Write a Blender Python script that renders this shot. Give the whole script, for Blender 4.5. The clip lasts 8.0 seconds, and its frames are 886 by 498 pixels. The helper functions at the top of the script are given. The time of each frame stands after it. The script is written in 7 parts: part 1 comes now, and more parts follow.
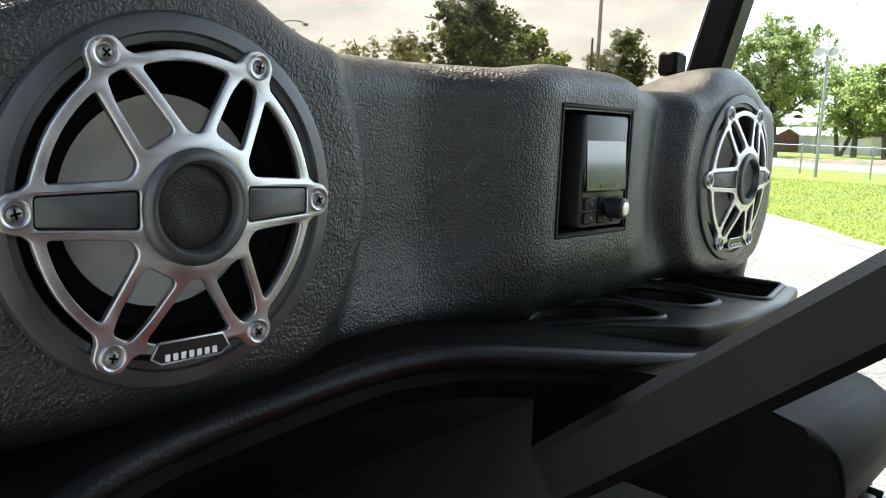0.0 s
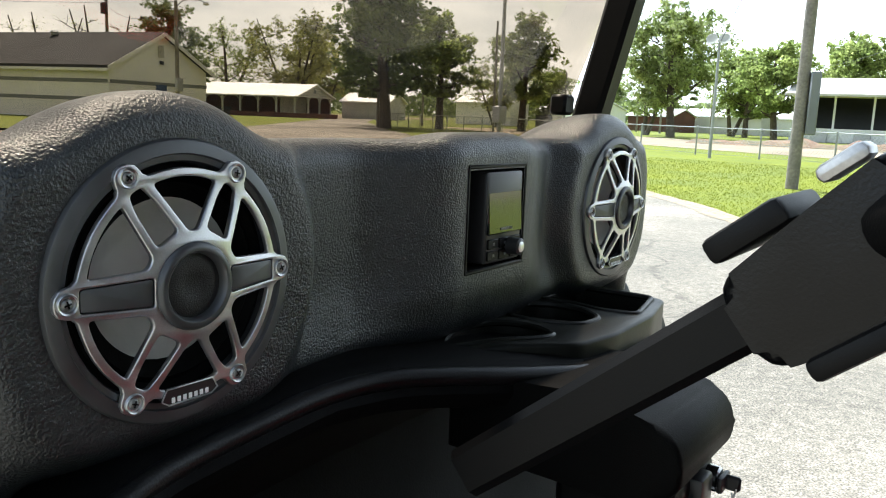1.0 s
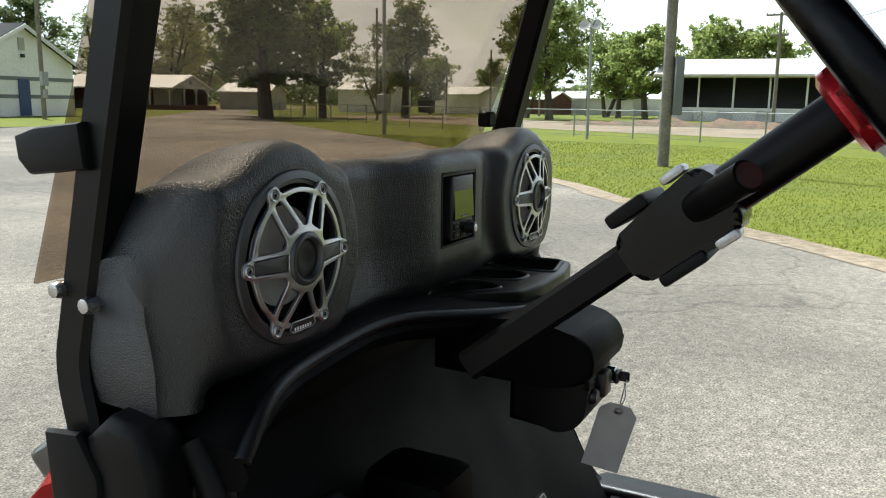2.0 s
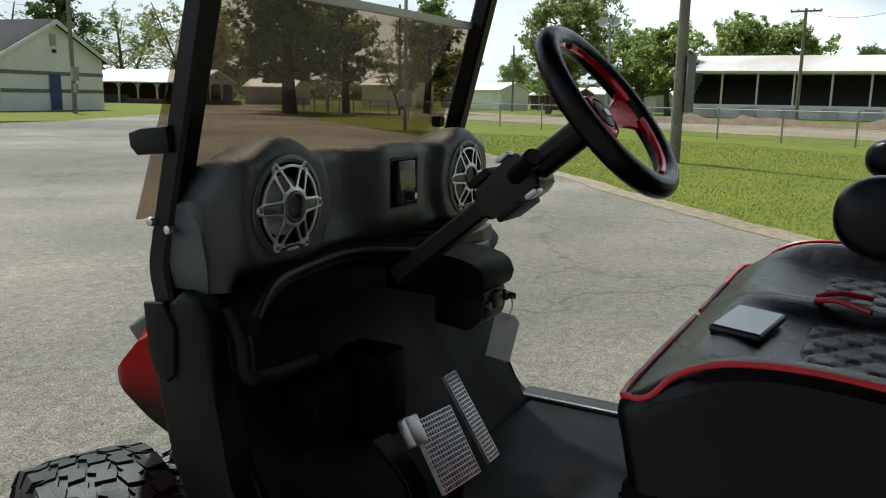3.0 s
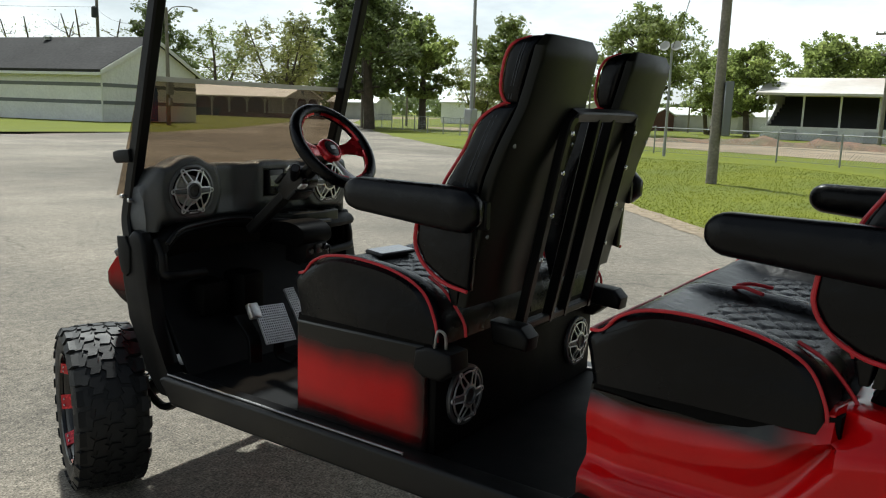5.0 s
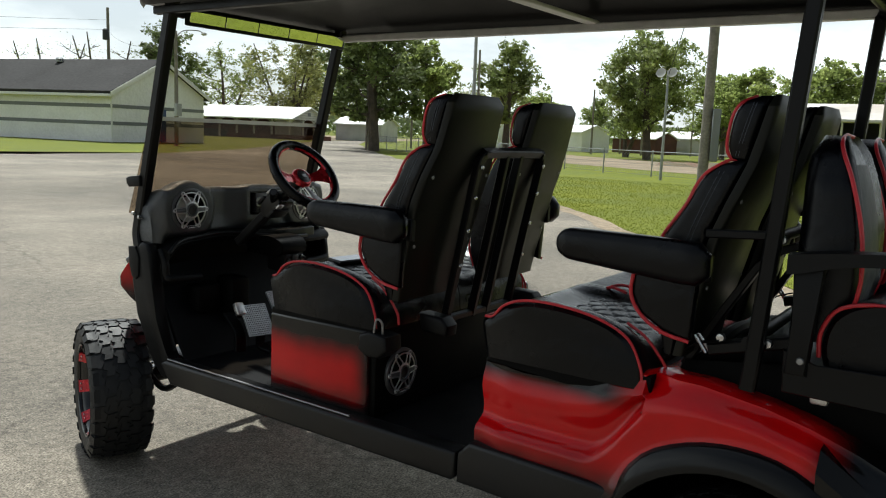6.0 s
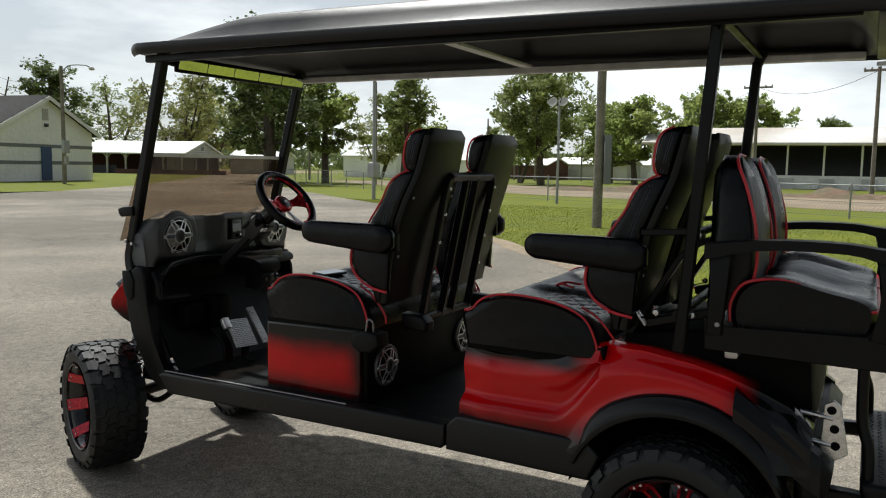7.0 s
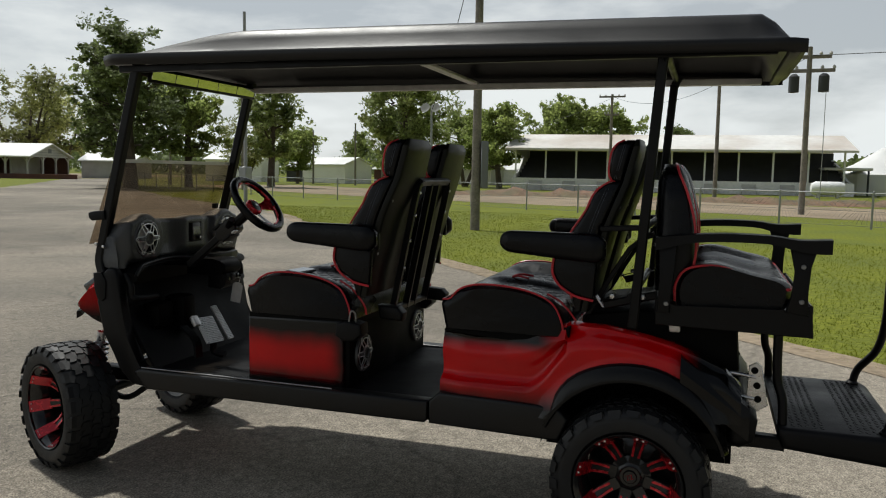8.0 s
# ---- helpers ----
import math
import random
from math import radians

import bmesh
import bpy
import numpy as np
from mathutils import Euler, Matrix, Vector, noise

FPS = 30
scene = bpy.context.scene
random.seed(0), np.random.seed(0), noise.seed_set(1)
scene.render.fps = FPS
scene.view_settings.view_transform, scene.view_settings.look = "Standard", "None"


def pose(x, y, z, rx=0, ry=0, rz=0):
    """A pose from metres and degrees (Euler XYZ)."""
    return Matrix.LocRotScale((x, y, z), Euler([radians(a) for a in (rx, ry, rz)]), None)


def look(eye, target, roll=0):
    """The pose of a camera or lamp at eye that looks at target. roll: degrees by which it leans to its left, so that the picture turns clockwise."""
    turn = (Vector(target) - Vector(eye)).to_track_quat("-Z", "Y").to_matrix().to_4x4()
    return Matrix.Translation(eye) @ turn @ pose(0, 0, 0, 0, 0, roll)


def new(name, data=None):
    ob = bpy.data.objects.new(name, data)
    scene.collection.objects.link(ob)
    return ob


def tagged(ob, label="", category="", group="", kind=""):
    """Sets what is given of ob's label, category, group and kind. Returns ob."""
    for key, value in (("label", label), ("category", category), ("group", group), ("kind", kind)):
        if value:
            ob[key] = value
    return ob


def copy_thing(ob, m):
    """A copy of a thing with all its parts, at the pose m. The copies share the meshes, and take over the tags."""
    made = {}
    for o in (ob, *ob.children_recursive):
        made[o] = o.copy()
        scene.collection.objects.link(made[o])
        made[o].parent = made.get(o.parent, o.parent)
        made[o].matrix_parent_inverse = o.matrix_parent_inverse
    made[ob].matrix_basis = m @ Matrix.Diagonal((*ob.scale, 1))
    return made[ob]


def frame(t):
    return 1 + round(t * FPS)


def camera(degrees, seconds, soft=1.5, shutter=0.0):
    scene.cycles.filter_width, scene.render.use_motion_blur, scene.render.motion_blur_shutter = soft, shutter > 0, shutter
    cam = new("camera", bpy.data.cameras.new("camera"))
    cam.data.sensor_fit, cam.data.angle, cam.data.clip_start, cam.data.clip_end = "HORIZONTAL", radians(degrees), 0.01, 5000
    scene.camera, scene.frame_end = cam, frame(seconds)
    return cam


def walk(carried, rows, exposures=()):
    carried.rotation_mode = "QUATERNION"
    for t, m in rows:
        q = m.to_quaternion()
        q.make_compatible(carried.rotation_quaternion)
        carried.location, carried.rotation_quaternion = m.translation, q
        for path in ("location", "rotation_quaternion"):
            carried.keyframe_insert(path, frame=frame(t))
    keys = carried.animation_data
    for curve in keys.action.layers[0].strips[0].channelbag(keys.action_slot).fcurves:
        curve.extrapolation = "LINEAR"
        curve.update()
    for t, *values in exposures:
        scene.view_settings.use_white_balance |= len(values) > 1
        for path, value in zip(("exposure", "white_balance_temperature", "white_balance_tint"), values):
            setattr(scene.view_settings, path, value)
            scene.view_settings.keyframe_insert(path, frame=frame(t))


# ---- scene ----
cam = camera(57.9, 8.0, soft=1.1)
PATH = [
    (0, (-0.528, -0.34, 1.127), (0.945, 0.979, 0.829), 2.3),
    (0.5, (-0.557, -0.354, 1.157), (0.971, 0.899, 0.849), 2.5),
    (1, (-0.632, -0.407, 1.196), (0.977, 0.733, 0.862), 2.2),
    (1.5, (-0.784, -0.462, 1.227), (0.925, 0.518, 0.88), 0.8),
    (1.7, (-0.851, -0.469, 1.244), (0.889, 0.45, 0.886), 0.3),
    (2.8, (-1.313, -0.75, 1.236), (0.442, 0.139, 0.876), 1.1),
    (3, (-1.387, -0.878, 1.272), (0.334, 0.071, 0.901), 1.0),
    (3.5, (-1.626, -1.222, 1.298), (0.05, -0.198, 0.922), 1.9),
    (4, (-1.766, -1.576, 1.334), (-0.102, -0.535, 0.948), 2.1),
    (4.5, (-1.878, -1.909, 1.366), (-0.248, -0.815, 0.987), 1.8),
    (4.7, (-1.945, -2.023, 1.369), (-0.317, -0.92, 1.005), 1.8),
    (5.8, (-2.299, -2.644, 1.416), (-0.696, -1.481, 1.136), 2.5),
    (6, (-2.388, -2.709, 1.432), (-0.769, -1.569, 1.148), 2.3),
    (6.5, (-2.659, -2.772, 1.407), (-0.982, -1.708, 1.169), 1.5),
    (7, (-2.954, -2.745, 1.415), (-1.197, -1.812, 1.211), 0.9),
    (7.5, (-3.217, -2.681, 1.425), (-1.405, -1.856, 1.233), 1.0),
    (8, (-3.465, -2.5, 1.416), (-1.575, -1.875, 1.228), 1.0),
]
walk(cam, [(t, look(eye, target, roll)) for t, eye, target, roll in PATH], exposures=[
    (0, 1.82, 5800, 4), (1, 1.4, 5850, 4), (1.5, 1.06, 5950, 4), (2.8, 0.02, 6100, 2), (3.5, -0.08, 6100, 2), (4.5, 0.06, 6250, 3),
    (6, 0.12, 6350, 4), (6.5, 0.14, 6400, 5), (7, -0.1, 6450, 7), (7.5, -0.36, 6500, 9), (8, -0.46, 6550, 7)])

# ---- world and sun ----
SUN_EL, SUN_AZ = 60.0, 30.0          # degrees; azimuth from +y towards +x
world = bpy.data.worlds.new("sky")
scene.world = world
world.use_nodes = True
wn, wl = world.node_tree.nodes, world.node_tree.links
wn.clear()
sky = wn.new("ShaderNodeTexSky")
sky.sky_type = "NISHITA"
sky.sun_disc = False
sky.sun_elevation = radians(SUN_EL)
sky.sun_rotation = radians(SUN_AZ)
sky_bg = wn.new("ShaderNodeBackground")
sky_bg.inputs["Strength"].default_value = 0.06
wl.new(sky.outputs[0], sky_bg.inputs[0])
wtc = wn.new("ShaderNodeTexCoord")
wmap = wn.new("ShaderNodeMapping")
wmap.inputs["Scale"].default_value = (1.0, 1.0, 3.2)
wl.new(wtc.outputs["Generated"], wmap.inputs[0])
wnoise = wn.new("ShaderNodeTexNoise")
wnoise.inputs["Scale"].default_value = 2.6
wnoise.inputs["Detail"].default_value = 8
wnoise.inputs["Roughness"].default_value = 0.55
wl.new(wmap.outputs[0], wnoise.inputs["Vector"])
wramp = wn.new("ShaderNodeValToRGB")
wramp.color_ramp.elements[0].position, wramp.color_ramp.elements[1].position = 0.38, 0.56
wramp.color_ramp.elements[0].color = (0.50, 0.50, 0.50, 1)
wl.new(wnoise.outputs[0], wramp.inputs[0])
cl_ramp = wn.new("ShaderNodeValToRGB")
cl_ramp.color_ramp.elements[0].position, cl_ramp.color_ramp.elements[1].position = 0.42, 0.72
cl_ramp.color_ramp.elements[0].color = (0.88, 0.91, 0.94, 1)
cl_ramp.color_ramp.elements[1].color = (0.94, 0.98, 0.985, 1)
wl.new(wnoise.outputs[0], cl_ramp.inputs[0])
cloud_bg = wn.new("ShaderNodeBackground")
wl.new(cl_ramp.outputs[0], cloud_bg.inputs[0])
wmix = wn.new("ShaderNodeMixShader")
wsep = wn.new("ShaderNodeSeparateXYZ")
wl.new(wtc.outputs["Generated"], wsep.inputs[0])
thin = wn.new("ShaderNodeMapRange")
thin.interpolation_type = "SMOOTHSTEP"
thin.inputs[1].default_value, thin.inputs[2].default_value = 0.26, 0.75
thin.inputs[3].default_value, thin.inputs[4].default_value = 1.0, 0.30
wl.new(wsep.outputs["Z"], thin.inputs[0])
cover = wn.new("ShaderNodeMath")
cover.operation = "MULTIPLY"
wl.new(wramp.outputs[0], cover.inputs[0])
wl.new(thin.outputs[0], cover.inputs[1])
wl.new(cover.outputs[0], wmix.inputs[0])
wl.new(sky_bg.outputs[0], wmix.inputs[1])
wl.new(cloud_bg.outputs[0], wmix.inputs[2])
toward = wn.new("ShaderNodeVectorMath")        # cloud is brighter on the sun's side of the sky
toward.operation = "DOT_PRODUCT"
toward.inputs[1].default_value = (math.sin(radians(SUN_AZ)), math.cos(radians(SUN_AZ)), 0.0)
wl.new(wtc.outputs["Generated"], toward.inputs[0])
glow = wn.new("ShaderNodeMapRange")
glow.interpolation_type = "SMOOTHSTEP"
glow.inputs[1].default_value, glow.inputs[2].default_value = -0.75, 0.40
glow.inputs[3].default_value, glow.inputs[4].default_value = 0.40, 1.24
wl.new(toward.outputs["Value"], glow.inputs[0])
wl.new(glow.outputs[0], cloud_bg.inputs["Strength"])
wout = wn.new("ShaderNodeOutputWorld")
wl.new(wmix.outputs[0], wout.inputs[0])

sun = new("sun", bpy.data.lights.new("sun", "SUN"))
sun.data.energy = 5.0
sun.data.angle = radians(2.5)
sun.data.color = (1.0, 0.985, 0.95)
a, e = radians(SUN_AZ), radians(SUN_EL)
sun.matrix_world = look((math.sin(a) * math.cos(e) * 50, math.cos(a) * math.cos(e) * 50, math.sin(e) * 50), (0, 0, 0))


# ---- materials ----
def mat(name, base, rough=0.5, metal=0.0, var=0.25, scale=8.0, fine=0.0, fine_scale=300.0, bump=0.0, bump_scale=200.0,
        coat=0.0, alt=None, spec=0.5, rvar=0.1, bdist=0.6, bump2=0.0, bump2_scale=30.0, island=0.0):
    """A surface with broad stains, fine grain and relief, in metres."""
    m = bpy.data.materials.new(name)
    m.use_nodes = True
    n, l = m.node_tree.nodes, m.node_tree.links
    b = n["Principled BSDF"]
    b.inputs["Metallic"].default_value = metal
    b.inputs["Specular IOR Level"].default_value = spec
    b.inputs["Coat Weight"].default_value = coat
    b.inputs["Coat Roughness"].default_value = 0.06
    tc = n.new("ShaderNodeTexCoord")
    big = n.new("ShaderNodeTexNoise")
    big.inputs["Scale"].default_value, big.inputs["Detail"].default_value = scale, 6
    l.new(tc.outputs["Object"], big.inputs["Vector"])
    alt = alt or tuple(c * (1 - var) for c in base)
    mix = n.new("ShaderNodeMix")
    mix.data_type = "RGBA"
    mix.inputs[6].default_value, mix.inputs[7].default_value = (*alt, 1), (*base, 1)
    ramp = n.new("ShaderNodeMapRange")
    ramp.inputs[1].default_value, ramp.inputs[2].default_value = 0.35, 0.65
    l.new(big.outputs[0], ramp.inputs[0])
    l.new(ramp.outputs[0], mix.inputs[0])
    col = mix.outputs[2]
    if fine:
        fn = n.new("ShaderNodeTexNoise")
        fn.inputs["Scale"].default_value, fn.inputs["Detail"].default_value = fine_scale, 3
        l.new(tc.outputs["Object"], fn.inputs["Vector"])
        fr = n.new("ShaderNodeMapRange")
        fr.inputs[1].default_value, fr.inputs[2].default_value = 0.3, 0.7
        fr.inputs[3].default_value, fr.inputs[4].default_value = 1 - fine, 1 + fine
        l.new(fn.outputs[0], fr.inputs[0])
        mul = n.new("ShaderNodeVectorMath")
        mul.operation = "SCALE"
        l.new(col, mul.inputs[0])
        l.new(fr.outputs[0], mul.inputs["Scale"])
        col = mul.outputs[0]
    if island:
        geo = n.new("ShaderNodeNewGeometry")
        ir = n.new("ShaderNodeMapRange")
        ir.inputs[3].default_value, ir.inputs[4].default_value = 1 - island, 1 + island
        l.new(geo.outputs["Random Per Island"], ir.inputs[0])
        mul2 = n.new("ShaderNodeVectorMath")
        mul2.operation = "SCALE"
        l.new(col, mul2.inputs[0])
        l.new(ir.outputs[0], mul2.inputs["Scale"])
        col = mul2.outputs[0]
    l.new(col, b.inputs["Base Color"])
    rr = n.new("ShaderNodeMapRange")
    rr.inputs[1].default_value, rr.inputs[2].default_value = 0.3, 0.7
    rr.inputs[3].default_value, rr.inputs[4].default_value = max(0.02, rough - rvar), min(1, rough + rvar)
    l.new(big.outputs[0], rr.inputs[0])
    l.new(rr.outputs[0], b.inputs["Roughness"])
    last = None
    for st, sc in ((bump2, bump2_scale), (bump, bump_scale)):
        if st:
            bn = n.new("ShaderNodeTexNoise")
            bn.inputs["Scale"].default_value, bn.inputs["Detail"].default_value = sc, 2
            l.new(tc.outputs["Object"], bn.inputs["Vector"])
            bp = n.new("ShaderNodeBump")
            bp.inputs["Strength"].default_value = st
            bp.inputs["Distance"].default_value = bdist / sc
            l.new(bn.outputs[0], bp.inputs["Height"])
            if last:
                l.new(last.outputs[0], bp.inputs["Normal"])
            last = bp
    if last:
        l.new(last.outputs[0], b.inputs["Normal"])
    return m


def nodes_of(m):
    return m.node_tree.nodes, m.node_tree.links, m.node_tree.nodes["Principled BSDF"]


M_POD = mat("textured_bedliner", (0.0115, 0.0142, 0.0160), 0.38, spec=0.75, bdist=0.80, bump=0.9, bump_scale=560, bump2=0.10, bump2_scale=60, var=0.2)
M_PLASTIC = mat("black_moulded_plastic", (0.0028, 0.0028, 0.0031), 0.50, bump=0.25, bump_scale=900, var=0.3, scale=5, spec=0.20)
M_MATTE = mat("matte_black_plastic", (0.0016, 0.0016, 0.0016), 0.6, bump=0.3, bump_scale=700, var=0.3, scale=6, spec=0.08)
M_RAIL = mat("scuffed_black_sill", (0.0042, 0.0042, 0.0046), 0.36, spec=0.32, bump=0.3, bump_scale=500, var=0.35, scale=4, fine=0.2, fine_scale=60)
M_LEATHER = mat("black_vinyl", (0.0016, 0.0018, 0.0028), 0.28, spec=0.21, bump=0.35, bump_scale=700, bump2=0.10, bump2_scale=22, var=0.25, scale=6)
M_GREYVINYL = mat("charcoal_grey_vinyl", (0.10, 0.105, 0.115), 0.40, bump=0.35, bump_scale=700, bump2=0.15, bump2_scale=22, var=0.2, scale=6)
M_PIPE = mat("red_piping", (0.50, 0.012, 0.022), 0.42, var=0.2, scale=20)
M_SHELL = mat("glossy_black_shell", (0.0075, 0.008, 0.0055), 0.42, spec=0.22, bump=0.06, bump_scale=300, var=0.2, rvar=0.06)
M_STEEL = mat("black_powder_coat", (0.0022, 0.0022, 0.0025), 0.40, spec=0.2, bump=0.15, bump_scale=800, var=0.2)
M_CHROME = mat("bright_zinc", (0.62, 0.62, 0.63), 0.28, metal=1.0, var=0.2, scale=40)
M_GRILLE = mat("brushed_gunmetal", (0.62, 0.625, 0.64), 0.38, metal=0.97, var=0.15, scale=60, fine=0.06, fine_scale=900)
M_GRILLE_DARK = mat("dark_gunmetal", (0.115, 0.118, 0.124), 0.42, metal=0.7, var=0.2, scale=40)
M_CONE = mat("grey_cone", (0.60, 0.58, 0.54), 0.5, var=0.2, scale=30)
M_RUBBER = mat("tyre_rubber", (0.0085, 0.0088, 0.0095), 0.55, spec=0.38, bump=0.35, bump_scale=250, var=0.4, scale=14, fine=0.2, fine_scale=120)
M_RIM = mat("gloss_black_rim", (0.012, 0.012, 0.012), 0.16, var=0.2)
M_REDMETAL = mat("candy_red_metal", (0.62, 0.018, 0.03), 0.24, metal=0.55, coat=0.6, var=0.25, scale=30)
M_ALU = mat("cast_aluminium", (0.60, 0.60, 0.60), 0.40, metal=0.9, var=0.25, scale=60, fine=0.1, fine_scale=400)
M_MESH = mat("tweeter_mesh", (0.006, 0.006, 0.006), 0.5, bump=0.9, bump_scale=1100, var=0.3)
M_CARD = mat("manila_tag", (0.62, 0.62, 0.60), 0.75, var=0.1, scale=30)
M_WHITE = mat("white_print", (0.8, 0.8, 0.8), 0.5, var=0.05)
M_BUTTON = mat("dark_button", (0.02, 0.02, 0.021), 0.3, var=0.2)
M_SCREEN = mat("glass_screen", (0.016, 0.018, 0.020), 0.10, spec=0.9, coat=0.6, var=0.1, rvar=0.03)
M_STRAP = mat("pale_aluminium_strip", (0.66, 0.66, 0.64), 0.42, metal=0.2, var=0.2, scale=15)
M_FLOOR = mat("black_floor_mat", (0.0026, 0.0029, 0.0036), 0.6, spec=0.11, bump=0.4, bump_scale=450, var=0.35, scale=7, fine=0.25, fine_scale=90)
M_ROOF = mat("black_roof_plastic", (0.005, 0.005, 0.0053), 0.42, spec=0.34, bump=0.2, bump_scale=400, var=0.25, scale=3)
M_SCREW = mat("dull_steel", (0.30, 0.30, 0.30), 0.45, metal=0.9, var=0.3, scale=80)
M_PHONE = mat("phone_case", (0.010, 0.010, 0.011), 0.4, var=0.2)
M_STITCH = mat("grey_stitching", (0.035, 0.040, 0.055), 0.5, var=0.3, scale=60)
M_GLOSS = mat("gloss_black_lacquer", (0.0045, 0.0045, 0.0048), 0.20, spec=0.20, coat=0.06, var=0.2, scale=6, rvar=0.05)
M_MIRROR = mat("mirror_glass", (0.85, 0.88, 0.80), 0.03, metal=1.0, var=0.02, rvar=0.01)


def tinted(name, tint, gloss=0.08):
    m = bpy.data.materials.new(name)
    m.use_nodes = True
    n, l = m.node_tree.nodes, m.node_tree.links
    n.clear()
    out, mix, tr, gl = (n.new("ShaderNode" + k) for k in ("OutputMaterial", "MixShader", "BsdfTransparent", "BsdfGlossy"))
    tr.inputs[0].default_value = (*tint, 1)
    gl.inputs["Roughness"].default_value = 0.04
    fr = n.new("ShaderNodeLayerWeight")
    fr.inputs["Blend"].default_value = 0.5
    pw = n.new("ShaderNodeMath")
    pw.operation = "POWER"
    pw.inputs[1].default_value = 4.0
    l.new(fr.outputs["Facing"], pw.inputs[0])
    ma = n.new("ShaderNodeMath")
    ma.operation = "MULTIPLY_ADD"
    ma.inputs[1].default_value, ma.inputs[2].default_value = 0.5, gloss * 0.4
    l.new(pw.outputs[0], ma.inputs[0])
    l.new(ma.outputs[0], mix.inputs[0])
    l.new(tr.outputs[0], mix.inputs[1])
    l.new(gl.outputs[0], mix.inputs[2])
    l.new(mix.outputs[0], out.inputs[0])
    return m


M_WIND = tinted("smoked_acrylic", (0.61, 0.545, 0.475))


def faded_red(name, lo, hi, soft, black=(0.0035, 0.0035, 0.0035), cap=None):
    """Red lacquer sprayed to black at the edges of a box lo..hi."""
    m = mat(name, (0.54, 0.0020, 0.004), 0.16, spec=0.14, coat=0.34, var=0.18, scale=5, fine=0.10, fine_scale=1800, rvar=0.05)
    n, l, b = nodes_of(m)
    src = b.inputs["Base Color"].links[0].from_socket
    tc = n.new("ShaderNodeTexCoord")
    wob = n.new("ShaderNodeTexNoise")
    wob.inputs["Scale"].default_value = 7
    l.new(tc.outputs["Object"], wob.inputs["Vector"])
    sep = n.new("ShaderNodeSeparateXYZ")
    l.new(tc.outputs["Object"], sep.inputs[0])
    fac = None
    for axis, i in (("Y", 0), ("Z", 1)):
        for sign, lim in ((1, lo[i]), (-1, hi[i])):
            mr = n.new("ShaderNodeMapRange")
            mr.interpolation_type = "SMOOTHSTEP"
            mr.inputs[1].default_value, mr.inputs[2].default_value = lim - sign * soft, lim + sign * soft
            add = n.new("ShaderNodeMath")
            add.operation = "MULTIPLY_ADD"
            add.inputs[1].default_value = 0.05
            l.new(wob.outputs[0], add.inputs[0])
            l.new(sep.outputs[axis], add.inputs[2])
            sub = n.new("ShaderNodeMath")
            sub.operation = "SUBTRACT"
            sub.inputs[1].default_value = 0.025
            l.new(add.outputs[0], sub.inputs[0])
            l.new(sub.outputs[0], mr.inputs[0])
            if fac is None:
                fac = mr.outputs[0]
            else:
                mu = n.new("ShaderNodeMath")
                mu.operation = "MULTIPLY"
                l.new(fac, mu.inputs[0])
                l.new(mr.outputs[0], mu.inputs[1])
                fac = mu.outputs[0]
    if cap:
        ys, zs = (n.new("ShaderNodeMapRange") for _ in range(2))
        for q, ax, c0, c1 in ((ys, "Y", cap[0] - 0.10, cap[0] + 0.04), (zs, "Z", cap[1] - 0.03, cap[1] + 0.02)):
            q.interpolation_type = "SMOOTHSTEP"
            q.inputs[1].default_value, q.inputs[2].default_value = c0, c1
            l.new(sep.outputs[ax], q.inputs[0])
        both = n.new("ShaderNodeMath")
        both.operation = "MULTIPLY"
        l.new(ys.outputs[0], both.inputs[0])
        l.new(zs.outputs[0], both.inputs[1])
        inv = n.new("ShaderNodeMath")
        inv.operation = "SUBTRACT"
        inv.inputs[0].default_value = 1.0
        l.new(both.outputs[0], inv.inputs[1])
        mm = n.new("ShaderNodeMath")
        mm.operation = "MULTIPLY"
        l.new(fac, mm.inputs[0])
        l.new(inv.outputs[0], mm.inputs[1])
        fac = mm.outputs[0]
    mx = n.new("ShaderNodeMix")
    mx.data_type = "RGBA"
    mx.inputs[6].default_value = (*black, 1)
    l.new(fac, mx.inputs[0])
    l.new(src, mx.inputs[7])
    l.new(mx.outputs[2], b.inputs["Base Color"])
    return m


M_RED_BOX = faded_red("red_panel_sprayed_to_black", (-1.04, 0.565), (-0.2, 0.700), 0.052)
M_RED_BODY = faded_red("red_body_sprayed_to_black", (-2.44, 0.580), (-1.3, 5.0), 0.06, cap=(-1.93, 0.757))
M_RED_COWL = faded_red("red_cowl_sprayed_to_black", (0.08, 0.765), (0.9, 5.0), 0.055)


# ---- mesh tools ----
def part(name, bm, material, parent=None, label="", sharp=38, at=None):
    me = bpy.data.meshes.new(name)
    bmesh.ops.recalc_face_normals(bm, faces=bm.faces)
    bm.to_mesh(me)
    bm.free()
    me.materials.append(material)
    me.shade_smooth()
    me.set_sharp_from_angle(angle=radians(sharp))
    ob = new(name, me)
    if at is not None:
        ob.matrix_basis = at
    if parent:
        ob.parent = parent
    if label:
        tagged(ob, label)
    return ob


def thing(name, label, category, m=None, group="", kind=""):
    ob = new(name)
    ob.empty_display_size = 0.1
    if m is not None:
        ob.matrix_basis = m
    return tagged(ob, label, category, group, kind)


def clone(ob, parent, m=None):
    """The same mesh once more as a part of its own."""
    o = new(ob.name, ob.data)
    o.parent = parent
    if m is not None:
        o.matrix_basis = m
    return o


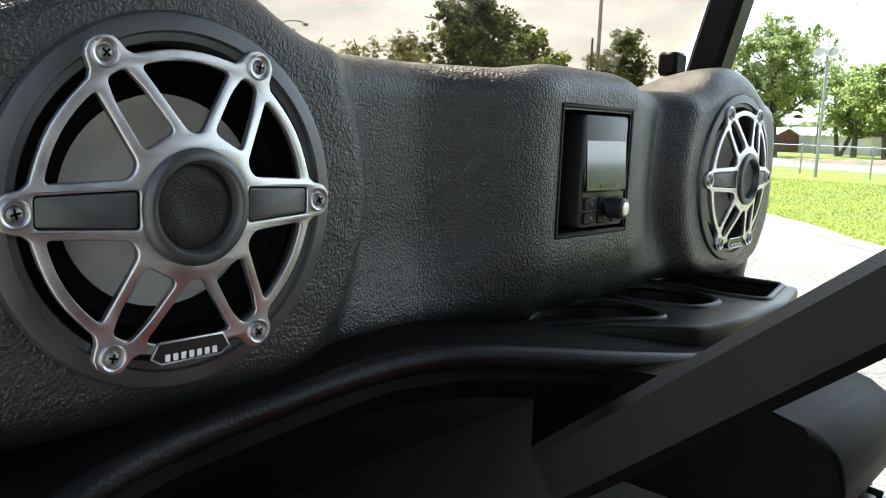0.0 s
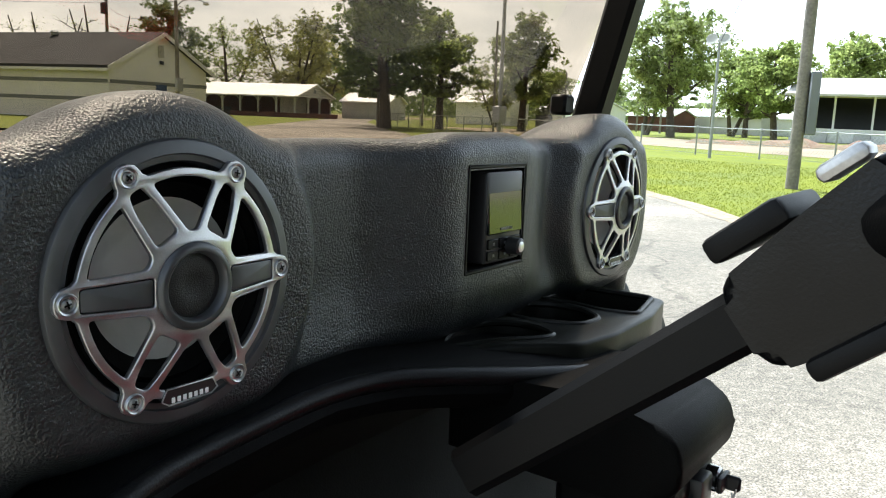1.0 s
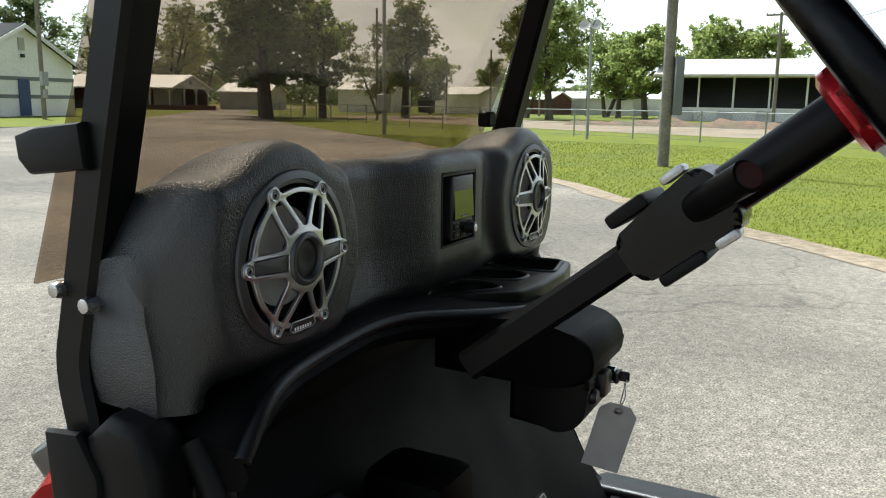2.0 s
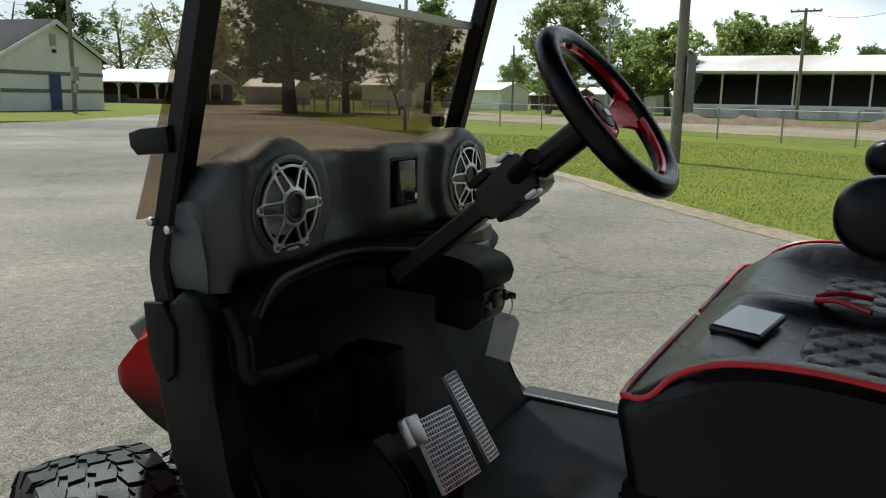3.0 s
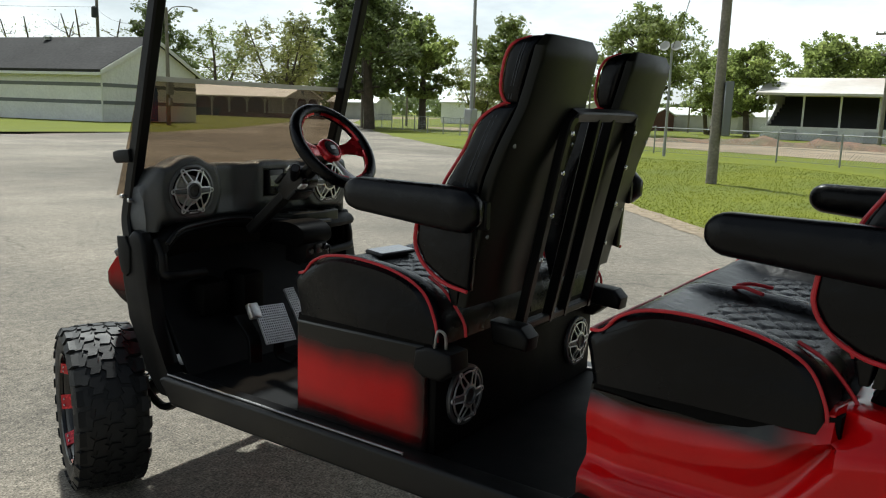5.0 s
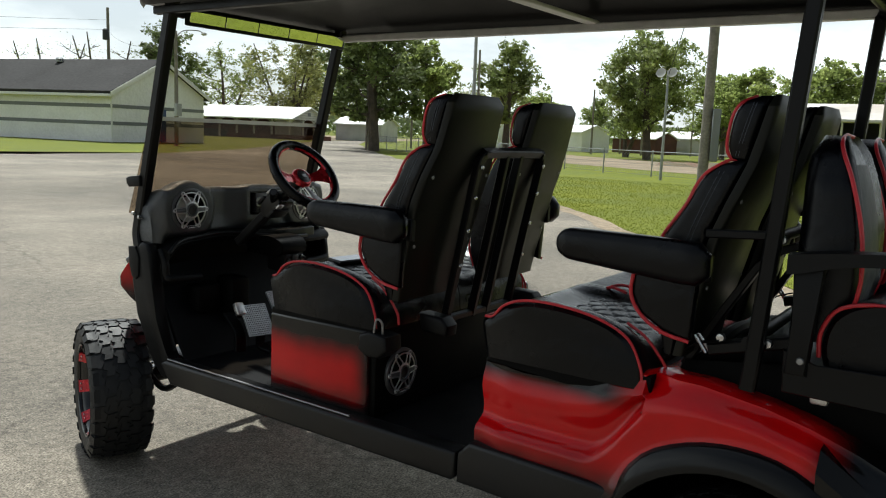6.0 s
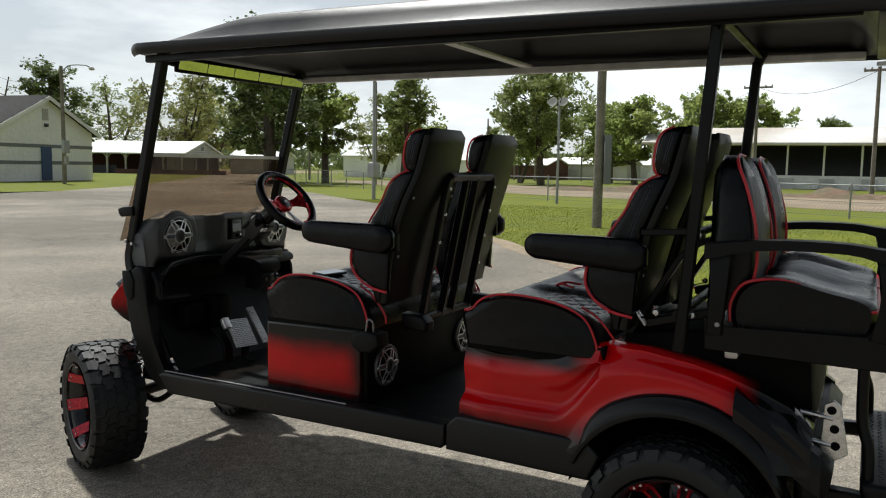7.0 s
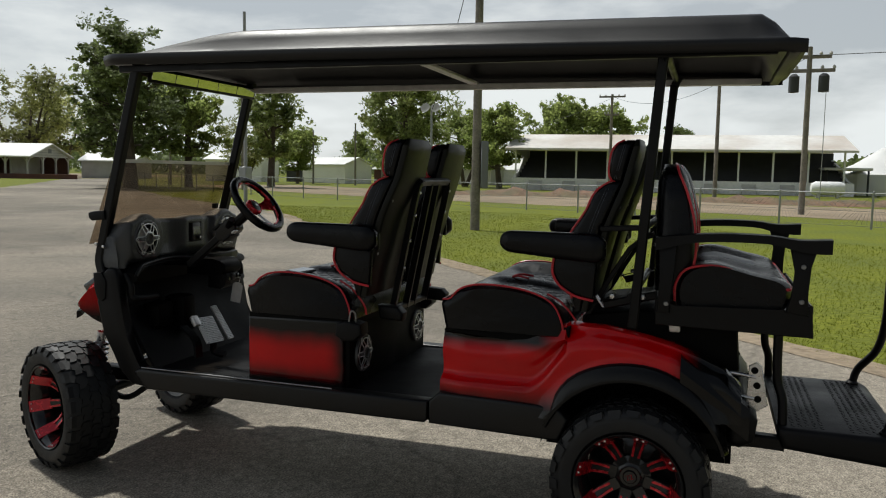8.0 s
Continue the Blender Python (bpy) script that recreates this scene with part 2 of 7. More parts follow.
def box(bm, lo, hi, bev=0.0, seg=2, m=None):
    vs = [bm.verts.new((x, y, z)) for x in (lo[0], hi[0]) for y in (lo[1], hi[1]) for z in (lo[2], hi[2])]
    fs = [bm.faces.new([vs[i] for i in f]) for f in ((0, 1, 3, 2), (4, 6, 7, 5), (0, 4, 5, 1), (2, 3, 7, 6), (0, 2, 6, 4), (1, 5, 7, 3))]
    if bev:
        es = list({ed for f in fs for ed in f.edges})
        r = bmesh.ops.bevel(bm, geom=es, offset=bev, segments=seg, profile=0.5, affect="EDGES")
        vs = list({v for f in r["faces"] for v in f.verts} | {v for v in vs if v.is_valid})
    if m is not None:
        bmesh.ops.transform(bm, matrix=m, verts=vs)
    return bm


def prism(bm, prof, x0, x1, bev=0.0, seg=2, m=None):
    """A (y, z) outline drawn out along x."""
    a_, b_ = [bm.verts.new((x0, y, z)) for y, z in prof], [bm.verts.new((x1, y, z)) for y, z in prof]
    n = len(prof)
    fs = [bm.faces.new(a_), bm.faces.new(b_[::-1])]
    fs += [bm.faces.new((a_[i], b_[i], b_[(i + 1) % n], a_[(i + 1) % n])) for i in range(n)]
    vs = a_ + b_
    if bev:
        es = [ed for f in fs[:2] for ed in f.edges]
        r = bmesh.ops.bevel(bm, geom=es, offset=bev, segments=seg, profile=0.5, affect="EDGES", clamp_overlap=True)
        vs = list({v for f in r["faces"] for v in f.verts} | {v for v in vs if v.is_valid})
    if m is not None:
        bmesh.ops.transform(bm, matrix=m, verts=vs)
    return bm


def spline(pts, sub=5, closed=False):
    pts = [Vector(p) for p in pts]
    if sub < 2 or len(pts) < 3:
        return pts
    out, n = [], len(pts)
    for i in range(n if closed else n - 1):
        p1, p2 = pts[i], pts[(i + 1) % n]
        p0 = pts[i - 1] if (i or closed) else p1 * 2 - p2
        p3 = pts[(i + 2) % n] if (i + 2 < n or closed) else p2 * 2 - p1
        for k in range(sub):
            t = k / sub
            out.append(0.5 * (2 * p1 + (p2 - p0) * t + (2 * p0 - 5 * p1 + 4 * p2 - p3) * t * t + (3 * p1 - p0 - 3 * p2 + p3) * t ** 3))
    if not closed:
        out.append(pts[-1])
    return out


def tube(bm, pts, r, seg=8, sub=5, closed=False, flat=None, taper=1.0):
    """A round bar, or with flat=(w, h) a rectangular one, along a line."""
    ps = spline(pts, sub, closed)
    n = len(ps)
    rings, up = [], None
    for i, p in enumerate(ps):
        if closed:
            t = (ps[(i + 1) % n] - ps[i - 1]).normalized()
        else:
            t = (ps[min(i + 1, n - 1)] - ps[max(i - 1, 0)]).normalized()
        if up is None:
            up = Vector((1, 0, 0)) if abs(t.x) < 0.9 else Vector((0, 0, 1))
        u = (up - t * up.dot(t)).normalized()
        up = u
        v = t.cross(u)
        k = 1 + (taper - 1) * i / max(1, n - 1)
        if flat:
            w, h = flat[0] / 2 * k, flat[1] / 2 * k
            c = min(w, h) * 0.3
            sec = [(w, h - c), (w - c, h), (c - w, h), (-w, h - c), (-w, c - h), (c - w, -h), (w - c, -h), (w, c - h)]
        else:
            sec = [(r * k * math.cos(2 * math.pi * j / seg), r * k * math.sin(2 * math.pi * j / seg)) for j in range(seg)]
        rings.append([bm.verts.new(p + u * a_ + v * b_) for a_, b_ in sec])
    m = len(rings[0])
    for i in range(n if closed else n - 1):
        A, B = rings[i], rings[(i + 1) % n]
        for j in range(m):
            bm.faces.new((A[j], A[(j + 1) % m], B[(j + 1) % m], B[j]))
    if not closed:
        bm.faces.new(rings[0][::-1])
        bm.faces.new(rings[-1])
    return bm


def lathe(bm, prof, m=None, seg=32):
    """A (radius, height) outline turned round the z axis."""
    m = m or Matrix.Identity(4)
    rings = []
    for r, h in prof:
        if r < 1e-6:
            rings.append([bm.verts.new(m @ Vector((0, 0, h)))])
        else:
            rings.append([bm.verts.new(m @ Vector((r * math.cos(2 * math.pi * j / seg), r * math.sin(2 * math.pi * j / seg), h))) for j in range(seg)])
    for A, B in zip(rings, rings[1:]):
        for j in range(seg):
            k = (j + 1) % seg
            if len(A) == 1 and len(B) > 1:
                bm.faces.new((A[0], B[k], B[j]))
            elif len(B) == 1 and len(A) > 1:
                bm.faces.new((A[j], A[k], B[0]))
            elif len(A) > 1:
                bm.faces.new((A[j], A[k], B[k], B[j]))
    return bm


def loft(bm, secs, ring=False, caps=False):
    rows = [[bm.verts.new(p) for p in s_] for s_ in secs]
    n = len(rows[0])
    for A, B in zip(rows, rows[1:]):
        for j in range(n if ring else n - 1):
            bm.faces.new((A[j], A[(j + 1) % n], B[(j + 1) % n], B[j]))
    if caps:
        bm.faces.new(rows[0])
        bm.faces.new(rows[-1][::-1])
    return bm


def rod(bm, p, q, r, seg=10):
    return tube(bm, [p, q], r, seg, sub=1)


def smooth(a_, b_, x):
    t = min(1.0, max(0.0, (x - a_) / (b_ - a_)))
    return t * t * (3 - 2 * t)


def lerp_table(tab, x):
    for (x0, y0), (x1, y1) in zip(tab, tab[1:]):
        if x <= x1:
            return y0 + (y1 - y0) * max(0.0, (x - x0) / (x1 - x0))
    return tab[-1][1]


def frame_of(o, x, y):
    """A pose from its origin, x axis and y axis."""
    x, y = Vector(x).normalized(), Vector(y)
    z = x.cross(y).normalized()
    y = z.cross(x)
    return Matrix(((x.x, y.x, z.x, o[0]), (x.y, y.y, z.y, o[1]), (x.z, y.z, z.z, o[2]), (0, 0, 0, 1)))


NB = bmesh.new


def rounded(pts, r, k=4):
    """An outline with its corners rounded; r is one radius or one for each corner."""
    n, out = len(pts), []
    for i in range(n):
        p = Vector(pts[i])
        a_, c_ = Vector(pts[i - 1]) - p, Vector(pts[(i + 1) % n]) - p
        d = min(r[i] if isinstance(r, (list, tuple)) else r, a_.length * 0.48, c_.length * 0.48)
        if d < 1e-6:
            out.append(tuple(p))
            continue
        A, C = p + a_.normalized() * d, p + c_.normalized() * d
        for j in range(k + 1):
            t = j / k
            out.append(tuple(A * (1 - t) ** 2 + p * 2 * t * (1 - t) + C * t * t))
    return out


def plate(outlines, depth, bev=0.0, res=1):
    """A flat plate in x and y with holes, its edges rounded, centred on z = 0."""
    cu = bpy.data.curves.new("plate", "CURVE")
    cu.dimensions, cu.fill_mode = "2D", "BOTH"
    cu.extrude, cu.bevel_depth, cu.bevel_resolution, cu.offset = depth / 2 - bev, bev, res, -bev
    for pts in outlines:
        sp = cu.splines.new("POLY")
        sp.points.add(len(pts) - 1)
        for q, (x, y) in zip(sp.points, pts):
            q.co = (x, y, 0, 1)
        sp.use_cyclic_u = True
    ob = bpy.data.objects.new("plate", cu)
    me = bpy.data.meshes.new_from_object(ob)
    b = NB()
    b.from_mesh(me)
    bmesh.ops.remove_doubles(b, verts=b.verts[:], dist=1e-5)
    bpy.data.objects.remove(ob)
    bpy.data.curves.remove(cu)
    bpy.data.meshes.remove(me)
    return b


def circle(r, n=48, cx=0.0, cy=0.0):
    return [(cx + r * math.cos(2 * math.pi * j / n), cy + r * math.sin(2 * math.pi * j / n)) for j in range(n)]


# ---- golf cart: body ----
cart = thing("golf_cart", "red and black lifted six-seat golf cart parked on grey asphalt", "golf cart")

# sills and floor
for sx in (-1, 1):
    b = NB()
    prism(b, [(-0.07, 0.50), (-0.13, 0.425), (-1.46, 0.425), (-1.475, 0.44), (-1.475, 0.515), (-0.10, 0.515)], sx * 0.46, sx * 0.535, 0.012, 3)
    part("sill", b, M_RAIL, cart)
    b = NB()
    prism(b, [(-1.48, 0.515), (-1.48, 0.425), (-2.0, 0.415), (-2.035, 0.50), (-1.99, 0.545), (-1.52, 0.555)], sx * 0.46, sx * 0.535, 0.012, 3)
    part("rear_sill", b, M_RAIL, cart)
    if sx > 0:
        continue
    # pale strip on the near sill only, in place of the edge's highlight
    b = NB()
    prism(b, [(-0.10, 0.516), (-0.10, 0.522), (-1.05, 0.522), (-1.05, 0.516)], sx * 0.515, sx * 0.523, 0.002, 1)
    part("sill_strip", b, M_SCREW, cart, "thin pale strip standing for the highlight along the sill edge")
b = NB()
prism(b, [(-0.13, 0.47), (-0.13, 0.503), (-1.60, 0.503), (-1.60, 0.47)], -0.46, 0.46, 0.004, 1)
part("floor_pan", b, M_FLOOR, cart, "black rubber floor mat")
b = NB()
prism(b, [(-0.11, 0.503), (-0.13, 0.49), (0.06, 0.80), (0.12, 0.90), (0.14, 0.88), (0.08, 0.78)], -0.452, 0.452, 0.004, 1)
part("toe_board", b, M_FLOOR, cart, "sloping black toe board")
# under-body frame
b = NB()
for sx in (-0.22, 0.22):
    box(b, (sx - 0.03, -2.6, 0.36), (sx + 0.03, 0.35, 0.43), 0.006, 1)
for y in (0.30, -0.6, -1.4, -2.1):
    box(b, (-0.24, y - 0.03, 0.365), (0.24, y + 0.03, 0.42), 0.006, 1)
part("chassis", b, M_STEEL, cart)
# unseen plate, added to block light and deepen the shadow below
b = NB()
box(b, (-0.45, -2.0, 0.412), (0.45, -0.1, 0.426), 0.003, 1)
part("belly_pan", b, M_MATTE, cart)
b = NB()
rod(b, (-0.46, 0.37, 0.292), (0.46, 0.37, 0.292), 0.028)
part("front_axle", b, M_STEEL, cart)
b = NB()
rod(b, (-0.46, -2.265, 0.292), (0.46, -2.265, 0.292), 0.04)
lathe(b, [(0, -0.1), (0.09, -0.09), (0.12, 0), (0.09, 0.09), (0, 0.1)], frame_of((0.05, -2.265, 0.292), (0, 1, 0), (0, 0, 1)), 20)
part("rear_axle", b, M_STEEL, cart)
for sx in (-1, 1):
    b = NB()
    tube(b, [(sx * 0.36, 0.32, 0.40), (sx * 0.40, 0.10, 0.33), (sx * 0.43, -0.08, 0.42)], 0.014, 8)
    tube(b, [(sx * 0.24, 0.37, 0.33), (sx * 0.40, 0.40, 0.34)], 0.02, 8)
    part("suspension_arm", b, M_STEEL, cart)
    b = NB()
    tube(b, [(sx * 0.34, 0.34, 0.30), (sx * 0.33, 0.28, 0.62)], 0.022, 10)
    for k in range(9):
        z = 0.36 + k * 0.025
        y = 0.34 - (z - 0.30) * 0.19
        tube(b, [(sx * 0.335 + 0.042 * math.cos(i * math.pi / 5), y + 0.042 * math.sin(i * math.pi / 5), z) for i in range(10)], 0.006, 6, sub=1, closed=True)
    part("front_spring", b, M_CHROME, cart, "coil spring over black shock absorber")

# front cowl: red nose over black
secs = []
for k in range(33):
    t = k / 32
    y = 0.08 + 0.50 * t
    w = 0.485 - 0.02 * t - 0.27 * smooth(0.36, 0.95, t)
    zt = lerp_table([(0, 0.945), (0.2, 0.935), (0.5, 0.880), (0.8, 0.79), (1, 0.71)], t)
    zs = lerp_table([(0, 0.930), (0.14, 0.912), (0.28, 0.868), (0.40, 0.800), (0.46, 0.775), (0.6, 0.755), (1, 0.68)], t)
    zb = lerp_table([(0, 0.680), (0.12, 0.695), (0.24, 0.715), (0.34, 0.742), (0.44, 0.768), (0.6, 0.742), (1, 0.64)], t)
    sec = []
    for j in range(33):
        u = -1 + 2 * j / 32
        x = w * math.copysign(min(1, abs(u) * 1.28), u)
        drop = smooth(0.76, 1.0, abs(u))
        edge = smooth(0.30, 0.80, abs(u))
        top = zt + 0.03 * (1 - edge) + (zs - zt) * edge
        sec.append(Vector((x, y - 0.02 * edge * smooth(0.3, 1, t), top - (top - zb) * drop)))
    secs.append(sec)
b = NB()
loft(b, secs)
bmesh.ops.solidify(b, geom=b.faces[:], thickness=0.012)
cowl = part("front_cowl", b, M_RED_COWL, cart, "glossy red front cowl sprayed to black")
for sx in (-1, 1):
    b = NB()
    box(b, (-0.05, -0.012, -0.03), (0.05, 0.012, 0.03), 0.01, 3, frame_of((sx * 0.43, 0.225, 0.868), (0.25 * sx, 0.8, -0.62), (1, 0, 0.15)))
    part("headlamp", b, M_SCREEN, cart, "dark headlamp lens")

# side frames of the cowl
for sx in (-1, 1):
    b = NB()
    prism(b, [(0.125, 0.93), (0.155, 0.80), (0.125, 0.66), (0.03, 0.50), (-0.03, 0.43), (-0.13, 0.425), (-0.10, 0.515), (-0.055, 0.53),
              (-0.01, 0.65), (0.02, 0.80), (0.03, 0.92), (0.05, 0.955), (0.09, 0.96)], sx * 0.452, sx * 0.505, 0.014, 3)
    part("cowl_pillar", b, M_PLASTIC, cart, "black plastic pillar beside the footwell")
    b = NB()
    tube(b, [(sx * 0.452, 0.035, 0.93), (sx * 0.452, 0.005, 0.88), (sx * 0.452, 0.0, 0.83), (sx * 0.43, -0.015, 0.815), (sx * 0.30, -0.02, 0.81)], 0.016, 10)
    part("pocket_rim", b, M_PLASTIC, cart)
    b = NB()
    prism(b, [(0.05, 0.79), (0.10, 0.64), (0.15, 0.67), (0.17, 0.65), (0.11, 0.57), (0.05, 0.52), (0.0, 0.66)], sx * 0.30, sx * 0.455, 0.008, 2)
    part("wheel_liner", b, M_MATTE, cart)

# ---- dash ----
SPK_X, SPK_Z, SPK_R = 0.328, 1.086, 0.088


def dash_top(x):
    zt = 1.172
    for cx in (-SPK_X, SPK_X):
        d = abs(x - cx)
        if d < 0.118:
            zt = max(zt, SPK_Z + 0.118 * math.sqrt(1 - (d / 0.118) ** 2))
    zs = 1.179 - 0.05 * smooth(0.055, 0.15, abs(x - 0.033))
    return max(zt, zs)


def dash_face(x, z):
    """How far forward the rear face of the speaker console lies."""
    y = 0.034 - 0.010 * smooth(1.06, 0.99, z) + 0.010 * math.exp(-((x + 0.13) / 0.09) ** 2)
    for cx in (-SPK_X, SPK_X):
        r = math.hypot(x - cx, z - SPK_Z)
        k = 1 - smooth(0.113, 0.150, r)
        y = y * (1 - k) + 0.008 * k
    y += 0.034 * smooth(1.005, 0.955, z) ** 1.4 * smooth(0.46, 0.40, abs(x))
    ks = (1 - smooth(0.058, 0.17, abs(x - 0.033))) * (1 - smooth(0.060, 0.15, abs(z - 1.098)))
    return y * (1 - ks) + 0.001 * ks


NX, secs = 220, []
for i in range(NX + 1):
    x = -0.475 + 0.95 * i / NX
    # neighbouring tops are averaged so that the humps flow together
    zt = sum(dash_top(x + d) for d in (-0.018, -0.009, 0, 0.009, 0.018)) / 5
    end = smooth(0.475, 0.425, abs(x))
    zt -= 0.07 * (1 - end) ** 2
    sec = []
    zb = 0.955
    rr = 0.024
    for j in range(41):
        z = zb + (zt - rr - zb) * j / 40
        sec.append(Vector((x, dash_face(x, z) + 0.03 * (1 - end) ** 2, z)))
    y0 = sec[-1].y
    for j in range(1, 8):
        a_ = j / 7 * math.pi / 2
        sec.append(Vector((x, y0 + rr * (1 - math.cos(a_)), zt - rr + rr * math.sin(a_))))
    y1 = sec[-1].y
    for j in range(1, 9):
        t = j / 8
        sec.append(Vector((x, y1 + (0.175 - y1) * t, zt - 0.055 * t * t)))
    sec.append(Vector((x, 0.18, 0.96)))
    secs.append(sec)
b = NB()
loft(b, secs, ring=True, caps=True)
# pockets for the speakers and the display
b_faces = [f for f in b.faces if any(math.hypot(f.calc_center_median().x - s * SPK_X, f.calc_center_median().z - SPK_Z) < SPK_R - 0.004 for s in (-1, 1)) and f.calc_center_median().y < 0.02]
bmesh.ops.delete(b, geom=b_faces, context="FACES")
b_faces = [f for f in b.faces if -0.018 < f.calc_center_median().x < 0.083 and 1.049 < f.calc_center_median().z < 1.147 and f.calc_center_median().y < 0.03]
bmesh.ops.delete(b, geom=b_faces, context="FACES")
console = part("speaker_console", b, M_POD, cart, "black speaker console with coarse bedliner texture", sharp=60)
for sx in (-1, 1):
    b = NB()
    lathe(b, [(SPK_R + 0.002, 0.014), (SPK_R + 0.002, 0.09), (0.05, 0.10), (0, 0.10)], frame_of((sx * SPK_X, 0, SPK_Z), (1, 0, 0), (0, 0, -1)), 48)
    part("speaker_well", b, M_MATTE, console)
b = NB()
x0, x1, z0, z1 = -0.021, 0.087, 1.046, 1.150
for lo, hi in (((x0, 0.000, z0), (x0 + 0.004, 0.04, z1)), ((x1 - 0.004, 0.000, z0), (x1, 0.04, z1)), ((x0, 0.000, z0), (x1, 0.04, z0 + 0.004)),
               ((x0, 0.000, z1 - 0.004), (x1, 0.04, z1)), ((x0, 0.03, z0), (x1, 0.04, z1))):
    box(b, lo, hi, 0.0012, 1)
part("display_surround", b, M_PLASTIC, console)

# lower dash with shelf, cup holders and arched edge
b = NB()
secs = []
for i in range(61):
    x = -0.455 + 0.91 * i / 60
    lip = lerp_table([(-0.455, 0.925), (-0.42, 0.955), (-0.38, 0.968), (-0.30, 0.975), (-0.20, 0.984), (-0.13, 0.982), (-0.05, 0.972), (0.02, 0.964), (0.1, 0.957), (0.455, 0.938)], x)
    out = lerp_table([(-0.455, -0.03), (-0.40, -0.015), (-0.34, 0.0), (-0.26, 0.0), (-0.2, -0.003), (-0.15, -0.014), (-0.1, -0.036), (-0.05, -0.062), (0.04, -0.104), (0.12, -0.112), (0.22, -0.105), (0.34, -0.07), (0.455, -0.02)], x)
    low = lerp_table([(-0.455, 0.80), (-0.30, 0.84), (-0.1, 0.86), (0.14, 0.86), (0.25, 0.86), (0.455, 0.86)], x)
    sec = [Vector((x, 0.06, lip + 0.012)), Vector((x, out + 0.03, lip + 0.010)), Vector((x, out + 0.012, lip + 0.006)), Vector((x, out, lip - 0.006)),
           Vector((x, out - 0.004, lip - 0.016)), Vector((x, out + 0.004, lip - 0.03)), Vector((x, out + 0.025, lip - 0.036)), Vector((x, 0.075, lip - 0.045)), Vector((x, 0.10, low)), Vector((x, 0.12, low)), Vector((x, 0.12, lip))]
    secs.append(sec)
loft(b, secs, ring=True, caps=True)
lower = part("lower_dash", b, M_MATTE, cart, "black lower dash with arched lip")
b = NB()
tube(b, [(s_[3].x, s_[3].y + 0.003, s_[3].z + 0.004) for s_ in secs[:46:3]], 0.0085, 10, sub=2)
part("dash_lip", b, M_RAIL, lower, "satin black rolled dash edge")
# moulded tray with two cup holders and a pocket
TRAY_Z = 0.984
tray_line = rounded([(-0.070, 0.050), (-0.050, 0.018), (0.005, -0.040), (0.050, -0.088), (0.110, -0.100), (0.215, -0.098), (0.300, -0.080), (0.310, 0.050)], 0.012)
cups = [rounded([(-0.034, 0.022), (0.020, 0.030), (0.066, 0.020), (0.082, -0.018), (0.062, -0.062), (0.016, -0.034)], 0.030, 6),
        rounded([(0.096, 0.034), (0.160, 0.034), (0.178, 0.012), (0.180, -0.030), (0.155, -0.062), (0.116, -0.058), (0.098, -0.015)], 0.014, 5),
        rounded([(0.194, 0.036), (0.290, 0.034), (0.296, -0.066), (0.202, -0.084), (0.192, -0.045), (0.200, -0.005)], 0.012, 5)]
b = plate([tray_line] + cups, 0.040, 0.004, 3)
for v in b.verts:
    v.co.z += TRAY_Z - 0.020 - 0.010 * smooth(0.02, -0.05, v.co.x)
part("cup_tray", b, M_SHELL, lower, "satin black moulded tray with cup holders", sharp=45)
for c in cups:
    # raised rolled rim of each opening
    b = NB()
    tube(b, [(x, y, TRAY_Z - 0.001 - 0.010 * smooth(0.02, -0.05, x)) for x, y in c], 0.0038, 8, sub=1, closed=True)
    part("cup_rim", b, M_SHELL, lower)
# rounded drum under the tray, with the switch panel below it
b = NB()
prism(b, [tuple(q) for q in rounded([(0.0, 0.960), (-0.150, 0.972), (-0.222, 0.952), (-0.226, 0.900), (-0.17, 0.885), (0.0, 0.885)], [0.0, 0.05, 0.045, 0.03, 0.02, 0.0], 6)], -0.040, 0.105, 0.005, 2)
ign = part("ignition_housing", b, M_MATTE, cart, "rounded black ignition housing under the tray", sharp=50)
b = NB()
prism(b, [tuple(q) for q in rounded([(-0.10, 0.900), (-0.196, 0.905), (-0.212, 0.890), (-0.206, 0.835), (-0.18, 0.815), (-0.10, 0.82)], [0, 0.01, 0.012, 0.03, 0.02, 0], 5)], -0.012, 0.100, 0.010, 3)
part("switch_panel", b, M_PLASTIC, ign)
FR_IGN = frame_of((0.080, -0.211, 0.876), (1, 0, 0), (0, 0.0, 1))
b = NB()
lathe(b, [(0.0, 0.012), (0.010, 0.012), (0.012, 0.010), (0.012, -0.002)], FR_IGN, 18)
part("key_barrel", b, M_CHROME, ign, "metal ignition barrel")
b = NB()
box(b, (-0.016, -0.008, 0.012), (0.010, 0.008, 0.018), 0.003, 2, FR_IGN)
box(b, (-0.003, -0.007, 0.008), (0.003, 0.007, 0.03), 0.002, 1, FR_IGN)
part("key", b, M_PHONE, ign, "black-headed ignition key")
b = NB()
lathe(b, [(0, 0.008), (0.008, 0.008), (0.011, 0.004), (0.011, -0.002)], frame_of((0.012, -0.209, 0.866), (1, 0, 0), (0, 0.0, 1)), 16)
part("socket_cap", b, M_BUTTON, ign)
b = NB()
box(b, (0.030, -0.222, 0.858), (0.060, -0.20, 0.892), 0.004, 2)
part("rocker_switch", b, M_BUTTON, ign)


